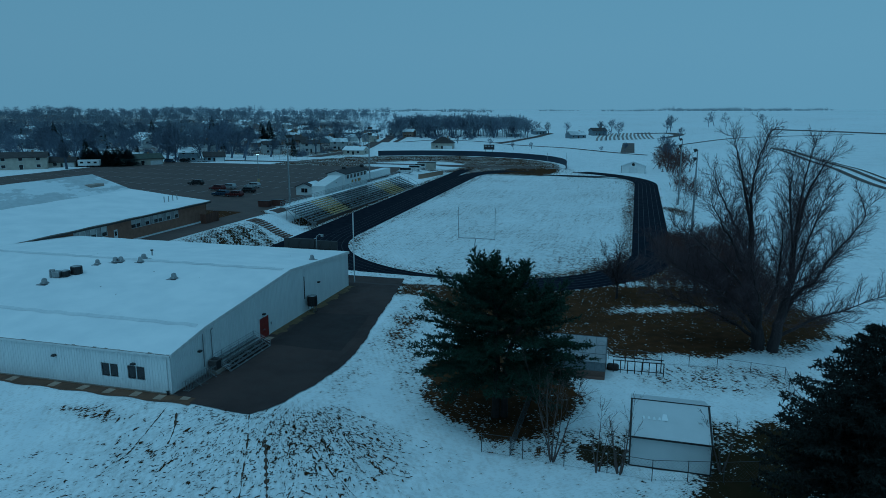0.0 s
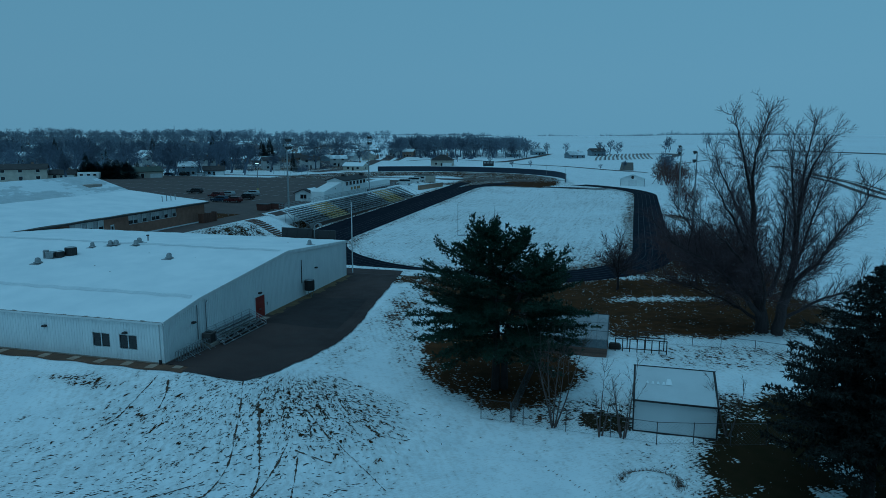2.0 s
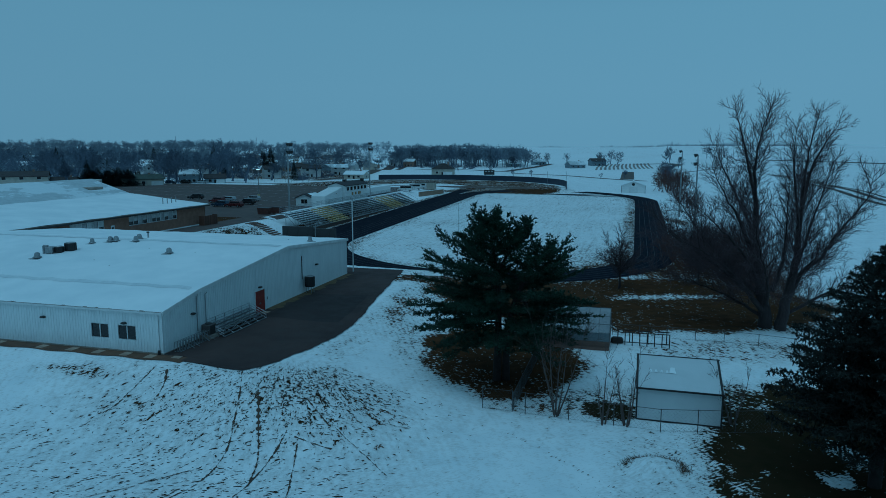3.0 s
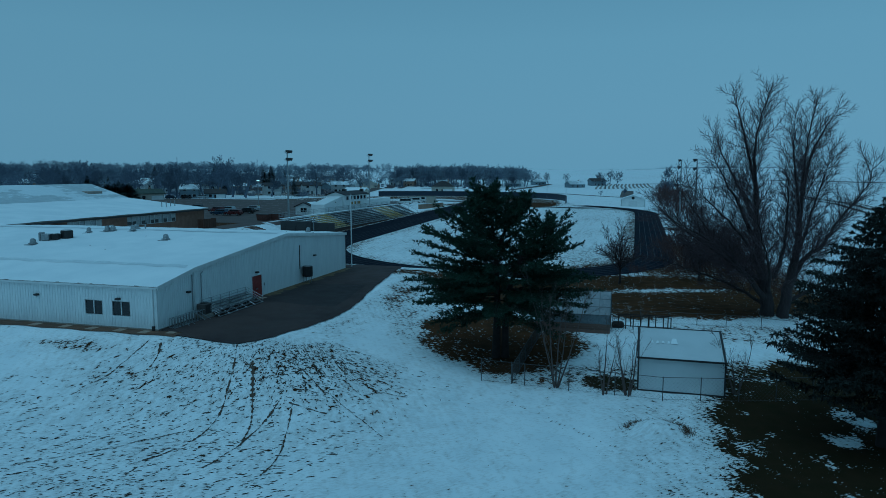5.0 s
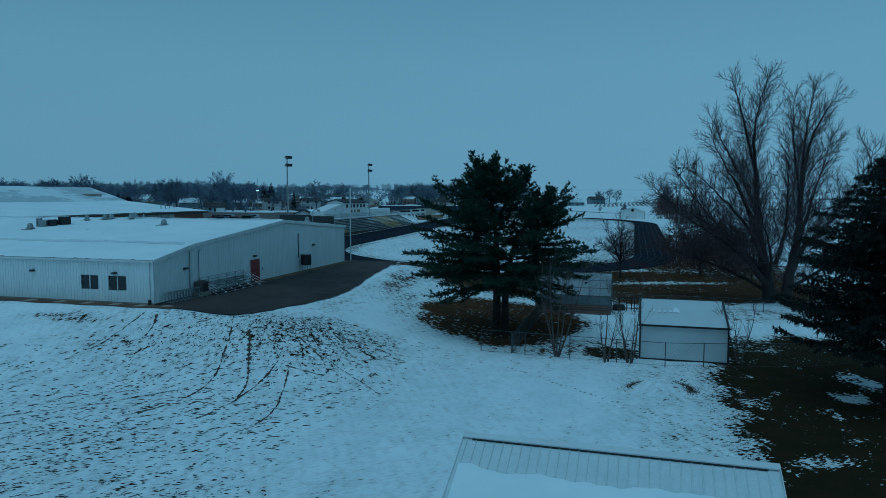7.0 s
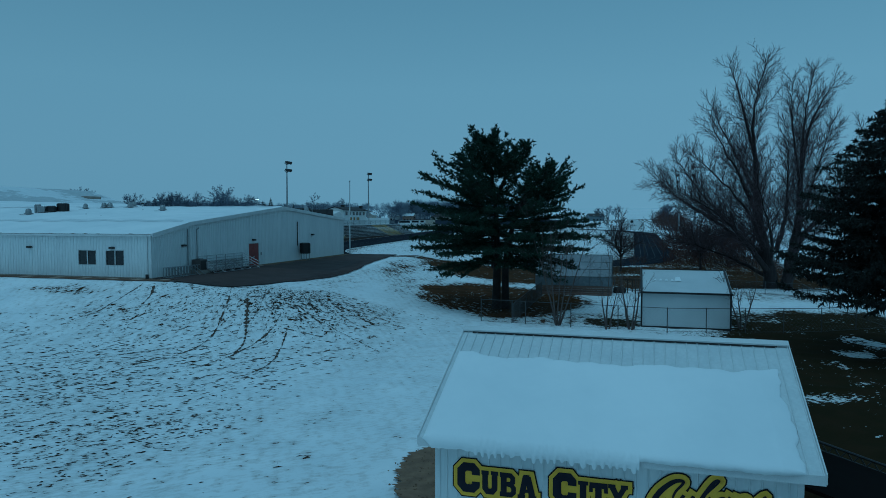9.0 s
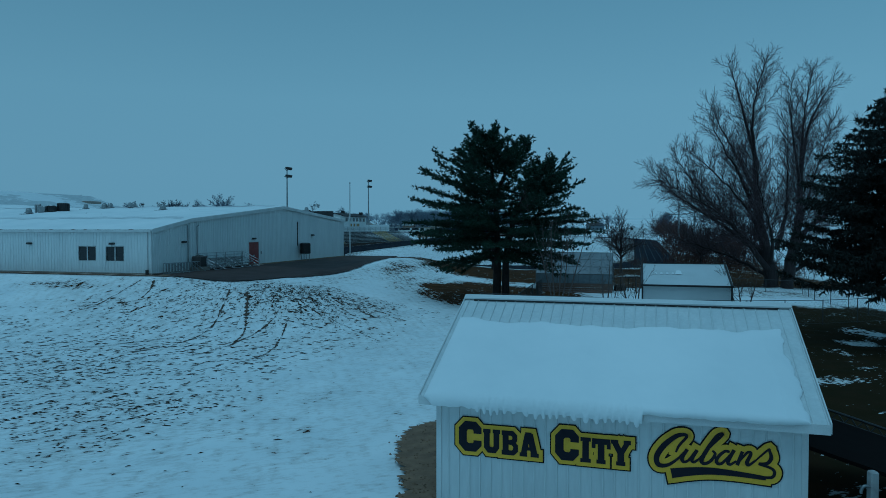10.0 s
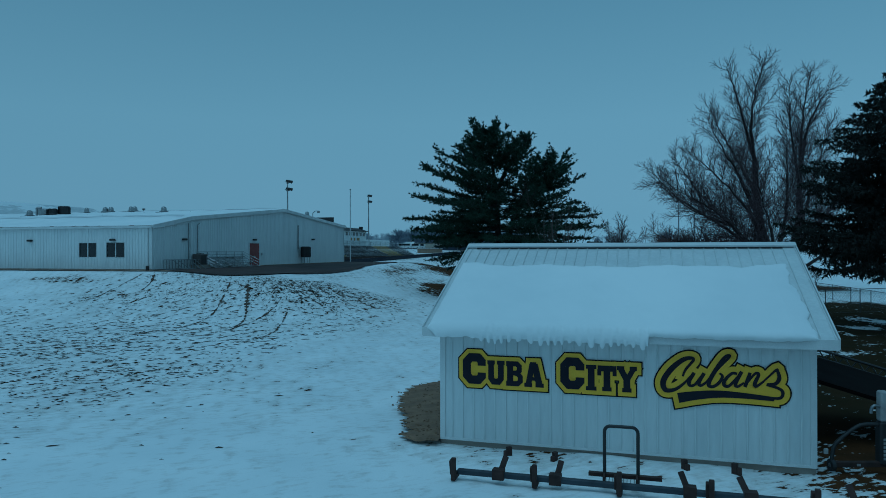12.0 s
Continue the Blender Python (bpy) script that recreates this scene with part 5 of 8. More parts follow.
gp.inputs["Emission Color"].default_value, gp.inputs["Emission Strength"].default_value = (1, 0.9, 0.75, 1), 8
part("lamp_head", boxes((-0.5, 0.5, -0.25, 0.25, 9.0, 9.25), bevel=0.05), BLACK, lamp)
part("lens", boxes((-0.42, 0.42, -0.22, 0.22, 8.94, 8.99)), GLOW, lamp)

# scoreboard seen from behind, ball-stop pole, goals
board = thing("scoreboard", on_hall(1.7, 41.5, 0) @ pose(-12.2, 0, 0), "black back of a field scoreboard on steel posts", "scoreboard")
part("panel", boxes((0, 5.0, 0, 0.35, 4.4, 6.72), bevel=0.03), BLACK, board)
part("panel", boxes((5.05, 8.6, 0.02, 0.33, 4.4, 6.55), bevel=0.03), BLACK, board)
for x in (0.8, 4.2, 7.6):
    part("post", boxes((x - 0.12, x + 0.12, 0.36, 0.6, -1.0, 6.3)), GALV, board)
for k in range(5):
    part("brace", rods([((0.2 + 1.7 * k, -0.04, 4.5), (1.0 + 1.7 * k, -0.04, 6.5))], 0.03), BLACK, board)
mast = thing("flag_pole", on_hall(-0.05, 43.5, 0), "slim white flag pole near the hall corner", "flag pole")
part("pole", rods([((0, 0, -0.8), (0, 0, 10.6))], 0.085, 10), TRIM, mast)
part("finial", rods([((0, 0, 10.6), (0, 0, 10.75))], 0.12, 8), GALV, mast)
horn = thing("yard_light", on_hall(-5.1, 41.5, 0), "small gooseneck lamp behind the hall", "lamp")
part("pole", rods([((0, 0, -0.5), (0, 0, 7.2)), ((0, 0, 7.2), (0.4, 0, 7.5)), ((0.4, 0, 7.5), (0.9, 0, 7.5))], 0.06), GALV, horn)
part("shade", rods([((0.9, 0, 7.2), (0.9, 0, 7.5))], 0.22, 10), GALV, horn)


def goal(m):
    t = thing("goal_post", m, "white football goal post on the snowy field", "goal post", "goal posts")
    part("stem", rods([((0, -1.4, -0.2), (0, -1.4, 2.4)), ((0, -1.4, 2.4), (0, -0.9, 3.0)), ((0, -0.9, 3.0), (0, 0, 3.05))], 0.09, 8), GALV, t)
    part("crossbar", rods([((-3.56, 0, 3.05), (3.56, 0, 3.05))], 0.07, 8), GALV, t)
    for s in (-1, 1):
        part("upright", rods([((s * 3.56, 0, 3.05), (s * 3.56, 0, 9.0))], 0.045, 8), GALV, t)
    return t


g1 = goal(on_field(-28.3, 126.0, float(field_z(-28.3, 126))))
copy_thing(g1, on_field(-28.3, 262.5, float(field_z(-28.3, 262))) @ pose(0, 0, 0, 0, 0, 180))
v_, f_ = sheet(lin(-1, 1, 24), lin(-1, 1, 4), lambda u, w: place(TC + 4 + 22 * u, 266 + 1.9 * w * math.sqrt(max(0, 1 - u * u)), float(field_z(TC, 266)) + 0.12))
part_data("jump_apron", v_, f_, TRACK, track, "black rubber apron inside the bend")

# club house and ball field beyond
club = thing("field_house", on_field(-5, 287, land(*place(0, 290).xy) - 0.1), "pale blue-white gabled field house with a wide door", "shed")
part("wall", prism([(0, -0.3), (0, 2.9), (4.6, 4.5), (9.2, 2.9), (9.2, -0.3)], 0, 9), WHITEWALL, club)
part("roof", prism([(-0.4, 2.85), (4.6, 4.6), (9.6, 2.85), (9.6, 3.05), (4.6, 4.8), (-0.4, 3.05)], -0.4, 9.4), SNOW, club)
part("door", boxes((2.9, 6.3, -0.08, 0.0, -0.2, 2.4)), TRIM, club, "pale roller door")
part("emblem", rods([((4.6, -0.08, 3.5), (4.6, -0.01, 3.5))], 0.6, 16), BLACK, club)
for x in (0.0, 9.2):
    part("corner_trim", boxes((x - 0.1, x + 0.1, -0.12, -0.002, -0.2, 2.9)), GALV, club)
CURTAIN = plain("dark_fence_screen", (0.026, 0.036, 0.062), (0.034, 0.042, 0.066), rough=0.8, scale=0.3)
pts = []
for k in range(41):
    th = radians(-2 + 127 * k / 40)
    pts.append(place(-92 + 65 * math.cos(th), 287 + 64 * math.sin(th)))
outfield = thing("outfield_fence", pose(0, 0, 0), "dark screened outfield fence curving round a ball field", "fence")
for a, b in zip(pts, pts[1:]):
    za, zb = ground_z(a.x, a.y), ground_z(b.x, b.y)
    part_data("panel", [(a.x, a.y, za - 0.1), (b.x, b.y, zb - 0.1), (b.x, b.y, zb + 2.6), (a.x, a.y, za + 2.6), (a.x, a.y + 0.12, za - 0.1), (b.x, b.y + 0.12, zb - 0.1), (b.x, b.y + 0.12, zb + 2.6), (a.x, a.y + 0.12, za + 2.6)], [(0, 1, 2, 3), (7, 6, 5, 4), (3, 2, 6, 7)], CURTAIN, outfield)

# ---- plants ----
BARK = plain("grey_brown_bark", (0.044, 0.034, 0.034), (0.028, 0.022, 0.023), rough=0.95, scale=1.5, fine=12, bumpy=0.6, dist=0.03, stretch=(3, 3, 0.6))
PINEBARK = plain("dark_pine_bark", (0.026, 0.020, 0.018), (0.015, 0.012, 0.011), rough=0.95, scale=2.0, fine=14, bumpy=0.6, dist=0.03)
PALEBARK = plain("pale_sapling_bark", (0.105, 0.082, 0.072), (0.075, 0.058, 0.052), rough=0.9, scale=2)
TWIG = plain("bare_twigs", (0.088, 0.060, 0.066), (0.062, 0.046, 0.052), rough=0.95)
# bluish distance haze is mixed into this twig colour
HAZETWIG = plain("hazy_bare_twigs", (0.135, 0.155, 0.210), (0.105, 0.122, 0.168), rough=0.95, vary=0.25)
# the same with more haze in the colour, for the massed trees
PALEHAZE = plain("pale_hazy_twigs", (0.25, 0.285, 0.345), (0.185, 0.212, 0.265), rough=0.95)
REDTWIG = plain("reddish_brush_twigs", (0.095, 0.048, 0.040), (0.062, 0.036, 0.033), rough=0.95, vary=0.2)
NEEDLE = plain("pine_needles", (0.016, 0.042, 0.019), (0.008, 0.024, 0.012), rough=0.7, scale=0.8, fine=5)
SPRUCE = plain("spruce_needles", (0.008, 0.011, 0.006), (0.005, 0.007, 0.004), rough=0.75, scale=0.8, fine=5)
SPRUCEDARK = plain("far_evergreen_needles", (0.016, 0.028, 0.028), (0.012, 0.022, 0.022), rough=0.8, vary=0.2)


def tubes(segs, sides):
    """Tapered tubes as vertices and faces; segs: (start, end, radius, radius)."""
    verts, faces = [], []
    ring = [(math.cos(i * math.tau / sides), math.sin(i * math.tau / sides)) for i in range(sides)]
    for a, b, r0, r1 in segs:
        d = b - a
        if d.length < 1e-5:
            continue
        d.normalize()
        u = d.orthogonal().normalized()
        v = d.cross(u)
        k = len(verts)
        for p, r in ((a, r0), (b, r1)):
            for c, s in ring:
                verts.append(p + u * (c * r) + v * (s * r))
        for i in range(sides):
            j = (i + 1) % sides
            faces.append((k + i, k + j, k + sides + j, k + sides + i))
    return verts, faces


def chain(segs, sides):
    """One closed, continuous limb through end-to-end segments."""
    verts, faces = [], []
    pts = [(segs[0][0], segs[0][2])] + [(s[1], s[3]) for s in segs]
    u = None
    for i, (p, r) in enumerate(pts):
        d = (pts[min(i + 1, len(pts) - 1)][0] - pts[max(i - 1, 0)][0]).normalized()
        u = d.orthogonal().normalized() if u is None else (u - d * u.dot(d)).normalized()
        v = d.cross(u)
        verts += [p + u * (math.cos(k * math.tau / sides) * r) + v * (math.sin(k * math.tau / sides) * r) for k in range(sides)]
    for i in range(len(pts) - 1):
        for k in range(sides):
            j = (k + 1) % sides
            faces.append((i * sides + k, i * sides + j, (i + 1) * sides + j, (i + 1) * sides + k))
    return verts, faces


def jitter(rng, s):
    return Vector((rng.gauss(0, s), rng.gauss(0, s), rng.gauss(0, s)))


def grow(rng, p, d, length, r, level, spec, out):
    """One limb and its boughs. spec: per level (segments, children, child length, angle, upward pull, wobble)."""
    n, kids, ratio, ang, up, wob_ = spec[level]
    d = d.normalized()
    start = 0.25 if level == 0 else 0.15
    r_end = r * ((0.06 if level == 0 else 0.2) if level < len(spec) - 1 else 0.5)
    spots = sorted(rng.uniform(start, 1.0) for _ in range(kids)) if level < len(spec) - 1 else []
    si = 0
    for i in range(n):
        d = (d + jitter(rng, wob_) + Vector((0, 0, up))).normalized()
        q = p + d * (length / n)
        ra, rb = r + (r_end - r) * i / n, r + (r_end - r) * (i + 1) / n
        out[level].append((p.copy(), q.copy(), ra, rb))
        while si < len(spots) and spots[si] <= (i + 1) / n:
            f = spots[si]
            si += 1
            az = rng.uniform(0, math.tau)
            side = d.orthogonal().normalized()
            side.rotate(Matrix.Rotation(az, 3, d))
            a = radians(ang + rng.uniform(-12, 12))
            cd = d * math.cos(a) + side * math.sin(a)
            grow(rng, q.copy(), cd, length * ratio * rng.uniform(0.65, 1.15) * (1.15 - (0.8 if level == 0 else 0.55) * f), max(rb * (0.42 if level == 0 else 0.6), 0.008), level + 1, spec, out)
        p = q
    return p


def blades(segs, rng_, wide):
    """Fine far twigs, each one thin spike."""
    vs_, fs_ = [], []
    for a, b, r0, r1 in segs:
        w = (b - a).cross(Vector((rng_.gauss(0, 1), rng_.gauss(0, 1), rng_.gauss(0, 0.5)))).normalized() * wide
        k = len(vs_)
        vs_.extend((a - w, a + w, b + (b - a) * 0.15))
        fs_.append((k, k + 1, k + 2))
    return vs_, fs_


def bare_tree(m, stems, spec, label, name="tree", group="", mats=(BARK, BARK, TWIG), seed=1, sides=(9, 6, 4, 3, 3, 3), thick=0.0, category="tree"):
    """stems: (base offset, direction, length, radius). Trunk, limbs and twigs are parts."""
    rng = random.Random(seed)
    out = [[] for _ in spec]
    for off, d, length, r in stems:
        grow(rng, Vector(off), Vector(d), length, r, 0, spec, out)
    t = thing(name, m, label, category, group)
    k = spec[0][0]
    for i in range(len(stems)):
        v, f = chain([(a, b, max(r0, thick), max(r1, thick)) for a, b, r0, r1 in out[0][i * k:(i + 1) * k]], sides[0])
        part_data("trunk" if len(stems) == 1 else "stem", v, f, mats[0], t, smooth_shade=True)
    for nm, levels, mat, sd in (("branchwork", out[1:2], mats[1], sides[1]), ("crown", out[2:], mats[2], 3)):
        ends = levels[-1:] if nm == "crown" else []
        v, f = tubes([(a, b, max(r0, thick), max(r1, thick)) for lv in levels[:len(levels) - len(ends)] for a, b, r0, r1 in lv], sd)
        v2, f2 = blades([s for lv in ends for s in lv], rng, max(thick, 0.012))
        if v or v2:
            part_data(nm, v + v2, f + [tuple(i + len(v) for i in c) for c in f2], mat, t)["kind"] = "stuff"
    return t


def at_ground(x, y, yaw=0.0, sink=0.1):
    return frame_at(x, y, ground_z(x, y) - sink, yaw)


# the great bare tree by the fence
def ramify(rng, line, r, level, spec, out):
    """A limb along the line, set with side shoots that turn upwards. spec: per level (spacing, share of length, angle, lift, bare share)."""
    n = len(line) - 1
    lens = [(line[i + 1] - line[i]).length for i in range(n)]
    total = sum(lens)
    for i in range(n):
        a, b = 1 - i / n, 1 - (i + 1) / n
        out[level].append((line[i], line[i + 1], r * a ** 1.25 + 0.010, r * b ** 1.25 + 0.010))
    if level >= len(spec):
        return
    gap, ratio, angle, lift, bare = spec[level]
    at, i, gone, turn = total * bare, 0, 0.0, rng.uniform(0, math.tau)
    while at < total:
        while i < n - 1 and gone + lens[i] < at:
            gone += lens[i]
            i += 1
        d = (line[i + 1] - line[i]).normalized()
        p = line[i] + d * (at - gone)
        turn += 2.4 + rng.uniform(-0.5, 0.5)
        side = d.orthogonal().normalized()
        side.rotate(Matrix.Rotation(turn, 3, d))
        a = radians(angle + rng.uniform(-12, 12))
        c = (d * math.cos(a) + side * math.sin(a) + Vector((0, 0, 0.12))).normalized()
        f = at / total
        length = (ratio * min(total, 19.0) * (1.08 - (0.62 if level == 0 else 0.8) * f) + 0.25) * rng.uniform(0.5, 1.15)
        k = 6 if level == 0 else 2
        path, q = [p], p
        for _ in range(k):
            c = (c + jitter(rng, 0.09) + Vector((0, 0, lift))).normalized()
            q = q + c * (length / k)
            path.append(q)
        ramify(rng, path, min(r * 0.5, 0.0075 * length + 0.004), level + 1, spec, out)
        at += gap * rng.uniform(0.7, 1.3)


def limbed_tree(m, limbs, spec, label, seed, group="", least=0.011):
    """limbs: (guide points, radius); each becomes a stem, its shoots the branchwork and the crown."""
    rng = random.Random(seed)
    out = [[] for _ in range(len(spec) + 1)]
    t = thing("bare_tree", m, label, "tree", group)
    for pts, r in limbs:
        line = curve([Vector(p) for p in pts], 6)
        line = [p + jitter(rng, 0.05) if 0 < i < len(line) - 1 else p for i, p in enumerate(line)]
        ramify(rng, line, r, 0, spec, out)
        v, f = chain(out[0][-(len(line) - 1):], 9)
        part_data("stem", v, f, BARK, t, smooth_shade=True)
    v, f = tubes([(a, b, max(r0, least * 1.6), max(r1, least * 1.3)) for a, b, r0, r1 in out[1]], 5)
    part_data("branchwork", v, f, BARK, t)["kind"] = "stuff"
    v, f = tubes([(a, b, max(r0, least), max(r1, least)) for a, b, r0, r1 in out[2]], 3)
    for lv in out[3:]:
        v2, f2 = blades(lv, rng, least)
        f = f + [tuple(i + len(v) for i in c) for c in f2]
        v = v + v2
    part_data("crown", v, f, TWIG, t)["kind"] = "stuff"
    return t


big_spec = [(0.34, 0.31, 50, 0.065, 0.17), (0.215, 0.46, 42, 0.045, 0.08), (0.135, 0.50, 34, 0.03, 0.08)]
limbed_tree(at_ground(39.2, 79.0), [
    ([(-0.9, 0.3, -0.3), (-1.5, 0.4, 3.5), (-2.4, 0.5, 8.2), (-3.0, 0.5, 14.7), (-3.4, 0.4, 20.2), (-2.0, 0.2, 26.3)], 0.84),
    ([(-3.1, 0.5, 15.5), (-4.0, 0.9, 19.5), (-5.0, 1.2, 23.4), (-6.0, 1.2, 26.0)], 0.23),
    ([(0.3, -0.4, -0.3), (1.0, -0.3, 4.0), (2.0, 0.2, 8.6), (2.3, 0.6, 14.0), (2.6, 0.6, 19.8), (3.4, 0.4, 25.2)], 0.72),
    ([(2.3, 0.6, 13.5), (3.4, 1.2, 18.5), (5.0, 1.4, 21.8), (6.5, 1.2, 24.3)], 0.24),
    ([(2.2, 0.5, 11.5), (1.0, -0.6, 16.0), (0.3, -1.0, 20.0), (0.4, -0.8, 24.0)], 0.21),
    ([(-1.3, 0.2, 2.0), (-4.3, -1.2, 5.0), (-7.1, -2.0, 7.8), (-10.2, -2.6, 9.8), (-15.2, -3.0, 12.4)], 0.37),
    ([(-1.6, 0.4, 3.6), (-5.2, 1.6, 7.4), (-8.6, 2.6, 11.4), (-11.4, 3.2, 15.8)], 0.32),
    ([(-2.0, 0.3, 6.6), (-5.2, -0.8, 12.8), (-7.2, -1.4, 15.6), (-9.4, -1.8, 19.4)], 0.30),
    ([(-2.7, 0.5, 11.0), (-4.6, 1.8, 15.5), (-6.0, 2.6, 18.6), (-7.3, 3.0, 21.6)], 0.24),
    ([(-1.0, 0.1, 1.2), (-4.5, 2.4, 3.4), (-8.6, 3.6, 5.0), (-13.5, 4.2, 6.6)], 0.24),
    ([(-1.9, 0.3, 5.0), (-5.2, -2.4, 9.2), (-8.8, -3.4, 12.6), (-12.4, -3.8, 15.6)], 0.27),
    ([(-4.3, -1.2, 5.0), (-8.0, 0.4, 8.2), (-12.0, 0.8, 10.8), (-15.0, 1.0, 14.2)], 0.22),
    ([(-5.2, 1.6, 7.4), (-9.2, 3.2, 9.4), (-13.0, 4.0, 12.6)], 0.18),
    ([(-1.2, -0.1, 3.0), (-3.0, -3.6, 6.4), (-4.8, -5.2, 10.0), (-6.2, -6.0, 14.5)], 0.24),
    ([(-0.6, 0.2, 4.6), (-0.4, -1.6, 8.8), (-0.6, -2.2, 13.0), (-0.9, -2.6, 18.0)], 0.29),
    ([(1.0, 0.1, 2.6), (2.9, 0.8, 6.4), (5.5, 1.4, 8.4), (7.6, 1.8, 11.4), (10.6, 2.0, 15.2), (11.4, 2.0, 18.4)], 0.38),
    ([(1.6, 0.4, 5.6), (4.2, 2.4, 10.6), (6.0, 3.4, 15.0), (7.6, 3.8, 20.0)], 0.24),
    ([(0.9, -0.2, 1.8), (4.6, -1.2, 4.4), (8.6, -1.8, 6.0), (13.2, -2.0, 8.2)], 0.23),
], big_spec, "huge leafless multi-stemmed tree beside the fence", 25, least=0.0098)
small_spec = [(0.30, 0.34, 44, 0.03, 0.20), (0.22, 0.46, 38, 0.03, 0.12), (0.16, 0.46, 34, 0.03, 0.12)]


def round_tree(x, y, h, seed, label):
    """A short trunk that forks into a broad fan of limbs."""
    rng = random.Random(seed)
    limbs = [([(0, 0, -0.3), (0.1, 0, h * 0.28), (0.0, 0.1, h * 0.62), (0.15, 0, h * 0.95)], 0.20)]
    for k in range(14):
        az, low = math.tau * (k + rng.uniform(-0.3, 0.3)) / 14, rng.uniform(0.24, 0.42)
        top = rng.uniform(0.42, 0.92)
        reach, top = h * 0.40 * math.sqrt(max(0.15, 1 - ((top - 0.62) / 0.38) ** 2)), h * top
        limbs.append(([(0.0, 0.0, h * low), (reach * 0.45 * math.cos(az), reach * 0.45 * math.sin(az), h * low + (top - h * low) * 0.42), (reach * math.cos(az), reach * math.sin(az), top)], 0.09))
    return limbed_tree(at_ground(x, y), limbs, small_spec, label, seed, "small bare trees", 0.014)


round_tree(26.2, 100.5, 8.8, 8, "small rounded leafless tree on brown grass")
round_tree(39.2, 104.0, 9.2, 9, "small rounded leafless tree on brown grass")
round_tree(7.2, 97.0, 5.0, 10, "leafless tree behind the dark pine")
sap_spec = [(7, 9, 0.42, 30, 0.05, 0.06), (5, 7, 0.5, 30, 0.08, 0.09), (4, 0, 0.5, 30, 0.05, 0.1)]


def sapling(x, y, n, h, seed, label, lean=0.25):
    rng = random.Random(seed)
    stems = []
    for k in range(n):
        az = math.tau * k / n + rng.uniform(-0.4, 0.4)
        stems.append(((0.15 * math.cos(az), 0.15 * math.sin(az), 0), (lean * math.cos(az), lean * math.sin(az), 1), h * rng.uniform(0.7, 1.05), 0.075))
    return bare_tree(at_ground(x, y), stems, sap_spec, label, "sapling", "saplings along the fence", (PALEBARK, PALEBARK, PALEBARK), seed, (6, 4, 3), 0.011, "sapling")


sapling(9.0, 52.3, 5, 8.6, 21, "pale leafless multi-stemmed sapling at the wire fence", 0.33)
sapling(12.4, 50.6, 3, 5.0, 22, "thin leafless sapling at the wire fence", 0.22)
sapling(14.1, 50.3, 4, 5.6, 23, "thin leafless sapling by the white garden shed", 0.3)
sapling(22.3, 50.6, 3, 4.4, 24, "thin leafless sapling by the white garden shed", 0.4)

# reddish thickets on the slope and along the track
thicket_spec = [(6, 9, 0.56, 40, 0.04, 0.12), (4, 8, 0.58, 38, 0.05, 0.14), (3, 0, 0.5, 35, 0.05, 0.15)]


def thicket(x, y, n, h, seed, wide):
    rng = random.Random(seed)
    stems = [((rng.uniform(-wide, wide), rng.uniform(-wide, wide), 0), (rng.uniform(-0.5, 0.5), rng.uniform(-0.5, 0.5), 1), h * rng.uniform(0.6, 1.0), 0.06) for _ in range(n)]
    return bare_tree(at_ground(x, y), stems, thicket_spec, "tangled leafless reddish-brown thicket", "thicket", "thickets beside the track", (REDTWIG, REDTWIG, REDTWIG), seed, (4, 3, 3), 0.028, "thicket")


t1, t2 = thicket(47.5, 118, 15, 6.5, 31, 3.0), thicket(52.5, 132, 14, 6.5, 32, 3.0)
for i, (x, y, s) in enumerate(((47, 109, 0.6), (56, 142, 0.55), (75, 207, 0.85), (79, 216, 1.0), (77, 224, 0.7), (82, 238, 0.5), (86, 252, 0.6), (91, 268, 0.7), (93, 278, 0.9), (95, 288, 1.2), (99, 296, 1.5), (104, 304, 1.4), (103, 316, 1.7), (110, 335, 1.5), (128, 392, 1.4), (44, 99, 0.45), (50, 113, 0.9), (46, 92, 0.4), (50, 104, 0.55), (53, 122, 1.1), (45, 111, 0.9), (42, 124, 0.8), (45, 128, 1.0), (52, 128, 1.0), (57, 134, 0.6), (51, 97, 0.45), (36, 107, 0.35), (31, 108, 0.3), (41, 116, 0.75), (40, 111, 0.5), (46, 134, 0.6), (44, 118, 1.0), (42, 112, 0.55))):
    copy_thing((t1, t2)[i % 2], at_ground(x, y, i * 77) @ Matrix.Scale(s, 4))


def needles(rng, vs, fs, p, d, size, n, wide, loose=0.42):
    """A brush of fine needles from p along d."""
    for _ in range(n):
        e = (d * rng.uniform(0.3, 1.0) + jitter(rng, loose)).normalized() * size * rng.uniform(0.6, 1.15)
        s = e.cross(Vector((rng.gauss(0, 1), rng.gauss(0, 1), rng.gauss(0, 1))))
        if s.length > 1e-4:
            s = s.normalized() * wide
            k = len(vs)
            vs.extend((p - s, p + s, p + e))
            fs.append((k, k + 1, k + 2))


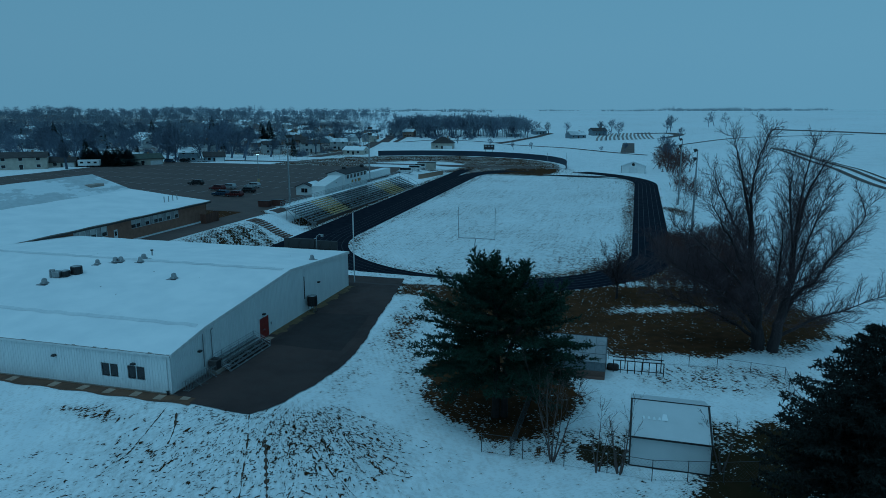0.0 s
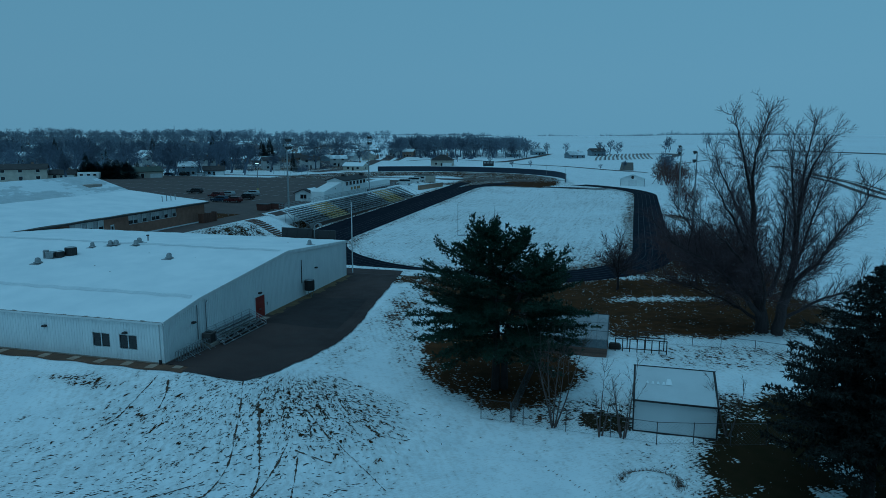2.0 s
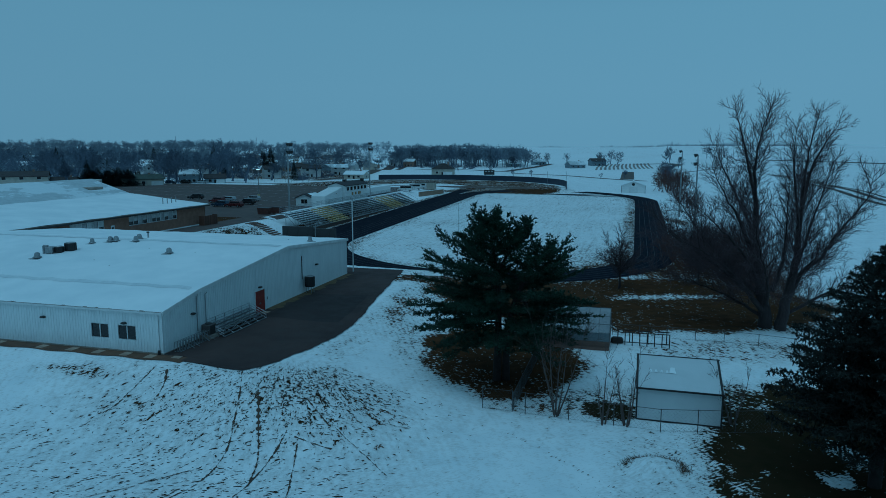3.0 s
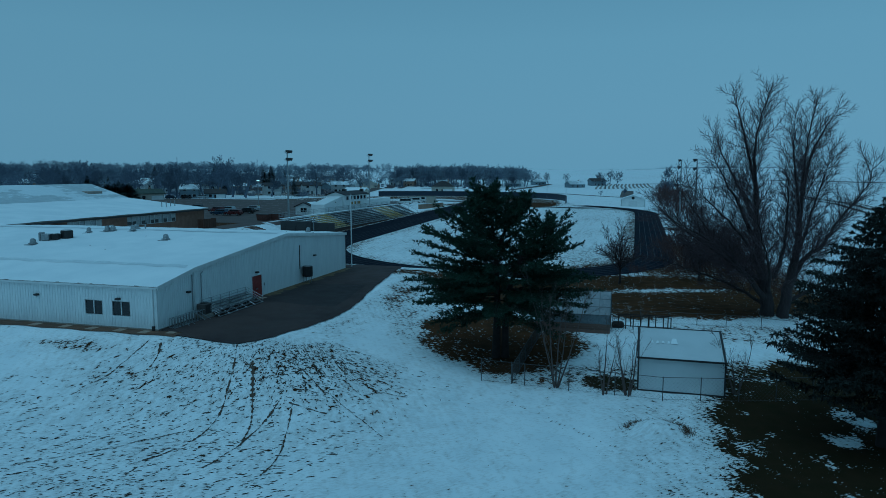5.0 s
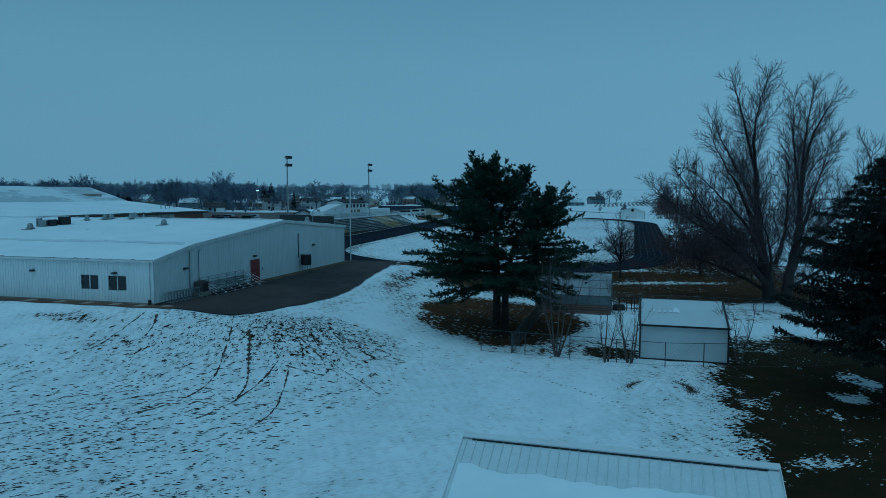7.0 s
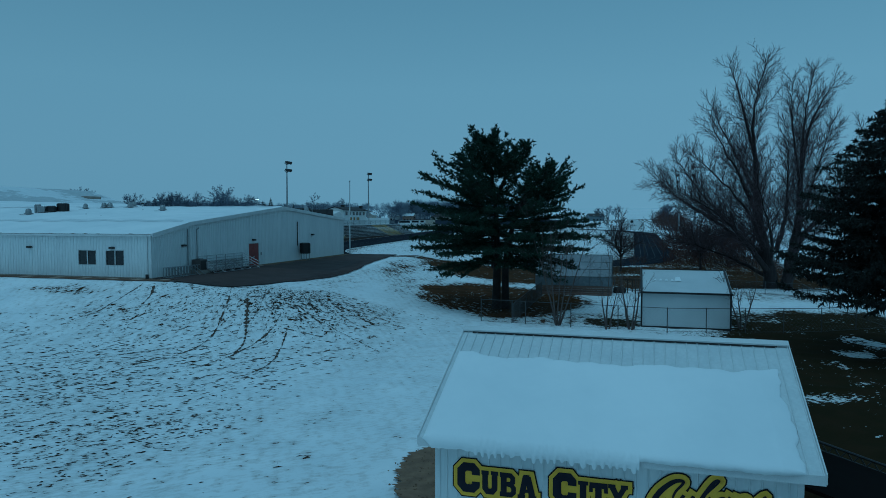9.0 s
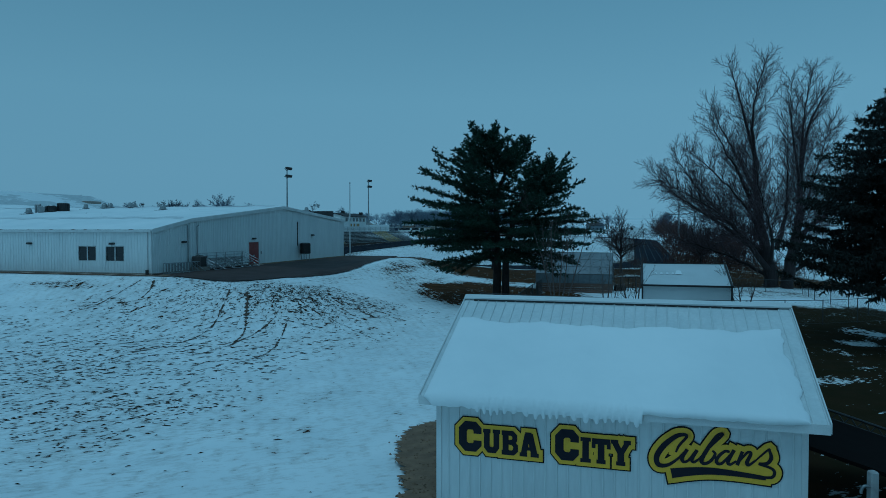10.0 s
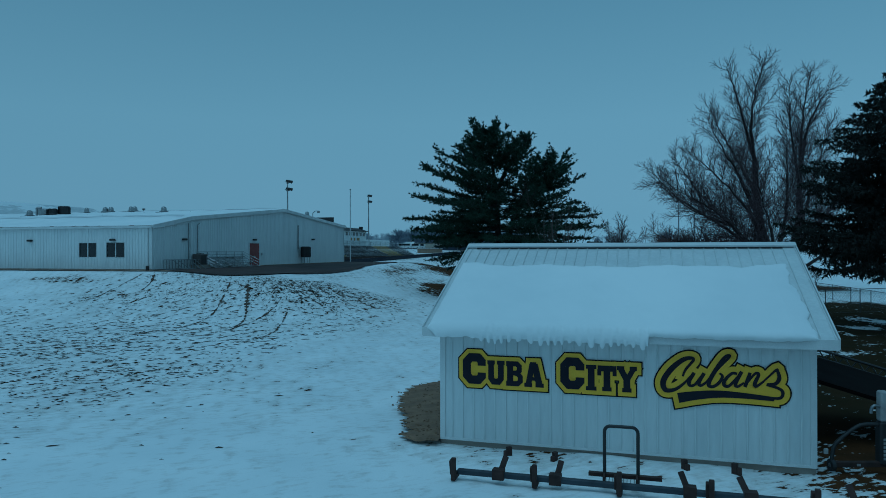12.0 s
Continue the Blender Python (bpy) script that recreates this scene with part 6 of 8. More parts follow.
def spruce_tree(m, height, seed, label):
    """One straight trunk, whorls of long boughs that sag and turn up at the tips, with hanging twigs."""
    rng = random.Random(seed)
    t = thing("spruce_tree", m, label, "tree")
    v, f = chain([(Vector((0, 0, height * k / 8 - 0.3)), Vector((0, 0, height * (k + 1) / 8 - 0.3)), 0.40 * (1.03 - k / 8), 0.40 * (0.91 - k / 8)) for k in range(8)], 10)
    part_data("trunk", v, f, PINEBARK, t, smooth_shade=True)
    wood, vs, fs = [], [], []
    z, row = 4.6, 0
    while z < height - 0.3:
        g = z / height
        reach = float(np.interp(g, [0.1, 0.25, 0.40, 0.56, 0.72, 0.86, 0.95, 1.0], [4.2, 5.9, 6.7, 5.6, 4.2, 2.5, 1.1, 0.3]))
        count = 11 if g < 0.7 else 9
        for b in range(count):
            az = math.tau * (b + rng.uniform(-0.3, 0.3)) / count + row * 1.3
            out, side = Vector((math.cos(az), math.sin(az), 0)), Vector((-math.sin(az), math.cos(az), 0))
            length = max(0.4, reach * rng.choice((1.05, 0.95, 0.85, 0.7, 0.5)))
            sag, p = rng.uniform(0.12, 0.26) * length * (1.2 - g), Vector((0, 0, z + rng.uniform(-0.2, 0.2)))
            n, prev = max(4, int(length / 0.36)), p
            for i in range(1, n + 1):
                h = i / n
                q = p + out * (length * h) + side * (0.06 * length * math.sin(3 * h + b)) + Vector((0, 0, -sag * math.sin(min(1.0, h * 1.1) * 2.3) + 0.35 * sag * h ** 3 + rng.uniform(-0.03, 0.03)))
                wood.append((prev, q, 0.008 * length * (1.1 - h) + 0.012, 0.008 * length * (1.0 - h) + 0.012))
                d = (q - prev).normalized()
                prev = q
                if h < 0.14:
                    continue
                for sgn in (-1, 1):
                    sd = (d * rng.uniform(0.6, 1.0) + side * sgn * rng.uniform(0.5, 0.95) + Vector((0, 0, rng.uniform(-0.45, 0.15)))).normalized()
                    sl = (0.25 + 0.15 * length * math.sin(math.pi * min(1.0, 0.15 + 0.78 * h))) * rng.uniform(0.6, 1.15)
                    wood.append((q, q + sd * sl, 0.012, 0.006))
                    c = max(2, int(sl / 0.20))
                    for j in range(1, c + 1):
                        w = q.lerp(q + sd * sl, j / c)
                        needles(rng, vs, fs, w, sd + Vector((0, 0, 0.15)), 0.28, 5, 0.055, 0.5)
                        if rng.random() < 0.55:                     # hanging twig
                            drop = Vector((rng.gauss(0, 0.05), rng.gauss(0, 0.05), -rng.uniform(0.15, 0.42)))
                            needles(rng, vs, fs, w, drop.normalized(), -drop.z * 1.2, 3, 0.055, 0.25)
                needles(rng, vs, fs, q, d, 0.26, 3, 0.034)
            needles(rng, vs, fs, prev, (d + Vector((0, 0, 0.2))).normalized(), 0.34, 6, 0.034, 0.3)
        z += 0.50 * (1.05 - 0.35 * g)
        row += 1
    needles(rng, vs, fs, Vector((0, 0, height - 0.6)), Vector((0, 0, 1)), 0.8, 14, 0.03, 0.25)
    v, f = tubes(wood, 3)
    part_data("branchwork", v, f, PINEBARK, t)["kind"] = "stuff"
    part_data("crown", vs, fs, SPRUCE, t)["kind"] = "stuff"
    return t


def pine_tree(m, seed, label):
    """Twin trunks, three ragged tops and separate upswept boughs, each a flat fan of needle brushes."""
    rng = random.Random(seed)
    t = thing("pine_tree", m, label, "tree")
    wood, vs, fs = [], [], []
    leaders = [curve([Vector(p) for p in g], 6) for g in (
        [(-0.42, 0, -0.3), (-0.34, 0.1, 5), (-0.55, 0.2, 9.8), (-1.30, 0.2, 14.4)],
        [(0.42, 0.1, -0.3), (0.50, 0.0, 5), (1.7, -0.2, 9), (3.9, -0.3, 12.4)],
        [(-0.55, 0.2, 9.4), (0.4, 0.5, 11.5), (1.4, 0.5, 12.7), (2.2, 0.4, 14.2)])]
    for line, r in zip(leaders, (0.40, 0.36, 0.17)):
        n = len(line) - 1
        v, f = chain([(line[k], line[k + 1], r * (1 - 0.92 * k / n) + 0.02, r * (1 - 0.92 * (k + 1) / n) + 0.02) for k in range(n)], 9)
        part_data("trunk", v, f, PINEBARK, t, smooth_shade=True)

    def on(which, z):
        line = leaders[which]
        zs = [p.z for p in line]
        return Vector((float(np.interp(z, zs, [p.x for p in line])), float(np.interp(z, zs, [p.y for p in line])), z))

    def bough(p, az, reach, rise, full=1.0):
        n = max(4, int(reach / 0.38))
        out = Vector((math.cos(az), math.sin(az), 0))
        side = Vector((-math.sin(az), math.cos(az), 0))
        bend = rng.uniform(-0.14, 0.14) * reach
        prev, d = p, out
        for i in range(1, n + 1):
            g = i / n
            q = p + out * (reach * g) + side * (bend * g * g) + Vector((0, 0, rise * (0.35 * g + 0.65 * g ** 2.2) + rng.uniform(-0.05, 0.05)))
            wood.append((prev, q, 0.011 * reach * (1.1 - g) + 0.012, 0.011 * reach * (1.02 - g) + 0.012))
            d = (q - prev).normalized()
            prev = q
            if g < 0.16:
                continue
            for s in (-1, 1):
                if rng.random() > 0.95 * full:
                    continue
                sd = (d * rng.uniform(0.75, 1.2) + side * s * rng.uniform(0.5, 0.95) + Vector((0, 0, rng.uniform(-0.06, 0.14)))).normalized()
                sl = (0.28 + 0.17 * reach * math.sin(math.pi * min(1.0, 0.10 + 0.80 * g)) ** 0.8) * rng.uniform(0.55, 1.1)
                e = q + sd * sl
                wood.append((q, e, 0.014, 0.007))
                c = max(2, int(sl / 0.24))
                for h in range(1, c + 1):
                    w = q.lerp(e, h / c)
                    needles(rng, vs, fs, w, sd + Vector((0, 0, 0.12)), 0.32, 9, 0.046, 0.34)
                    if rng.random() < 0.7:
                        twig = (sd + jitter(rng, 0.4) + Vector((0, 0, 0.12))).normalized() * rng.uniform(0.18, 0.36)
                        needles(rng, vs, fs, w + twig, twig.normalized() + Vector((0, 0, 0.12)), 0.30, 8, 0.046, 0.34)
            needles(rng, vs, fs, q, d + Vector((0, 0, 0.25)), 0.28, 7, 0.046)
        needles(rng, vs, fs, prev, d + Vector((0, 0, 0.3)), 0.36, 10, 0.045, 0.3)

    # bough length by height, towards -x and towards +x
    zs = (4.3, 5.2, 6.4, 7.8, 9.2, 10.6, 12.0, 13.2, 14.4)
    low = (5.6, 7.2, 7.6, 7.2, 6.8, 5.9, 4.6, 2.6, 0.9)
    high = (6.2, 7.2, 7.2, 6.0, 4.8, 3.2, 1.8, 1.3, 0.8)
    for k in range(12):
        z = 4.4 + 0.92 * k
        count = 15 if k < 9 else 8
        for b in range(count):
            az = math.tau * (b + rng.uniform(-0.25, 0.25)) / count + k * 2.4
            east = math.cos(az) > rng.uniform(-0.5, 0.5)
            w = rng.choice((0, 1, 1)) if east and z < 11 else 0 if z > 11 or not east else 1
            zz = min(z + rng.uniform(-0.42, 0.42), leaders[w][-1].z - 0.2)
            f = 0.5 + 0.5 * math.cos(az)
            reach = (float(np.interp(zz, zs, low)) * (1 - f) + float(np.interp(zz, zs, high)) * f) * rng.choice((1.0, 1.0, 0.93, 0.8, 0.62, 0.5))
            rise = float(np.interp(zz, (4.2, 5.5, 7, 9, 11, 12.5, 14), (-0.7, 0.0, 0.6, 1.3, 2.0, 1.9, 1.2))) * rng.uniform(0.6, 1.3) + rng.uniform(-0.6, 0.3)
            bough(on(w, zz), az, max(0.7, reach), rise)
    for w, zt, wide, n in ((0, 14.4, 0.30, 10), (1, 12.2, 0.34, 11), (2, 14.2, 0.09, 10)):                 # ragged tops
        for j in range(n):
            z = zt - 0.15 - 0.30 * j
            for _ in range(3 if w < 2 else 2):
                bough(on(w, z), rng.uniform(0, math.tau), 0.5 + wide * j, 0.5 + 0.10 * j, 0.92)
    v, f = tubes(wood, 3)
    part_data("branchwork", v, f, PINEBARK, t)["kind"] = "stuff"
    part_data("crown", vs, fs, NEEDLE, t)["kind"] = "stuff"
    return t


pine_tree(at_ground(5.34, 60.2), 3, "dark green white pine with layered upswept boughs")
spruce_tree(at_ground(27.4, 41.0), 15.7, 4, "very dark spruce with drooping boughs over grass")

# ---- garden ----
cage = thing("garden_shed", frame_at(15.22, 51.66, 0.1, -15.8), "white sheet-metal garden shed with black edge trims", "shed")
CW, CD = 6.25, 8.5
CPANEL = plain("white_sheet_metal", (0.66, 0.68, 0.69), (0.58, 0.60, 0.61), rough=0.45, scale=0.5, bumpy=0.06)
part("front_wall", boxes((0, CW, 0, 0.08, 0.0, 2.66)), CPANEL, cage)
part("back_wall", boxes((0, CW, CD - 0.08, CD, 0.0, 2.66)), CPANEL, cage)
for x in (0.0, CW - 0.08):
    part("gable_wall", prism_yz([(0.08, 0.0), (0.08, 2.66), (CD / 2, 3.95), (CD - 0.08, 2.66), (CD - 0.08, 0.0)], x, x + 0.08), CPANEL, cage)
part("roof", prism_yz([(-0.15, 2.62), (CD / 2, 4.0), (CD + 0.15, 2.62), (CD + 0.15, 2.68), (CD / 2, 4.06), (-0.15, 2.68)], -0.1, CW + 0.1), CPANEL, cage)
for k in range(5):
    x0, w = 1.0 + 0.42 * k, 0.2 + 0.25 * (k == 4)
    v_, f_ = sheet(lin(0, 1, 5), lin(0, 1, 5), lambda u, t: (x0 + w * (u - 0.5) * (1.2 - 0.5 * t), CD / 2 * (0.45 + (0.08 + 0.10 * (k == 4)) * t), 2.68 + (4.06 - 2.68) * (0.45 + (0.08 + 0.10 * (k == 4)) * t) + 0.06 + 0.02 * math.sin(math.pi * u)))
    part_data("snow_patch", v_, f_, SNOW, cage, "", True)
part("edge_trim", boxes((-0.13, CW + 0.13, -0.22, -0.152, 2.58, 2.72)), BLACK, cage)
part("edge_trim", boxes((-0.13, CW + 0.13, CD / 2 - 0.06, CD / 2 + 0.06, 4.062, 4.10)), BLACK, cage)
part("edge_trim", boxes((-0.04, CW + 0.04, -0.05, -0.003, -0.15, 0.12)), BLACK, cage)
for x in (-0.06, CW - 0.06):
    part("edge_trim", boxes((x, x + 0.12, -0.06, -0.002, 0.12, 2.6)), BLACK, cage)
    part("edge_trim", prism_yz([(-0.16, 2.69), (CD / 2, 4.07), (CD / 2, 4.12), (-0.16, 2.74)], x - 0.04, x + 0.12), BLACK, cage)
for k in range(22):
    part("rib", boxes((0.2 + k * 0.27, 0.225 + k * 0.27, -0.012, 0.0, 0.13, 2.58)), CPANEL, cage)

DULL = plain("dull_grey_aluminium", (0.13, 0.14, 0.15), rough=0.6)
GLASSY = plain("cloudy_glazing", (0.20, 0.22, 0.24), (0.11, 0.125, 0.14), rough=0.25, scale=0.6, bumpy=0.03)
gh = thing("greenhouse", frame_at(17.13, 68.7, 0.4, -15.5) @ pose(-7.6, 0, 0), "small greenhouse with cloudy glazing on a plank base", "greenhouse")
PLANK = plain("weathered_planks", (0.16, 0.105, 0.08), (0.11, 0.08, 0.065), rough=0.9, vary=0.2, stretch=(0.6, 6, 6))
for k in range(5):
    part("plank", boxes((0, 7.6, 0, 0.06, 0.0 + 0.21 * k, 0.2 + 0.21 * k), bevel=0.008), PLANK, gh)
    part("plank", boxes((7.54, 7.6, 0.065, 5.0, 0.0 + 0.21 * k, 0.2 + 0.21 * k), bevel=0.008), PLANK, gh)
for k in range(7):
    x0, x1 = 7.6 * k / 7, 7.6 * (k + 1) / 7
    part("pane", boxes((x0 + 0.03, x1 - 0.03, 0.02, 0.04, 1.08, 1.95)), GLASSY, gh)
    part_data("pane", [(x0 + 0.03, 0.0, 2.0), (x1 - 0.03, 0.0, 2.0), (x1 - 0.03, 2.5, 4.05), (x0 + 0.03, 2.5, 4.05), (x0 + 0.03, 0.02, 1.97), (x1 - 0.03, 0.02, 1.97), (x1 - 0.03, 2.52, 4.02), (x0 + 0.03, 2.52, 4.02)], [(0, 1, 2, 3), (7, 6, 5, 4), (0, 4, 5, 1), (2, 6, 7, 3)], GLASSY, gh)
    part_data("pane", [(x0 + 0.03, 5.0, 2.0), (x1 - 0.03, 5.0, 2.0), (x1 - 0.03, 2.5, 4.05), (x0 + 0.03, 2.5, 4.05)], [(3, 2, 1, 0)], GLASSY, gh)
for k in range(8):
    x = 7.6 * k / 7
    part("glazing_bar", rods([((x, 0, 1.05), (x, 0, 2.0)), ((x, 0, 2.0), (x, 2.5, 4.06)), ((x, 2.5, 4.06), (x, 5.0, 2.0)), ((x, 5.0, 2.0), (x, 5.0, 1.05))], 0.03), DULL, gh)
for y, z in ((0, 2.0), (2.5, 4.08), (0, 1.07), (5.0, 2.0), (0.83, 2.69), (1.67, 3.37)):
    part("rail", rods([((0, y, z), (7.6, y, z))], 0.03), BLACK if z > 4 else DULL, gh)
part("end_glazing", prism_yz([(0.08, 1.06), (0.08, 1.95), (2.5, 3.95), (4.95, 1.95), (4.95, 1.06)], 7.52, 7.56), GLASSY, gh)
part("end_glazing", prism_yz([(0.08, 0.0), (0.08, 1.95), (2.5, 3.95), (4.95, 1.95), (4.95, 0.0)], 0.04, 0.08), GLASSY, gh)
beds = thing("plant_frame", at_ground(18.6, 71.0, -14, 0.0), "dark timber plant frame beside the greenhouse", "plant frame")
DARKWOOD = plain("dark_stained_timber", (0.022, 0.018, 0.016), (0.035, 0.028, 0.024), rough=0.85)
for k in range(8):
    part("post", boxes((0.75 * k - 0.05, 0.75 * k + 0.05, -0.05, 0.05, -0.1, 1.45)), DARKWOOD, beds)
for z in (1.40, 0.35):
    part("rail", boxes((-0.05, 5.3, -0.08, -0.052, z, z + 0.09)), DARKWOOD, beds)
part("rail", boxes((-0.05, 5.3, 1.2, 1.26, 1.3, 1.4)), DARKWOOD, beds)
for k in range(3):
    part("post", boxes((1.2 + 1.9 * k, 1.3 + 1.9 * k, 1.2, 1.3, -0.1, 1.4)), DARKWOOD, beds)
part("crate", boxes((-0.7, 0.6, 0.4, 1.4, -0.1, 0.6), bevel=0.2), DARKWOOD, beds)


def wire_fence(pts, label, h=1.25, wires=0.0, step=3.0):
    """Chain-link fence along the points; wires: spacing of the diagonal wires, 0 for rails alone."""
    t = thing("wire_fence", pose(0, 0, 0), label, "wire fence", "garden fences")
    for (x0, y0), (x1, y1) in zip(pts, pts[1:]):
        a, b = Vector((x0, y0, ground_z(x0, y0))), Vector((x1, y1, ground_z(x1, y1)))
        n = max(1, round((b - a).length / step))
        for k in range(n):
            p, q = a.lerp(b, k / n), a.lerp(b, (k + 1) / n)
            p.z, q.z = ground_z(p.x, p.y), ground_z(q.x, q.y)
            part("post", rods([(p - Vector((0, 0, 0.2)), p + Vector((0, 0, h + 0.05)))], 0.035), WIRE, t)
            part("top_rail", rods([(p + Vector((0, 0, h)), q + Vector((0, 0, h)))], 0.022, 5), WIRE, t)
            part("tension_wire", rods([(p + Vector((0, 0, 0.08)), q + Vector((0, 0, 0.08)))], 0.008, 4), WIRE, t)
            if wires:
                segs, L = [], (q - p).length
                u = (q - p) / L
                s = -h
                while s < L:
                    for sg in (1, -1):
                        lo, hi = (s, s + h) if sg > 0 else (s + h, s)
                        c0, c1 = min(max(lo, 0), L), min(max(hi, 0), L)
                        if abs(c1 - c0) > 0.02:
                            z0, z1 = h * abs(c0 - lo) / h, h * abs(c1 - lo) / h
                            segs.append((p + u * c0 + Vector((0, 0, z0)), p + u * c1 + Vector((0, 0, z1)), 0.0035, 0.0035))
                    s += wires
                v, f = tubes(segs, 3)
                part_data("wire_mesh", v, f, WIRE, t)
    part("post", rods([(b - Vector((0, 0, 0.2)), b + Vector((0, 0, h + 0.05)))], 0.035), WIRE, t)
    return t


wire_fence([(3.25, 53.6), (5.6, 53.0), (6.6, 52.6), (16.4, 49.3), (21.9, 49.0), (27.5, 49.3), (33.5, 51.0)], "galvanised chain-link fence along the snowy garden", 1.75, 0.30)
wire_fence([(5.7, 53.2), (10.1, 68.4)], "dense grey chain-link fence dividing the garden", 1.5, 0.10)
wire_fence([(19.0, 75.0), (30.3, 71.9), (36.6, 69.4)], "galvanised chain-link fence at the garden's far side", 1.3, 0.3)
wire_fence([(36.6, 69.4), (34.6, 63.5), (33.5, 51.0)], "galvanised chain-link fence at the garden's side", 1.3, 0.3)

# ---- practice sled and gear by the shed ----
RUST = plain("rusty_dark_steel", (0.040, 0.020, 0.015), (0.022, 0.014, 0.012), rough=0.8, scale=4, bumpy=0.3)
BEAM = plain("chalky_blue_steel", (0.040, 0.050, 0.066), (0.026, 0.032, 0.042), rough=0.7, scale=3)
sled = thing("blocking_sled", frame_at(0.42, 14.66, -0.10, -16.4), "long steel blocking sled with dark pad arms in snow", "blocking sled")
part("beam", boxes((0.0, 9.3, -0.06, 0.06, 0.10, 0.215), bevel=0.02), BEAM, sled)
for k, x in enumerate((-0.05, 1.65, 3.31, 5.0, 6.8, 8.5)):
    arm = part("pad_arm", boxes((x - 0.05, x + 0.05, -0.20, -0.11, 0.0, 0.48), (x - 0.06, x + 0.06, -0.16, 0.12, 0.02, 0.14), bevel=0.015), RUST, sled)
    bm = bmesh.new()
    box(bm, x - 0.10, x - 0.01, -0.05, 0.05, 0.1, 0.42, bevel=0.01, m=Matrix.Translation((x, 0, 0)) @ Matrix.Rotation(radians(14), 4, "X") @ Matrix.Translation((-x, 0, 0)))
    part("strut", bm, RUST, arm)
for x, side_lean in ((0.88, 14), (2.05, 12), (4.62, -20), (5.7, -22), (7.5, -14)):
    bm = bmesh.new()
    box(bm, x - 0.055, x + 0.055, -0.035, 0.035, 0.05, 0.56, m=Matrix.Translation((x, 0, 0.1)) @ Matrix.Rotation(radians(-32), 4, "X") @ Matrix.Rotation(radians(side_lean), 4, "Y") @ Matrix.Translation((-x, 0, -0.1)))
    box(bm, x - 0.12, x + 0.12, -0.1, 0.1, 0.07, 0.28)
    part("skid_bracket", bm, RUST, sled)
hoop, rad = [], 0.12
for k in range(9):
    a = math.pi / 2 * k / 8
    hoop.append((3.0 + rad - rad * math.cos(a), 1.10 + rad * math.sin(a)))
hoop = [(3.0, 0.1)] + hoop + [(3.0 + 3.66 - x, z) for x, z in hoop[::-1]] + [(3.66, 0.1)]
v_, f_ = tubes([(Vector((a[0], 0.42, a[1])), Vector((b[0], 0.42, b[1])), 0.035, 0.035) for a, b in zip(hoop, hoop[1:])], 8)
part_data("push_handle", v_, f_, BLACK, sled, "black bent-tube push handle", True)
part("platform_bar", boxes((2.68, 4.12, 0.36, 0.48, 0.19, 0.26)), RUST, sled)
for k in range(9):
    part("grate_bar", boxes((3.02 + 0.07 * k, 3.035 + 0.07 * k, 0.1, 0.42, 0.16, 0.18)), GALV, sled)
part("grate_frame", boxes((2.98, 3.02, 0.08, 0.42, 0.1, 0.28), (3.62, 3.66, 0.08, 0.42, 0.1, 0.28)), RUST, sled)
for x, y in ((1.67, 16.34), (2.68, 15.92), (5.44, 15.32), (6.44, 15.05)):
    bit = thing("anchor_post", at_ground(x, y, 20 * x, 0.0), "short rusty steel post stub in snow", "post")
    part("stub", boxes((-0.06, 0.06, -0.05, 0.05, -0.1, 0.22), (-0.14, -0.06, -0.05, 0.05, -0.1, 0.14), bevel=0.01), RUST, bit)

# blocking chute beside the shed
TARP = plain("dark_tarp", (0.006, 0.005, 0.005), (0.009, 0.007, 0.007), rough=0.95, scale=1.5, bumpy=0.2)
TARP.node_tree.nodes["Principled BSDF"].inputs["Specular IOR Level"].default_value = 0.06
chute_t = thing("blocking_chute", frame_at(9.0, 17.3, -0.3, -16.7), "dark sloping blocking chute with lattice edges", "blocking chute")
part_data("cover", [(0, 0.2, 1.9), (0, 3.4, 2.2), (4.6, 3.0, 0.9), (4.6, -0.2, 0.6), (0, 0.2, 1.8), (0, 3.4, 2.1), (4.6, 3.0, 0.8), (4.6, -0.2, 0.5)], [(0, 3, 2, 1), (4, 5, 6, 7), (0, 4, 7, 3), (1, 2, 6, 5), (0, 1, 5, 4), (3, 7, 6, 2)], TARP, chute_t)
for y0, z0, y1, z1 in ((3.45, 2.45, 3.05, 1.1), (3.45, 2.2, 3.05, 0.85)):
    part("chord", rods([((0, y0, z0), (4.6, y1, z1))], 0.04), BLACK, chute_t)
for k in range(14):
    f, g = k / 14, (k + 0.5) / 14
    part("lattice", rods([((4.6 * f, 3.45 - 0.4 * f, 2.2 - 1.35 * f), (4.6 * g, 3.45 - 0.4 * g, 2.45 - 1.35 * g)), ((4.6 * g, 3.45 - 0.4 * g, 2.45 - 1.35 * g), (4.6 * (k + 1) / 14, 3.45 - 0.4 * (k + 1) / 14, 2.2 - 1.35 * (k + 1) / 14))], 0.02, 5), BLACK, chute_t)
for x, y, z in ((0.1, 0.3, 1.8), (0.1, 3.3, 2.1), (4.5, 2.9, 0.8), (4.5, 0.0, 0.6)):
    part("leg", rods([((x, y, -0.1), (x, y, z))], 0.05), BLACK, chute_t)
dummy = thing("tackle_dummy", frame_at(8.5, 15.0, 0.0), "dark tackling frame with white-marked upright pad", "tackling frame")
line = curve([Vector(p) for p in ((0.0, 0, 0.0), (0.05, 0, 0.42), (0.20, 0, 0.62), (0.55, 0, 0.88), (0.80, 0, 0.94), (1.10, 0, 0.92))], 5)
v_, f_ = chain([(a, b, 0.042, 0.042) for a, b in zip(line, line[1:])], 8)
part_data("arm", v_, f_, BLACK, dummy, smooth_shade=True)
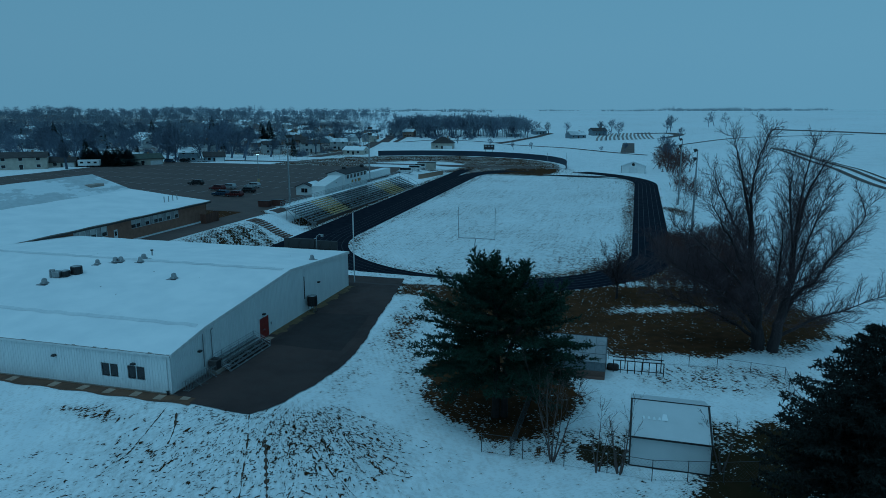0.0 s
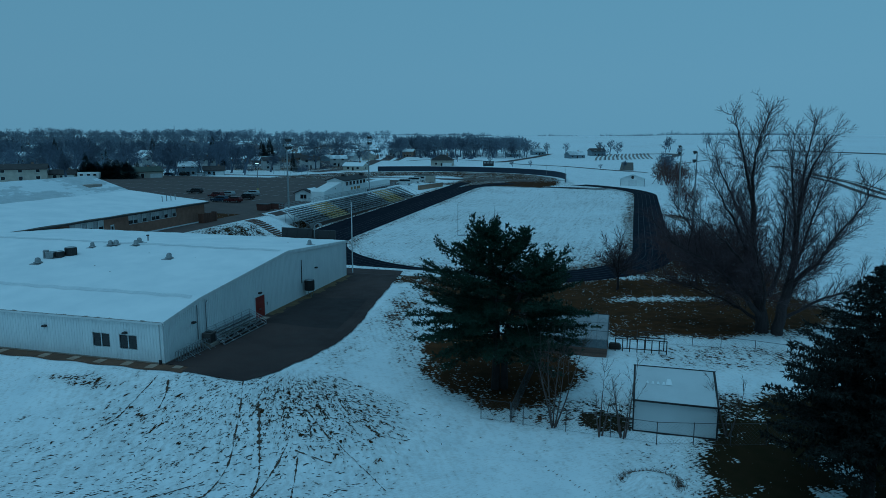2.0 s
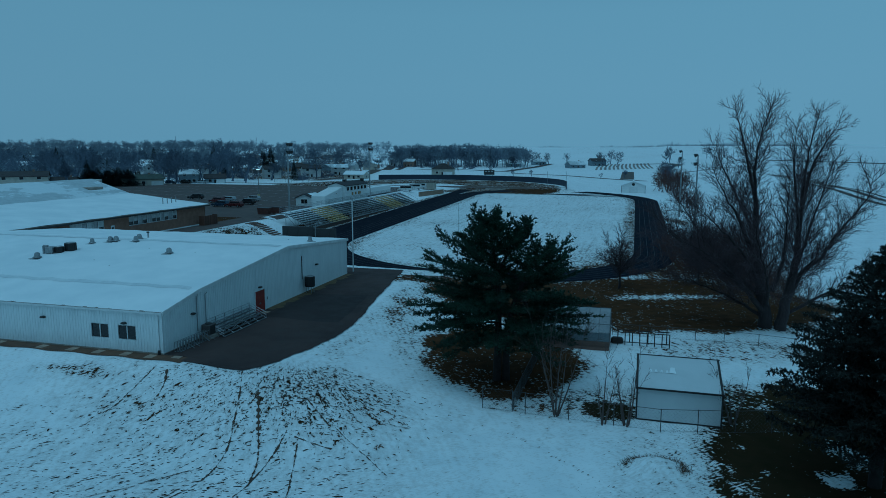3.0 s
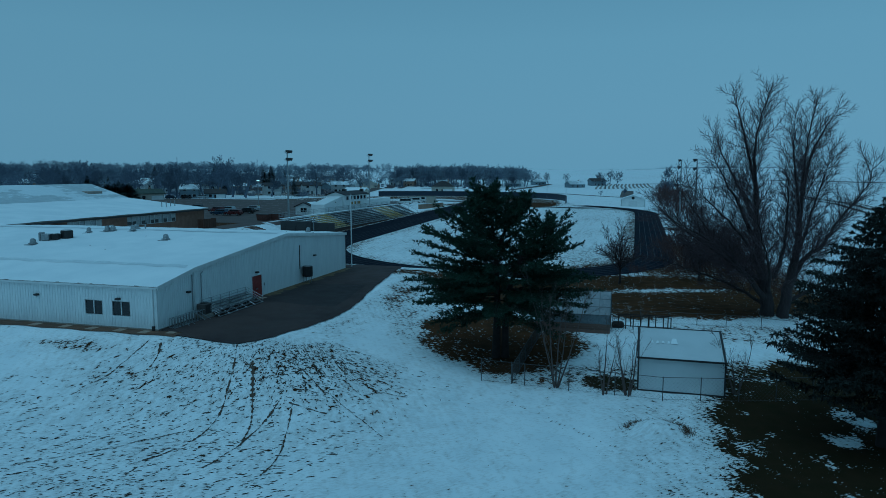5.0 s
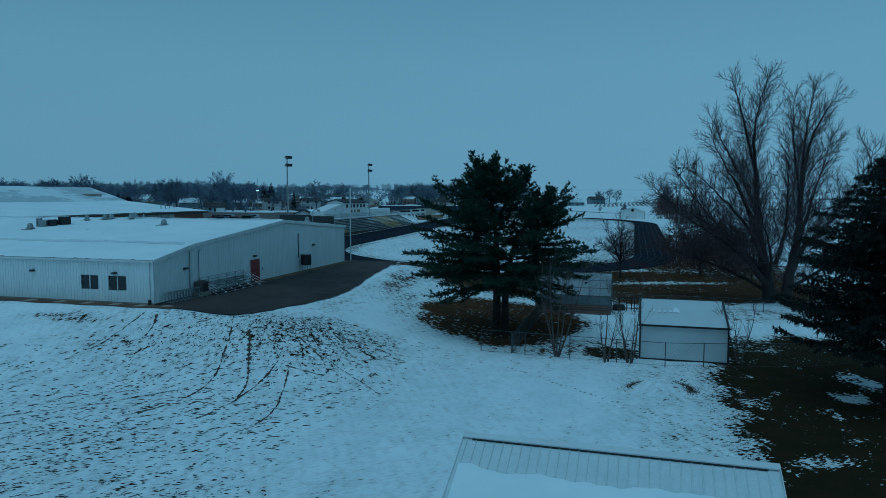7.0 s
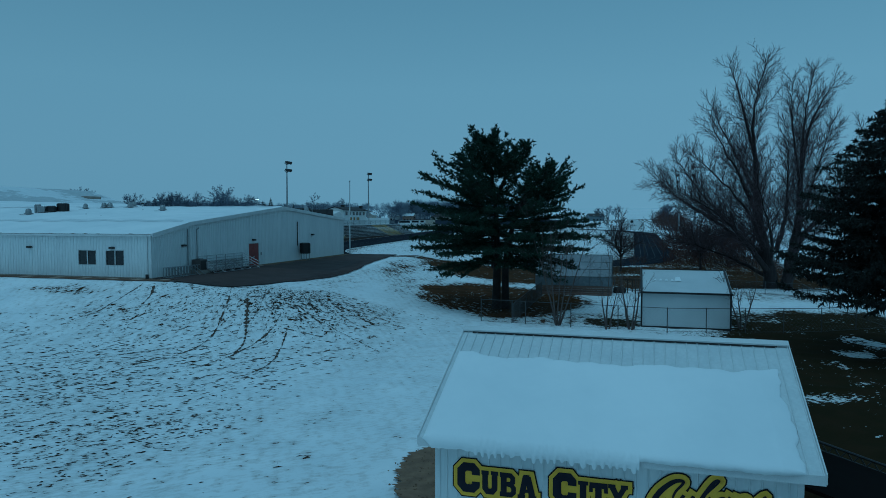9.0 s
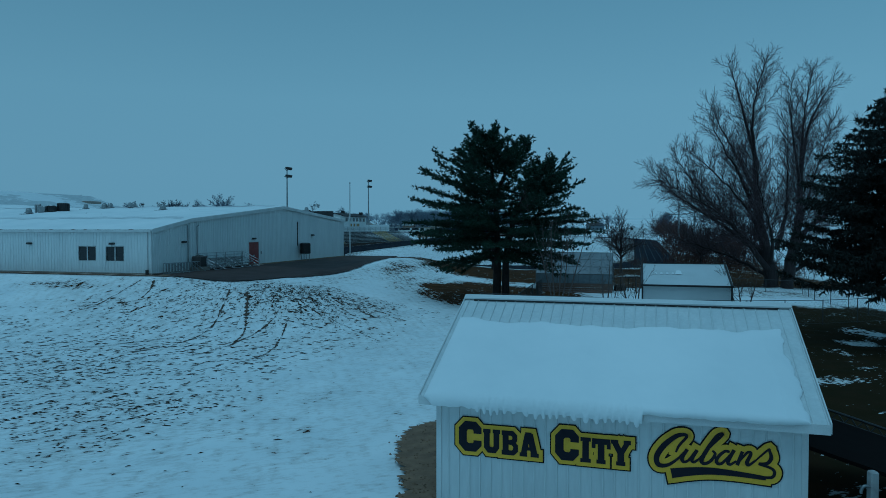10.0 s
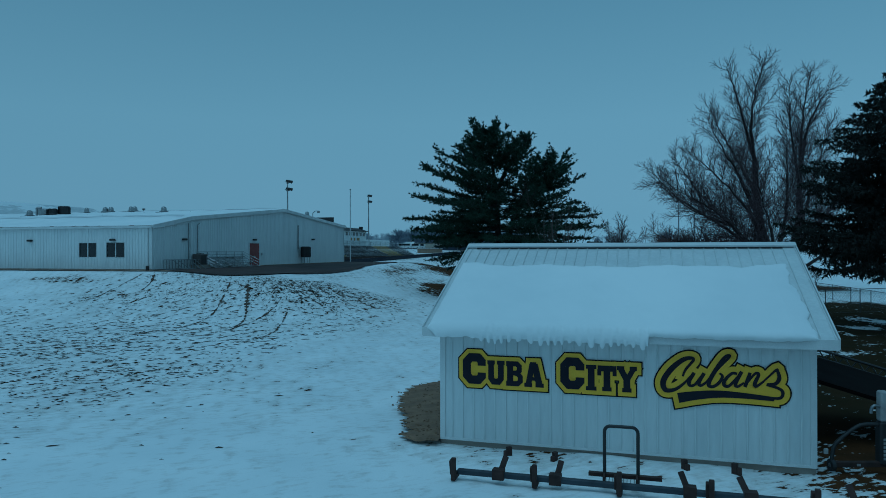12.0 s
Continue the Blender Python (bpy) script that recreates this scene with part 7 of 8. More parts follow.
part("base_bar", boxes((0.02, 1.35, -0.06, 0.06, 0.02, 0.14), bevel=0.015), RUST, dummy)
part("sticker", boxes((0.52, 0.60, -0.066, -0.061, 0.05, 0.10)), PAINT, dummy)
pad = part("pad", boxes((1.02, 1.24, -0.10, 0.14, 0.06, 1.00), bevel=0.04), BLACK, dummy)
part("pad_top", boxes((1.04, 1.22, -0.08, 0.12, 1.004, 1.66), bevel=0.03), PAINT, pad, "grey-white upright pad top")
for k in range(6):
    part("mark", boxes((1.07, 1.15, -0.106, -0.101, 0.19 + 0.082 * k, 0.245 + 0.082 * k)), PAINT, pad)
line = curve([Vector(p) for p in ((1.06, -0.02, 1.33), (0.92, -0.02, 1.34), (0.86, -0.02, 1.27), (0.85, -0.02, 1.18))], 5)
v_, f_ = chain([(a, b, 0.035, 0.035) for a, b in zip(line, line[1:])], 8)
part_data("hand_grip", v_, f_, GALV, dummy, "bent galvanised grip", True)
wheel = part("wheel", rods([((-0.03, 0, 0.06), (0.05, 0, 0.06))], 0.13, 16), BLACK, dummy)
part("hub", rods([((-0.036, 0, 0.06), (0.056, 0, 0.06))], 0.045, 10), GALV, wheel)
part("bracket", boxes((-0.16, -0.07, -0.03, 0.02, 0.30, 0.42), bevel=0.012), PAINT, dummy)

# gravel beside the shed, with loose stones
def bed_width(v):
    ragged = 0.07 * math.sin(v * 31 + 1) + 0.08 * math.sin(v * 83) + 0.07 * math.sin(v * 187 + 2 * math.sin(v * 40))
    return max(0.05, float(np.interp(v, (0, 0.03, 0.06, 0.10, 0.26, 0.50, 0.75, 0.90, 1.0), (0.4, 0.8, 1.22, 1.10, 1.55, 2.45, 2.95, 2.70, 2.2))) + ragged)


v_, f_ = sheet(lin(0, 1, 16), lin(0, 1, 220), lambda u, v: ((lambda p: (p.x, p.y, ground_z(p.x, p.y) + 0.15 - 0.06 * u ** 3))(SHED @ Vector((-0.02 - u * bed_width(v), -0.30 + v * 7.7, 0)))))
gravel = tagged(part_data("gravel_bed", v_, f_, GRAVEL, None), "bed of damp tan gravel beside the shed wall", "gravel", kind="structure")
stone = bpy.data.meshes.new("stone")
bm = bmesh.new()
bmesh.ops.create_icosphere(bm, subdivisions=1, radius=0.03)
for v in bm.verts:
    v.co += jitter(random.Random(int(v.co.x * 999) + 7), 0.006)
    v.co.z *= 0.7
bm.to_mesh(stone)
bm.free()
stone.materials.append(GRAVEL)
rng = random.Random(12)
for k in range(260):
    v, u = rng.random(), rng.random()
    p = SHED @ Vector((-0.05 - u * 1.05 * bed_width(v), -0.25 + v * 7.5, 0))
    share("stone", stone, gravel, frame_at(p.x, p.y, ground_z(p.x, p.y) + 0.15 - 0.06 * u ** 3, rng.uniform(0, 360)) @ Matrix.Scale(rng.uniform(0.7, 1.5), 4))

# tufts and clods of turf standing through the snow, in mown rows
def clods(count, seed, zone, size, label):
    """zone(x, y, rng) gives how likely a clod is to stand there; size: least and most."""
    rng = random.Random(seed)
    v, f = [], []
    tries = 0
    while len(f) < count * 9 and tries < 400000:
        tries += 1
        x, y, keep, yaw, grow_by = zone(rng)
        if rng.random() > keep:
            continue
        L = rng.uniform(*size) * grow_by * (1.6 if rng.random() < 0.12 else 1.0)
        W = L * rng.uniform(0.13, 0.30)
        z = ground_z(x, y) + 0.035 * float(wave(x, y, 0.9)) + 0.03 * float(wave(x, y, 3.1, 1.0))
        c, s_ = math.cos(yaw), math.sin(yaw)
        k, n = len(v), 9
        for j in range(n):
            a = math.tau * j / n
            q = rng.uniform(0.55, 1.1)
            px_, py_ = L * math.cos(a) * q, W * math.sin(a) * q
            v.append((x + px_ * c - py_ * s_, y + px_ * s_ + py_ * c, z + 0.012))
        v.append((x, y, z + rng.uniform(0.022, 0.045)))
        f += [(k + j, k + (j + 1) % n, k + n) for j in range(n)]
    return tagged(part_data("turf_clods", v, f, TURF, None), label, "turf clods", kind="stuff")


TURF = plain("dead_turf", (0.050, 0.036, 0.020), (0.028, 0.022, 0.013), rough=0.95, scale=6, fine=30, bumpy=0.6, dist=0.02)
TURF.node_tree.nodes["Principled BSDF"].inputs["Specular IOR Level"].default_value = 0.05
FANX, FANY = -13.8, 61.5                                 # where the ruts leave the drive


def fan_zone(rng):
    a, q = radians(rng.uniform(-62, 62)), rng.uniform(4.5, 22)
    x, y = FANX + q * math.sin(a), FANY - q * math.cos(a)
    if drive_inside(x, y):
        return x, y, 0.0, 0.0, 1.0
    fade = math.exp(-((q - 8.5) / 6.5) ** 2)
    east = math.exp(-(((x + 10.2) / 3.3) ** 2 + ((y - 51.6) / 3.8) ** 2))
    furrow = 0.35 + 0.65 * max(0.0, math.sin(math.degrees(a) * 0.85 + 0.6 * math.sin(q * 0.9))) ** 0.7
    return x, y, min(1.0, (0.34 * fade + 0.7 * east) * furrow), a - math.pi / 2 + rng.gauss(0, 0.45) + (0.7 if rng.random() < 0.3 else 0), 0.9 + 0.5 * east


def drive_inside(x, y):
    p = Vector((x, y, 0)) - G0
    s, w = p.dot(GV), p.dot(GW)
    return s > -1.5 and w < drive_edge(max(-1.2, min(50, s))) + 0.15 or s > -1.7 and w < 3


def lawn_zone(rng):
    x, y = rng.uniform(-42, 3), rng.uniform(9, 52)
    if drive_inside(x, y):
        return x, y, 0.0, 0.0, 1.0
    c, s_ = math.cos(radians(52)), math.sin(radians(52))
    row = 0.25 + 0.75 * max(0.0, math.sin((-x * s_ + y * c) * 5.2 + 0.9 * float(wave(x, y, 6.0)))) ** 1.5
    d = 0.10 + 0.75 * math.exp(-(((x + 14) / 6) ** 2 + ((y - 22.5) / 5) ** 2)) + 0.45 * math.exp(-(((x + 16) / 9) ** 2 + ((y - 25) / 9) ** 2)) + 0.40 * math.exp(-(((x + 18) / 12) ** 2 + ((y - 37) / 9) ** 2))
    d *= float(smooth((-1.0 - x) / 7)) * (0.55 + 0.65 * float(wave(x, y, 5.0, 0.5)) ** 2)
    d *= 0.10 + 0.90 * float(smooth((y - np.interp(x, (-24, -13.7, -10.8, -8.4, -7.5, -5.6), (18, 21.2, 22.6, 27, 33, 39)) + 1.5) / 3))
    return x, y, d * row, radians(20) + rng.gauss(0, 0.30), 0.62 + 0.5 * float(smooth((y - 20) / 20))


def lawn_edge_zone(rng):
    y = rng.uniform(19, 50)
    edge = float(np.interp(y, (18, 21, 26, 32, 38, 44, 49), (8.3, 9.6, 12.6, 16.2, 17.8, 18.7, 19.2)))
    back = rng.expovariate(0.42)
    x = edge - back + 0.3
    if x < 1:
        return x, y, 0.0, 0.0, 1.0
    return x, y, 0.75 if back < 3 else 0.35, rng.uniform(0, math.pi), 0.75


clods(1850, 51, fan_zone, (0.09, 0.24), "dark clods of turf fanning out below the drive")
clods(4600, 52, lawn_zone, (0.06, 0.20), "small dark turf tufts in rows through snow")
clods(1700, 53, lawn_edge_zone, (0.04, 0.12), "dark grass tufts through thin snow by the lawn")

# tyre ruts in the snow below the drive
RUT = plain("churned_mud", (0.078, 0.056, 0.037), (0.046, 0.034, 0.023), rough=0.95, scale=3, fine=12, bumpy=0.8, dist=0.03)


def rut(pts, width, seed, tread=False):
    """A broken ribbon of churned mud along the points."""
    rng = random.Random(seed)
    path = [Vector((x, y, 0)) for x, y in pts]
    fine = []
    for i, (a, b) in enumerate(zip(path, path[1:])):
        a0, b1 = path[max(i - 1, 0)], path[min(i + 2, len(path) - 1)]
        n = max(2, int((b - a).length / 0.12))
        for k in range(n):
            s = k / n
            fine.append(0.5 * ((2 * a) + (b - a0) * s + (2 * a0 - 5 * a + 4 * b - b1) * s * s + (3 * a - a0 - 3 * b + b1) * s ** 3))
    v, f = [], []
    for i in range(len(fine) - 1):
        d = (fine[i + 1] - fine[i])
        n = Vector((-d.y, d.x, 0)).normalized()
        gap = 0.5 + 0.5 * math.sin(i * 0.23 + seed) + 0.35 * math.sin(i * 0.71 + 2 * seed)
        w = 0.34 * width * max(0.0, min(1.0, gap + 0.1)) * rng.uniform(0.5, 1.35)
        if tread:
            w = (0.40 if (i // 3) % 2 else 0.10) * rng.uniform(0.6, 1.2) * (1.0 if i < 46 else 0.35)
        for s in (-0.5, 0.5):
            p = fine[i] + n * (w * s + rng.uniform(-0.03, 0.03))
            v.append((p.x, p.y, ground_z(p.x, p.y) + 0.035 + 0.035 * float(wave(p.x, p.y, 0.9)) + 0.03 * float(wave(p.x, p.y, 3.1, 1.0))))
    for i in range(len(fine) - 2):
        f.append((2 * i, 2 * i + 1, 2 * i + 3, 2 * i + 2))
    return v, f


ruts = thing("tyre_ruts", pose(0, 0, 0), "dark broken tyre ruts through snow below the drive", "tyre ruts", kind="structure")
for i, (pts, w) in enumerate((([(-16.8, 55.6), (-15.9, 51.5), (-15.4, 48.3), (-14.9, 44.6), (-15.6, 41.0), (-18.0, 38.0)], 0.42), ([(-14.6, 52.2), (-13.5, 48.0), (-12.5, 43.9), (-12.3, 41.0)], 0.48), ([(-11.3, 47.5), (-11.6, 44.5), (-12.3, 41.0), (-13.6, 37.5)], 0.45), ([(-10.3, 46.4), (-9.9, 43.0), (-9.6, 39.2), (-10.0, 36.5)], 0.40), ([(-24.4, 56.6), (-25.0, 53.8), (-25.6, 51.2), (-26.8, 49.6)], 0.40), ([(-23.2, 55.8), (-22.7, 53.8), (-22.6, 52.0)], 0.55), ([(-10.8, 52.0), (-9.4, 50.0), (-8.4, 48.4)], 0.45), ([(-10.6, 46.7), (-9.2, 46.0), (-7.6, 45.4)], 0.5), ([(-9.0, 55.5), (-7.6, 52.6), (-5.0, 50.0), (-2.5, 49.2)], 0.3), ([(-16, 43), (-21, 40), (-26, 37.5), (-30, 36)], 0.25), ([(-8.2, 48.6), (-5.5, 45.0), (-3.6, 42.2)], 0.22))):
    v, f = rut(pts, w, i + 1, i == 1)
    part_data("rut", v, f, RUT, ruts)
trail = bpy.data.meshes.new("footprint")
bm = bmesh.new()
rod(bm, (0, 0, 0), (0, 0, 0.012), 0.09, 0.07, 8)
bmesh.ops.scale(bm, vec=(0.75, 1.7, 1), verts=bm.verts)
bm.to_mesh(trail)
bm.free()
# the prints stand proud; the shade inside them is given by this grey
trail.materials.append(plain("shaded_footprint_snow", (0.30, 0.29, 0.28), (0.20, 0.185, 0.17), rough=0.95, scale=3))
foot = thing("footprints", pose(0, 0, 0), "trail of dark footprints across the snow", "footprints", kind="structure")
path = [(4.7, 49.4), (6.3, 47.2), (8.8, 43.6), (11.0, 40.4), (12.4, 38.2), (13.7, 35.6), (15.5, 32.0)]
side_path = [(-38.0, 50.0), (-34.5, 51.3), (-32.3, 52.6), (-29.2, 53.6), (-27.0, 55.6)]
n = 0
for a, b in list(zip(path, path[1:])) + list(zip(side_path, side_path[1:])):
    a, b = Vector(a), Vector(b)
    steps_ = max(3, int((b - a).length / 0.42))
    for k in range(steps_):
        p = a.lerp(b, k / steps_)
        s = 0.06 * (-1) ** n
        n += 1
        p = p + Vector((s + rng.gauss(0, 0.05), s + rng.gauss(0, 0.09)))
        if rng.random() < 0.38:
            continue
        share("footprint", trail, foot, frame_at(p.x, p.y, ground_z(p.x, p.y) + 0.03 + 0.035 * float(wave(p.x, p.y, 0.9)) + 0.03 * float(wave(p.x, p.y, 3.1, 1.0)), -45) @ Matrix.Diagonal((0.6 + 0.25 * math.sin(n * 2.3), 0.75 + 0.3 * math.sin(n * 1.1), 1, 1)))
mound = thing("brush_clump", at_ground(14.2, 43.4), "snow mound ringed with dead brown stalks", "dead stalks", kind="stuff")
segs = []
for k in range(420):
    a = rng.uniform(-0.7, 3.1) if k % 5 else rng.gauss(-0.3, 0.25)
    q = rng.gauss(0.86, 0.10)
    x, y = 2.3 * q * math.cos(a), 1.75 * q * math.sin(a)
    z = ground_z(14.2 + x, 43.4 + y) - ground_z(14.2, 43.4) + 0.1
    segs.append((Vector((x, y, z)), Vector((x + rng.gauss(0, 0.12), y + rng.gauss(0, 0.12), z + rng.uniform(0.06, 0.24))), 0.014, 0.006))
v, f = tubes(segs, 3)
part_data("stalks", v, f, plain("dead_stalks", (0.085, 0.052, 0.028), rough=0.9), mound)

# ---- town ----
far_spec = [(6, 14, 0.56, 46, 0.03, 0.06), (5, 7, 0.48, 36, 0.05, 0.09), (3, 4, 0.55, 34, 0.05, 0.12), (2, 0, 0.5, 30, 0.04, 0.13)]
STREET = "bare street trees of the town"


def far_tree(x, y, h, seed, stems=1):
    rng_ = random.Random(seed)
    out_ = [[] for _ in far_spec]
    for _ in range(stems):
        grow(rng_, Vector((rng_.uniform(-0.3, 0.3), rng_.uniform(-0.3, 0.3), 0)), Vector((rng_.uniform(-0.3, 0.3), rng_.uniform(-0.3, 0.3), 1)), h * 0.72, 0.36, 0, far_spec, out_)
    t = thing("street_tree", at_ground(x, y), "large leafless shade tree among houses", "tree", STREET)
    for k in range(stems):
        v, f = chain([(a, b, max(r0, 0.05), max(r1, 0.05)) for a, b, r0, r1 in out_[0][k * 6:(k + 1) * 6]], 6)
        part_data("trunk" if stems == 1 else "stem", v, f, HAZETWIG, t)
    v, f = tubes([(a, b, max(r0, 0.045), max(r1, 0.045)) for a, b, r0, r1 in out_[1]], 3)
    part_data("branchwork", v, f, HAZETWIG, t)["kind"] = "stuff"
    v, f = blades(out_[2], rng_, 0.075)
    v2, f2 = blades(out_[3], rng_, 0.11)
    part_data("crown", v + v2, f + [tuple(i + len(v) for i in c) for c in f2], HAZETWIG, t)["kind"] = "stuff"
    return t


kinds = [far_tree(-120.5, 313.5, 16, 101, 2), far_tree(-108.8, 313.5, 16.5, 102, 2), far_tree(-93.7, 326, 15.5, 103, 1), far_tree(-150.2, 275, 12, 104, 3), far_tree(-172, 300, 17, 105, 2)]


def evergreen(x, y, h, seed):
    """A far evergreen: trunk and a ragged cone of needle sprays."""
    rng_ = random.Random(seed)
    t = thing("evergreen_tree", at_ground(x, y), "dark conical evergreen among houses", "tree", "evergreens of the town")
    v, f = tubes([(Vector((0, 0, 0)), Vector((0, 0, h)), 0.2, 0.04)], 5)
    part_data("trunk", v, f, HAZETWIG, t)
    vs, fs = [], []
    for k in range(900):
        g = rng_.random() ** 0.75
        az = rng_.uniform(0, math.tau)
        reach = (1 - g) * h * 0.27 * rng_.uniform(0.5, 1.1) + 0.15
        p = Vector((0, 0, h * (0.08 + 0.9 * g)))
        e = p + Vector((math.cos(az) * reach, math.sin(az) * reach, rng_.uniform(-0.35, 0.1) * reach))
        w = Vector((-math.sin(az), math.cos(az), 0.3)) * 0.36 * (1.2 - g)
        i = len(vs)
        vs.extend((p.lerp(e, 0.35) - w, p.lerp(e, 0.35) + w, e))
        fs.append((i, i + 1, i + 2))
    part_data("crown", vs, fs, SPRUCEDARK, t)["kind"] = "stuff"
    return t


greens = [evergreen(-165, 320, 13, 201), evergreen(-76, 352, 11, 202)]
rng = random.Random(77)
clear = []


def free(x, y, gap):
    return all((x - a) ** 2 + (y - b) ** 2 > gap * gap for a, b in clear)


HWALLS = [plain("cream_siding", (0.50, 0.47, 0.40), rough=0.7, scale=0.6, vary=0.15), plain("white_siding", (0.60, 0.61, 0.61), rough=0.7, scale=0.6, vary=0.12), plain("blue_grey_siding", (0.26, 0.31, 0.36), rough=0.7, scale=0.6, vary=0.2), plain("tan_house_brick", (0.26, 0.19, 0.14), rough=0.85, scale=1.0, vary=0.2)]
HROOFS = [plain("dark_roof_shingles", (0.05, 0.045, 0.045), rough=0.9, scale=0.8, vary=0.2), SNOW, THINSNOW, plain("green_grey_shingles", (0.07, 0.085, 0.07), rough=0.9, scale=0.8)]


def house(x, y, w, d, h, rise, wall, roof, yaw, label, garage=False, sink=0.3, hip=0.0):
    """A gabled house, ridge along its width; it faces -y."""
    t = thing("house", at_ground(x, y, yaw, sink), label, "house", "houses of the town")
    if hip:
        part("wall", boxes((-w / 2, w / 2, -d / 2, d / 2, -0.6, h)), wall, t)
        X, Y, e = w / 2 + 0.6, d / 2 + 0.6, w / 2 - hip
        part_data("roof", [(-X, -Y, h), (X, -Y, h), (X, Y, h), (-X, Y, h), (-e, 0, h + rise), (e, 0, h + rise)], [(0, 1, 5, 4), (1, 2, 5), (2, 3, 4, 5), (3, 0, 4), (3, 2, 1, 0)], roof, t)
    else:
        part("wall", prism_yz([(-d / 2, -0.6), (-d / 2, h), (0, h + rise), (d / 2, h), (d / 2, -0.6)], -w / 2, w / 2), wall, t)
    e = 0.5
    if not hip:
        part("roof", prism_yz([(-d / 2 - e, h - e * rise * 2 / d), (0, h + rise), (d / 2 + e, h - e * rise * 2 / d), (d / 2 + e, h - e * rise * 2 / d + 0.3), (0, h + rise + 0.3), (-d / 2 - e, h - e * rise * 2 / d + 0.3)], -w / 2 - e, w / 2 + e), roof, t)
    n = max(2, int(w / 4.6))
    for lv in range(max(1, round(h / 2.8))):
        for k in range(n):
            cx = -w / 2 + w * (k + 0.5) / n
            if garage and k == n - 1 and lv == 0:
                continue
            z = 1.0 + 2.8 * lv
            win = part("window", boxes((cx - 0.8, cx + 0.8, -d / 2 - 0.07, -d / 2 - 0.01, z - 0.08, z + 1.28)), TRIM, t)
            part("pane", boxes((cx - 0.7, cx + 0.7, -d / 2 - 0.09, -d / 2 - 0.072, z, z + 1.2)), DARKGLASS, win)
    win = part("window", boxes((w / 2 + 0.01, w / 2 + 0.07, -1.0, 1.0, h - 1.9, h - 0.5)), TRIM, t)
    part("pane", boxes((w / 2 + 0.072, w / 2 + 0.09, -0.9, 0.9, h - 1.8, h - 0.6)), DARKGLASS, win)
    if garage:
        part("garage_door", boxes((w / 2 - w / n + 0.3, w / 2 - 0.4, -d / 2 - 0.08, -d / 2 - 0.01, -0.3, 2.1)), TRIM, t)
    part("door", boxes((-0.5, 0.5, -d / 2 - 0.08, -d / 2 - 0.01, -0.3, 2.0)), DARKGLASS, t)
    part("chimney", boxes((w * 0.2, w * 0.2 + 0.8, -0.4, 0.5, h + rise * 0.6, h + rise + 0.9)), HWALLS[3], t)
    clear.append((x, y))
    return t


house(-168.3, 276.3, 18, 9, 5.0, 1.7, HWALLS[0], HROOFS[0], 25, "cream split-level house with a dark roof")
house(-157.2, 286.5, 10, 7, 2.5, 1.6, HWALLS[0], HROOFS[0], 15, "low cream garage with a pale door", True)
house(-130.4, 297.0, 17, 9, 3.0, 1.7, HWALLS[0], HROOFS[3], 40, "long low yellow-cream ranch house with greenish roof", True)
house(-116.0, 317.0, 8, 8, 4.6, 1.8, HWALLS[2], HROOFS[1], 12, "pale two-storey house with a snowy roof")
house(-105.5, 319.0, 9, 7, 2.6, 1.7, HWALLS[2], HROOFS[0], 20, "low grey house with a dark roof", True)
house(-95.0, 382.5, 9, 8, 5.2, 1.6, HWALLS[1], HROOFS[0], 25, "white two-storey house with an attached garage", True)
house(-75.5, 394.0, 10, 8, 5.0, 1.6, HWALLS[1], HROOFS[0], 20, "white two-storey house by the street", True)
house(-62.0, 412.0, 9.5, 8, 4.8, 1.7, HWALLS[1], HROOFS[2], 12, "white two-storey house with patchy roof snow", True)
house(-100.0, 470.0, 17, 9, 2.8, 1.8, HWALLS[3], HROOFS[0], 8, "long low brown house with a dark roof")
house(-52.0, 491.0, 9, 8, 4.4, 2.0, HWALLS[0], HROOFS[1], 80, "pale gabled house beside the town street")
house(0, 421, 13, 11, 3.6, 3.4, HWALLS[0], HROOFS[0], -6, "cream house with a broad dark hipped roof", True, hip=5.0)
house(112, 588, 14, 10, 3.2, 2.6, HWALLS[2], HROOFS[2], 18, "blue-grey house alone on the snowy rise")
house(138, 622, 13, 10, 4.4, 2.2, HWALLS[2], HROOFS[0], 10, "dark grey house alone on the snowy rise")
house(88, 640, 12, 9, 3.4, 2.0, HWALLS[2], HROOFS[2], 10, "grey house along the far road")
house(62, 612, 12, 9, 3.0, 2.4, HWALLS[2], HROOFS[1], 10, "grey house along the far road")
LABELS = {0: "cream", 1: "white", 2: "blue-grey", 3: "brick"}
ROOFW = {0: "dark roof", 1: "snowy roof", 2: "patchy snow roof", 3: "greenish roof"}
for row in range(8):
    for k in range(17):
        r_, a_ = -150 - k * 24 + rng.uniform(-7, 7) + 60 * (row > 1), 352 + row * 44 + rng.uniform(-8, 8)
        p = place(r_, a_)
        if rng.random() < 0.12 or p.x > -20 or p.x > -0.115 * p.y and p.y < 560 or p.x < -0.72 * p.y or not free(p.x, p.y, 19):
            continue
        wi, ri = rng.choice((0, 1, 1, 2, 2, 3)), rng.choice((0, 1, 1, 2, 1))
        two = rng.random() < 0.4
        house(p.x, p.y, rng.uniform(9, 13), rng.uniform(7, 8.5), 4.8 if two else 2.7, rng.uniform(1.5, 2.2), HWALLS[wi], HROOFS[ri], -15.5 + rng.choice((0, 0, 90, 180)), "%s %s house with a %s" % (LABELS[wi], "two-storey" if two else "one-storey", ROOFW[ri]), rng.random() < 0.5)
placed = 0
taken = []
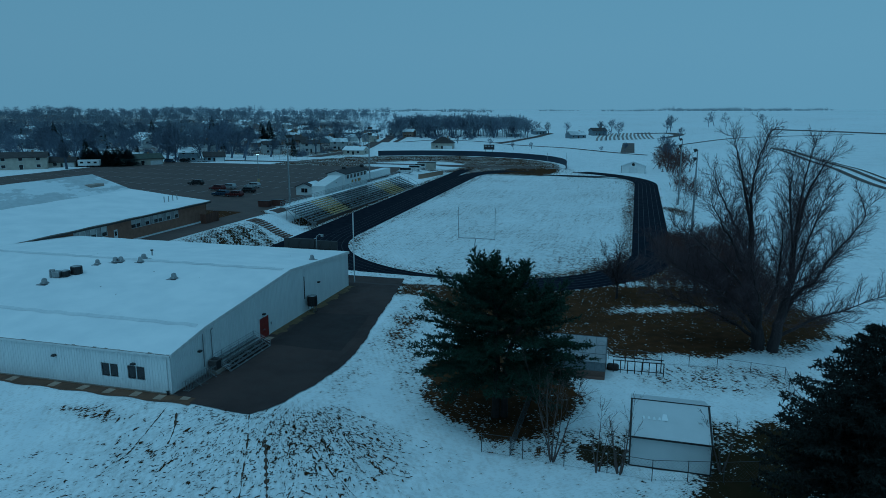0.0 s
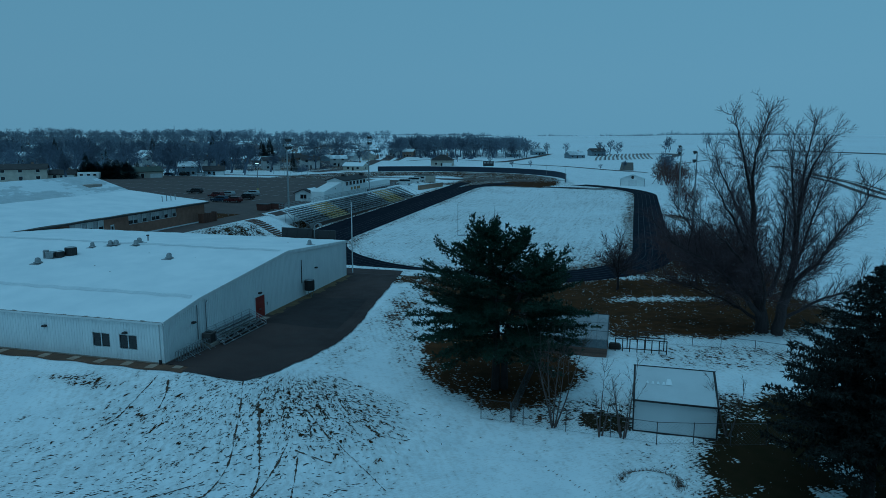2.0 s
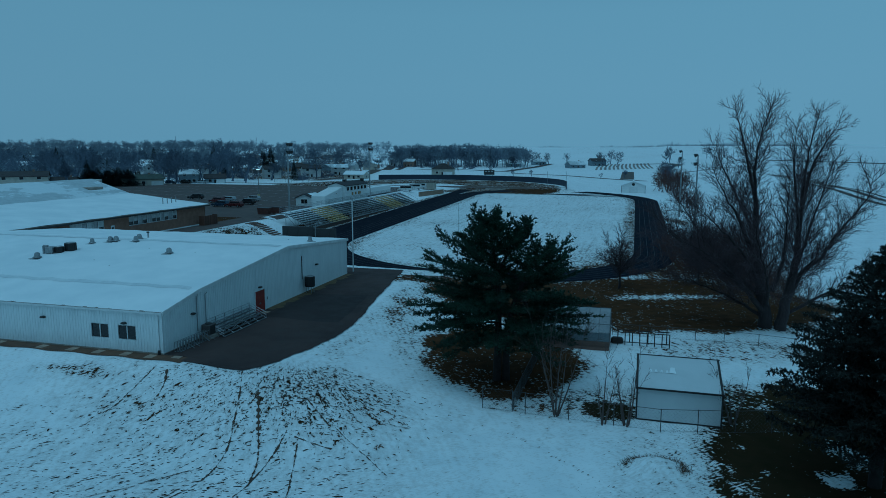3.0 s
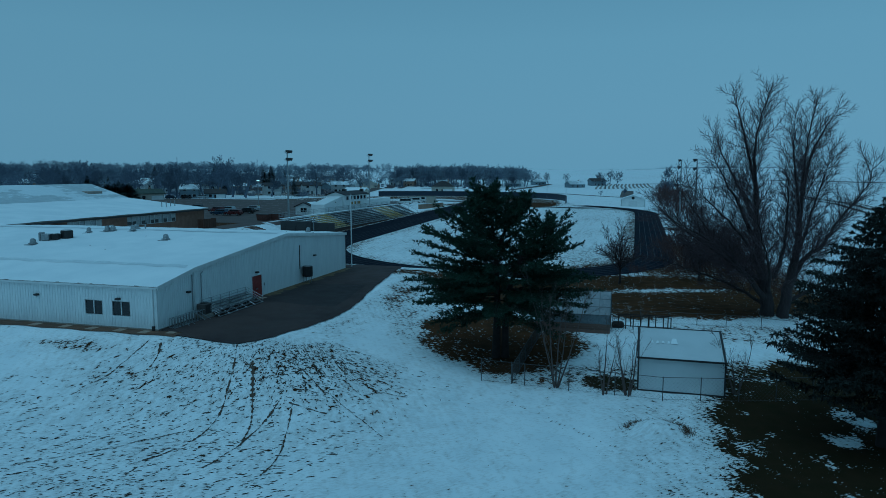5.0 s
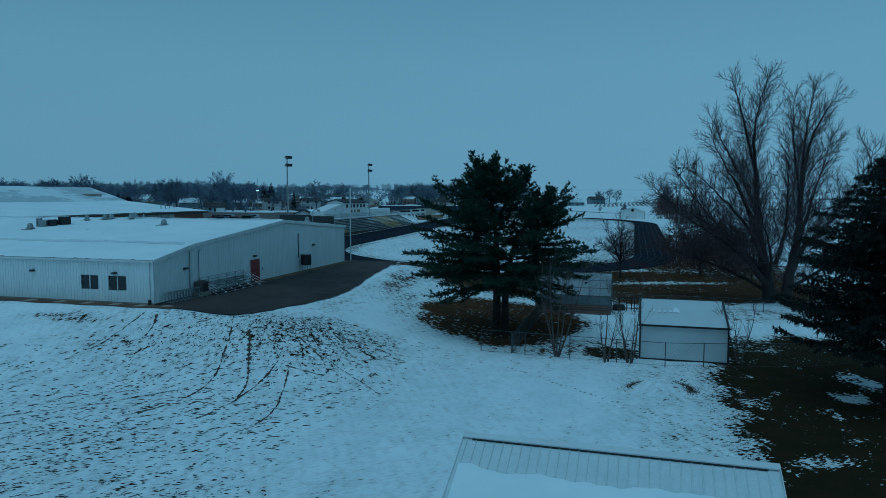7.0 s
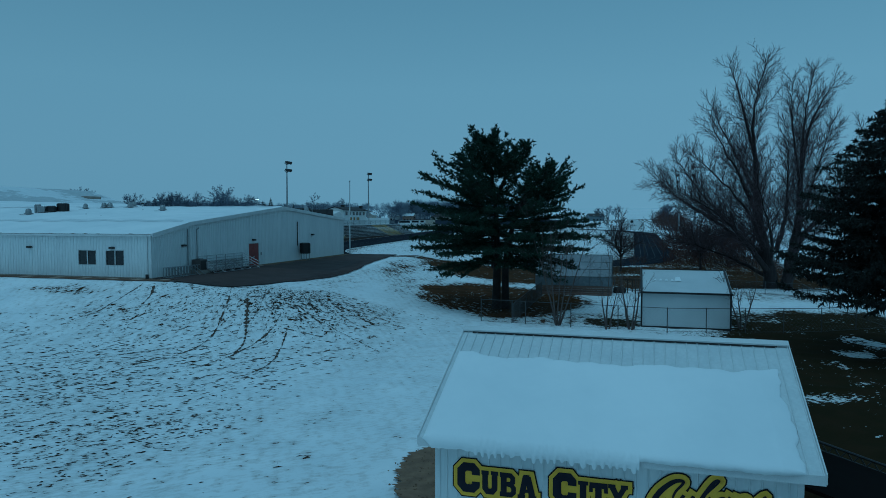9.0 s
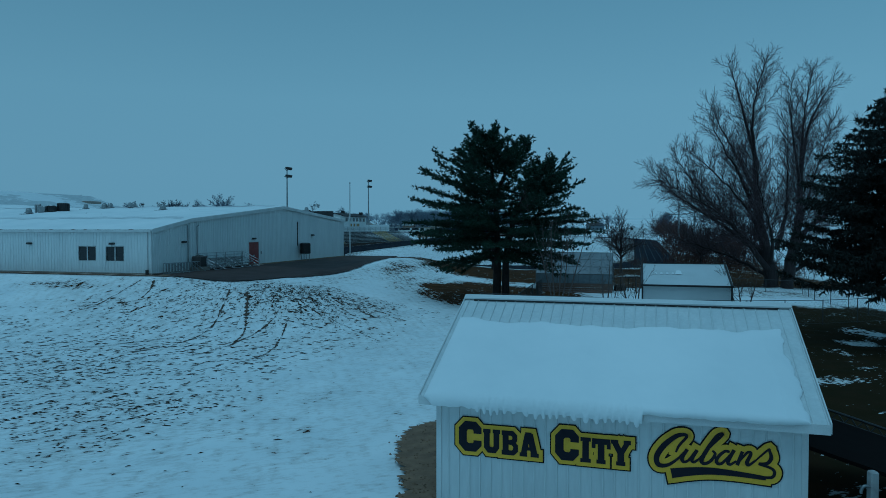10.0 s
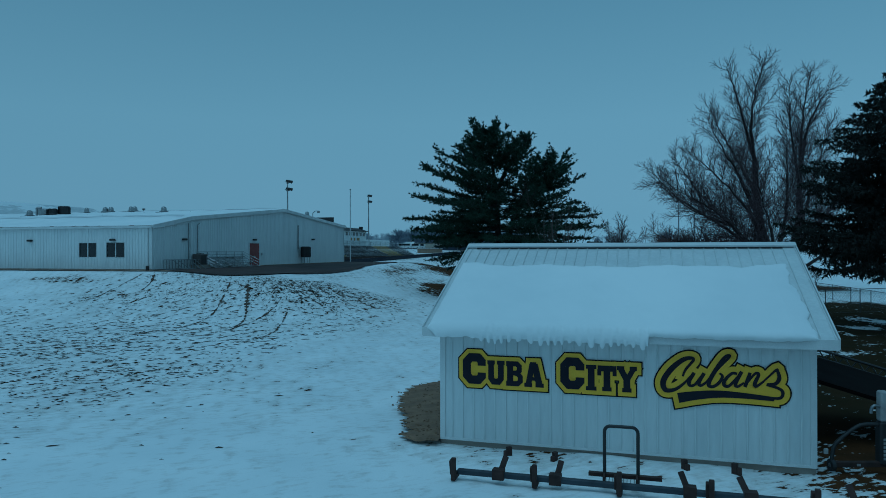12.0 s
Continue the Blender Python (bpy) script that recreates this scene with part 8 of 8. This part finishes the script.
while placed < 150:
    az, dist = radians(rng.uniform(-37, 4.5)), math.sqrt(rng.uniform(315 ** 2, 640 ** 2))
    x, y = dist * math.sin(az), dist * math.cos(az)
    r_, a_ = ra_of(x, y)
    if a_ < 330 and r_ > -245 or (r_ > -165 and a_ < 372) or x > -0.105 * y and y < 575 or x > -0.27 * y and rng.random() < 0.62 or not free(x, y, 6.5) or any((x - u) ** 2 + (y - w) ** 2 < 60 for u, w in taken):
        continue
    taken.append((x, y))
    s = (rng.uniform(0.95, 1.4) if dist < 420 else rng.uniform(0.55, 1.0)) + 0.16 * float(wave(x, y, 45.0))
    if rng.random() < 0.2:
        copy_thing(greens[placed % 2], at_ground(x, y, rng.uniform(0, 360)) @ Matrix.Scale(s, 4))
    else:
        copy_thing(kinds[placed % 5], at_ground(x, y, rng.uniform(0, 360)) @ Matrix.Diagonal((s * 1.15, s * 1.15, s, 1)))
    placed += 1
for x, y, s in ((-99.9, 345.7, 1.0), (-105.6, 346, 1.06), (-124, 321, 1.0), (-128, 321, 0.92), (-134, 335, 1.05), (-141, 345, 1.1), (-151, 333, 1.0), (-116, 352, 1.1), (-88, 354, 0.85), (-162, 345, 1.1), (-176, 335, 1.15), (-190, 330, 1.1), (-147, 372, 1.1), (-128, 378, 1.05)):
    copy_thing(kinds[int(-x) % 5], at_ground(x, y, x * 11) @ Matrix.Diagonal((1.3 * s, 1.3 * s, s, 1)))
for k in range(26):                                   # wood along the far right of the town
    x, y = rng.uniform(-44, 74), rng.uniform(578, 628)
    if free(x, y, 8):
        copy_thing(kinds[k % 5], at_ground(x, y, rng.uniform(0, 360)) @ Matrix.Diagonal((1.15, 1.15, rng.uniform(0.95, 1.25), 1)))


def light_tree(seed):
    rng_ = random.Random(seed)
    out_ = [[] for _ in range(3)]
    grow(rng_, Vector((0, 0, -1.5)), Vector((0.05, 0, 1)), 12.0, 0.3, 0, [(4, 17, 0.62, 54, 0.06, 0.08), (3, 8, 0.50, 40, 0.06, 0.1), (2, 0, 0.5, 30, 0.04, 0.1)], out_)
    v, f = tubes([(a, b, max(r0, 0.06), max(r1, 0.05)) for a, b, r0, r1 in out_[0]], 3)
    v2, f2 = blades(out_[1] + out_[2], rng_, 0.15)
    v, f = v + v2, f + [tuple(i + len(v) for i in c) for c in f2]
    return np.array([tuple(p) for p in v]), f


lights = [light_tree(k) for k in (301, 302, 303, 304)]
vs, fs, base = [], [], 0
for k in range(2300):                                  # the massed trees of the town behind
    az, dist = radians(rng.uniform(-38, 5)), math.sqrt(rng.uniform(400 ** 2, 1060 ** 2))
    x, y = dist * math.sin(az), dist * math.cos(az)
    r_, a_ = ra_of(x, y)
    if not free(x, y, 6.5) or x > (-0.14 + 0.09 * rng.random()) * y and (dist > 690 or dist < 575) or (r_ > -165 and a_ < 400) or x > -0.29 * y and dist < 640 and rng.random() < 0.72:
        continue
    v, f = lights[k % 4]
    c, s_, sc = math.cos(k), math.sin(k), rng.uniform(0.50, 0.86) + 0.20 * float(wave(x, y, 60.0)) + (0.10 if az < -0.25 else 0.0)
    vs.append(np.stack([v[:, 0] * c - v[:, 1] * s_, v[:, 0] * s_ + v[:, 1] * c, v[:, 2]], -1) * sc + np.array((x, y, ground_z(x, y) - 0.2)))
    fs += [tuple(i + base for i in face) for face in f]
    base += len(v)
for k in range(190):                                   # the blue wood right behind the pine
    x, y = rng.uniform(-42, 72), rng.uniform(585, 660)
    v, f = lights[k % 4]
    c, s_, sc = math.cos(k), math.sin(k), rng.uniform(0.95, 1.40)
    vs.append(np.stack([v[:, 0] * c - v[:, 1] * s_, v[:, 0] * s_ + v[:, 1] * c, v[:, 2]], -1) * sc + np.array((x, y, ground_z(x, y) - 0.2)))
    fs += [tuple(i + base for i in face) for face in f]
    base += len(v)
tagged(part_data("town_trees", np.concatenate(vs).tolist(), fs, PALEHAZE, None), "massed leafless trees among the far houses", "trees", kind="stuff")
vs, fs = [], []
for k in range(620):                                  # bare shrubs and hedges in the yards
    az, dist = radians(rng.uniform(-37, 3)), math.sqrt(rng.uniform(320 ** 2, 620 ** 2))
    x, y = dist * math.sin(az), dist * math.cos(az)
    r_, a_ = ra_of(x, y)
    if a_ < 322 and r_ > -215 or (r_ > -165 and a_ < 372) or x > -0.12 * y and y < 560 or not free(x, y, 7.5):
        continue
    h, z = rng.uniform(1.5, 5.0), ground_z(x, y) - 0.1
    for j in range(90):
        b0 = Vector((x + rng.gauss(0, h * 0.35), y + rng.gauss(0, h * 0.35), z))
        e = b0 + Vector((rng.gauss(0, 0.35), rng.gauss(0, 0.35), rng.uniform(0.35, 1.0))) * h
        w = Vector((rng.uniform(-1, 1), rng.uniform(-1, 1), 0)).normalized() * 0.08
        i = len(vs)
        vs.extend((b0 - w, b0 + w, e))
        fs.append((i, i + 1, i + 2))
tagged(part_data("town_shrubs", vs, fs, HAZETWIG, None), "bare shrubs and hedges between the houses", "shrubs", kind="stuff")
for k in range(20):                                   # hedge of evergreens by the caravan
    copy_thing(greens[k % 2], at_ground(-150.5 + 0.98 * k + rng.uniform(-0.5, 0.5), 288.5 + 0.12 * k + rng.uniform(-0.9, 1.4), k * 50) @ Matrix.Diagonal((1.9, 1.9, rng.uniform(0.50, 0.66), 1)))
for x, y, s in ((132, 560, 0.9), (150, 600, 1.0), (96, 630, 0.8), (205, 640, 0.8), (214, 655, 0.9), (150, 480, 0.6), (190, 560, 0.7), (230, 700, 1.0), (262, 690, 1.0), (272, 700, 1.1), (282, 694, 1.0), (330, 720, 0.8), (118, 450, 0.5), (60, 470, 0.35), (100, 440, 0.3), (30, 440, 0.4), (46, 452, 0.35), (10, 470, 0.4), (154, 640, 0.9), (128, 396, 0.7), (134, 420, 0.8), (104, 320, 0.85), (109, 330, 0.8), (100, 300, 0.6), (86, 640, 0.8), (116, 655, 0.7), (148, 655, 1.0)):
    copy_thing(kinds[int(x) % 5], at_ground(x, y, x * 7) @ Matrix.Scale(s, 4))

for x, y, s in ((-121, 470, 1.15), (-118, 474, 1.25), (-124, 476, 1.1), (-172, 520, 1.3), (-196, 470, 1.2), (-240, 430, 1.25)):
    copy_thing(greens[int(-x) % 2], at_ground(x, y, x * 3) @ Matrix.Diagonal((1.6 * s, 1.6 * s, s, 1)))

# far woods and hedgerows on the skyline
vs, fs = [], []
for line in range(26):
    y0, x0, n = rng.uniform(1050, 2200), rng.uniform(-300, 1500), rng.randrange(12, 60)
    for k in range(n):
        x, y = x0 + k * 4 + rng.uniform(-4, 4), y0 + rng.uniform(-12, 12) + 0.1 * k * 5
        h = rng.uniform(3, 8) * (1 + 0.4 * math.sin(line * 2.1 + k * 0.2))
        z = ground_z(x, y)
        for j in range(16):
            az, up = rng.uniform(0, math.tau), rng.uniform(0.25, 1.0)
            e = Vector((x + math.cos(az) * h * 0.9 * rng.random(), y + math.sin(az) * h * 0.3, z + h * up))
            b0 = Vector((x + rng.uniform(-1.5, 1.5), y, z))
            i = len(vs)
            vs.extend((b0, b0 + Vector((0.7, 0, 0)), e))
            fs.append((i, i + 1, i + 2))
# hedgerow colour paled towards the sky to stand for haze
HAZEHEDGE = plain("hazy_hedge_twigs", (0.46, 0.48, 0.51), (0.38, 0.40, 0.43), rough=0.95)
tagged(part_data("far_woods", vs, fs, HAZEHEDGE, None), "thin far hedgerows on the hazy skyline", "woods", kind="stuff")
for i, (x, y, h) in enumerate(((-300, 780, 21), (-215, 800, 20))):
    t = thing("lattice_mast", at_ground(x, y), "far thin lattice mast above the town", "mast")
    part("frame", rods([((-1.2, 0, 0), (-0.2, 0, h)), ((1.2, 0, 0), (0.2, 0, h))] + [((-1.2 + 0.1 * k, 0, h * k / 10), (1.2 - 0.1 * (k + 1), 0, h * (k + 1) / 10)) for k in range(10)], 0.07, 4), HAZETWIG, t)

# roads, paths and field marks
MUD = plain("field_soil", (0.11, 0.092, 0.080), (0.065, 0.056, 0.050), rough=0.95, scale=0.2)
STUBBLE = plain("snowy_stubble", (0.30, 0.28, 0.26), (0.18, 0.165, 0.15), rough=0.95, scale=0.15)


def ribbon(name, pts, width, mat, label, category="road", up=0.08):
    v = []
    fine = []
    for (x0, y0), (x1, y1) in zip(pts, pts[1:]):
        n = max(2, int(math.hypot(x1 - x0, y1 - y0) / 6))
        fine += [Vector((x0 + (x1 - x0) * k / n, y0 + (y1 - y0) * k / n, 0)) for k in range(n)]
    fine.append(Vector((*pts[-1], 0)))
    for _ in range(3):
        fine = [fine[0]] + [(a + 2 * b + c) / 4 for a, b, c in zip(fine, fine[1:], fine[2:])] + [fine[-1]]
    for i, p in enumerate(fine):
        d = fine[min(i + 1, len(fine) - 1)] - fine[max(i - 1, 0)]
        n = Vector((-d.y, d.x, 0)).normalized() * width / 2
        for s in (-1, 1):
            q = p + n * s
            v.append((q.x, q.y, ground_z(q.x, q.y) + up))
    f = [(2 * i, 2 * i + 1, 2 * i + 3, 2 * i + 2) for i in range(len(fine) - 1)]
    return tagged(part_data(name, v, f, mat, None), label, category, kind="structure")


for pts, w in (([(205, 437), (201, 408), (175, 326), (160, 272), (152, 235), (148, 200)], 2.6), ([(208, 437), (205, 408), (181, 326), (166, 272), (158, 235), (154, 200)], 2.4), ([(212, 437), (202, 390), (180, 313), (166, 254), (160, 215)], 1.2)):
    ribbon("farm_track", pts, w, MUD, "dark muddy farm track across snowy fields", "farm track", 0.15)
ribbon("ditch_line", [(146, 477), (189, 509), (243, 547), (330, 560)], 4.0, MUD, "dark ditch line across snowy fields", "ditch", 0.15)
ribbon("stubble_strip", [(300, 640), (339, 592), (370, 540)], 14, MUD, "brown strip of stubble in snowy fields", "stubble", 0.15)
ribbon("ploughed_plot", [(115, 432), (140, 524)], 8.5, MUD, "dark ploughed plot in a snowy field", "ploughed plot", 0.15)
for k in range(14):
    ribbon("terrace", [(122 + k * 3.9, 552 + k * 1.4), (131 + k * 3.9, 590 + k * 1.6), (146 + k * 3.6, 640 + k * 1.0)], 1.7, STUBBLE, "curved brown stubble row in snow", "stubble", 0.15)
ribbon("far_road", [(176, 640), (205, 640), (206, 600), (180, 572)], 9, MUD, "dark road curving round a snowy plot", "road", 0.15)
ribbon("park_road", [(-31, 612), (-37, 520), (-11, 552), (16, 548), (41, 522), (71, 492), (85, 480), (101, 447), (110, 428), (122, 412)], 4.0, LOT, "thin dark path across the snow", "road", 0.12)
ribbon("town_road", [(41, 524), (54, 548), (66, 574), (80, 600), (101, 654)], 7.0, LOT, "grey road running up between far houses", "road", 0.12)
ribbon("town_street", [(-66, 352), (-48, 409), (-44, 575), (-46, 700)], 8.0, LOT, "dark town street lined with snow", "road", 0.12)


# ---- vehicles ----
TYRE = plain("black_tyre_rubber", (0.012, 0.012, 0.012), rough=0.85)


def car(m, paint, label, length=4.7, h=1.5, van_=False, name="car"):
    """A parked car or van; it faces +y."""
    t = thing(name, m, label, "van" if van_ else "car", "parked vehicles")
    L, w = length / 2, 0.92
    low = [(-L, 0.35), (-L, 0.95), (-L + 0.15, 1.0), (L - 0.15, 0.9), (L, 0.75), (L, 0.35)]
    cab = [(-L + 0.1, 1.0), (-L + 0.35, h), (0.55, h), (1.3, 0.95)] if not van_ else [(-L + 0.02, 1.0), (-L + 0.1, h), (1.5, h), (2.1, 0.95)]
    body = bmesh.new()
    for prof, ww, tw in ((low, w, w), (cab, w * 0.95, w * 0.8)):
        ring = []
        for s in (-1, 1):
            ring.append([body.verts.new((s * (tw if z > 1.1 else ww), y, z)) for y, z in prof])
        body.faces.new(ring[0])
        body.faces.new(ring[1][::-1])
        for i in range(len(prof)):
            j = (i + 1) % len(prof)
            body.faces.new((ring[0][j], ring[0][i], ring[1][i], ring[1][j]))
    bmesh.ops.recalc_face_normals(body, faces=body.faces)
    part("body", body, paint, t)
    for s in (-1, 1):
        part("side_window", boxes((s * w * 0.90 - 0.01, s * w * 0.90 + 0.01, cab[0][0] + 0.35, cab[2][0] + 0.1, 1.08, h - 0.1)), DARKGLASS, t)
        for y in (-L + 0.85, L - 0.85):
            wh = part("wheel", rods([((s * (w - 0.2), y, 0.33), (s * (w + 0.02), y, 0.33))], 0.33, 14), TYRE, t)
            part("rim", rods([((s * (w + 0.02), y, 0.33), (s * (w + 0.035), y, 0.33))], 0.2, 10), GALV, wh)
        part("headlight", boxes((s * 0.62 - 0.18, s * 0.62 + 0.18, L - 0.02, L + 0.02, 0.62, 0.78)), PAINT, t)
        part("tail_light", boxes((s * 0.72 - 0.12, s * 0.72 + 0.12, -L - 0.02, -L + 0.02, 0.7, 0.92)), REDDOOR, t)
    y1, z1, y0, z0 = cab[3][0], cab[3][1], cab[2][0], cab[2][1]
    part_data("windscreen", [(-w * 0.78, y0 + 0.06, z0 - 0.06), (w * 0.78, y0 + 0.06, z0 - 0.06), (w * 0.84, y1 - 0.02, z1 + 0.06), (-w * 0.84, y1 - 0.02, z1 + 0.06), (-w * 0.78, y0 + 0.03, z0 - 0.1), (w * 0.78, y0 + 0.03, z0 - 0.1), (w * 0.84, y1 - 0.05, z1), (-w * 0.84, y1 - 0.05, z1)], [(3, 2, 1, 0), (4, 5, 6, 7)], DARKGLASS, t)
    return t


def paint(name, c):
    return plain(name, c, tuple(v * 0.9 for v in c), rough=0.3, metal=0.3, bumpy=0.02)


SILVER, NAVYP, MAROON, WHITEP, BLACKP = paint("silver_car_paint", (0.42, 0.44, 0.46)), paint("dark_blue_car_paint", (0.03, 0.05, 0.09)), paint("maroon_car_paint", (0.075, 0.016, 0.018)), paint("white_car_paint", (0.66, 0.67, 0.67)), paint("black_car_paint", (0.015, 0.016, 0.018))
for x, y, yaw, pt, lb in ((-66.3, 201.5, 70, MAROON, "red sedan parked in the car park"), (-64.0, 204.5, 72, SILVER, "silver hatchback parked in the car park"), (-61.0, 188.0, 74, NAVYP, "dark blue sport utility parked in the car park"), (-56.8, 186.5, 76, MAROON, "maroon sport utility parked in the car park"), (-55.9, 195.5, 74, BLACKP, "dark sport utility parked in the car park"), (-57.6, 207.5, 80, SILVER, "silver estate car parked in the car park"), (-77.7, 216.0, 80, BLACKP, "dark car parked beside the school wing")):
    car(frame_at(x, y, LOT_Z + 0.03, yaw), pt, lb, 4.8, 1.65)
for x, y, pt in ((-116, 311, BLACKP), (-122, 309, NAVYP), (-109, 313, SILVER)):
    car(at_ground(x, y, -100, 0.0), pt, "car parked along the far edge of the car park", 4.8, 1.6)
for x, y in ((-14.3, 257.5), (-11.4, 268.5), (-9.6, 275.5)):
    car(at_ground(x, y, 78, 0.0), WHITEP, "white passenger van parked beyond the stand", 5.8, 2.1, True, "van")
camper = thing("caravan", at_ground(-145.6, 284.5, 8, 0.0), "white camper trailer parked before evergreens", "caravan")
part("body", boxes((-4.2, 4.2, -1.2, 1.2, 0.6, 3.0), bevel=0.15), WHITEWALL, camper)
for x in (-2.6, 0.2, 2.6):
    part("window", boxes((x - 0.6, x + 0.6, -1.23, -1.2, 1.6, 2.3)), DARKGLASS, camper)
for x in (-0.6, 0.5):
    part("wheel", rods([((x, -1.22, 0.36), (x, 1.22, 0.36))], 0.36, 12), TYRE, camper)
BIN = plain("rusty_brown_steel", (0.09, 0.035, 0.025), (0.06, 0.03, 0.025), rough=0.7, scale=1.5)
for i, (x, y) in enumerate(((-43.4, 166.5), (-40.6, 168.6))):
    t = thing("dumpster", frame_at(x, y, LOT_Z + 0.02, -15), "rusty brown steel dumpster at the car park edge", "dumpster", "dumpsters")
    part("bin", prism([(-1.3, 0.1), (-1.5, 1.5), (1.5, 1.5), (1.3, 0.1)], -0.9, 0.9), BIN, t)
    part("lid", boxes((-1.52, 1.52, -0.95, 0.95, 1.505, 1.58)), BLACK, t)
    part("rib", boxes((-1.3, 1.3, -0.96, -0.905, 0.7, 0.8)), BIN, t)

# steps down the bank to the track
steps = thing("bank_steps", pose(0, 0, 0), "long flight of brown timber steps down the bank", "steps")
for k in range(14):
    f = k / 13
    p = place(-79 + 8.6 * f, 130.2)
    part("step", boxes((-0.3, 0.3, -1.7, 1.7, -0.16, 0.06), bevel=0.015), PLANK, steps).matrix_basis = frame_at(p.x, p.y, ground_z(p.x, p.y) + 0.05, -15.5)

# infield screens, dugout wall and board of the ball field
backstop = thing("backstop", on_field(-168, 300, 0) @ pose(0, 0, ground_z(*place(-168, 300).xy)), "tall wire backstop behind a dirt infield", "backstop")
for k in range(7):
    part("post", rods([((3.0 * k, 0, 0), (3.0 * k, 0, 5.0))], 0.06), GALV, backstop)
for z in (0.2, 1.8, 3.4, 5.0):
    part("rail", rods([((0, 0, z), (18, 0, z))], 0.04), GALV, backstop)
dug = thing("dugout", on_field(-75.7, 239.3, 0) @ pose(0, 0, ground_z(*place(-74, 247).xy), 0, 0, -12), "tan block retaining wall beyond the stand", "wall")
part("wall", boxes((0, 0.4, 0, 19, -0.8, 1.7)), plain("tan_block", (0.30, 0.22, 0.15), (0.24, 0.18, 0.13), rough=0.9, scale=0.8), dug)
part("coping", boxes((-0.1, 0.5, -0.1, 19.1, 1.705, 1.8)), SNOW, dug)
shed2 = thing("tan_hut", at_ground(-6.6, 280, -15), "small tan hut near the parked vans", "hut")
part("wall", boxes((-3.5, 3.5, -1.5, 1.5, -0.2, 2.6)), HWALLS[0], shed2)
part("roof", boxes((-3.7, 3.7, -1.7, 1.7, 2.6, 2.78)), HROOFS[0], shed2)
bb = thing("ball_scoreboard", at_ground(26, 392, -8), "small dark scoreboard beyond the outfield fence", "scoreboard")
part("panel", boxes((-3, 3, -0.15, 0.15, 2.0, 4.8)), BLACK, bb)
for x in (-2, 2):
    part("post", boxes((x - 0.12, x + 0.12, -0.1, 0.1, -0.3, 2.0)), GALV, bb)
for k in range(3):
    part("bar", boxes((-2.5 + 1.8 * k, -1.3 + 1.8 * k, -0.17, -0.152, 3.6, 4.2)), PAINT, bb)
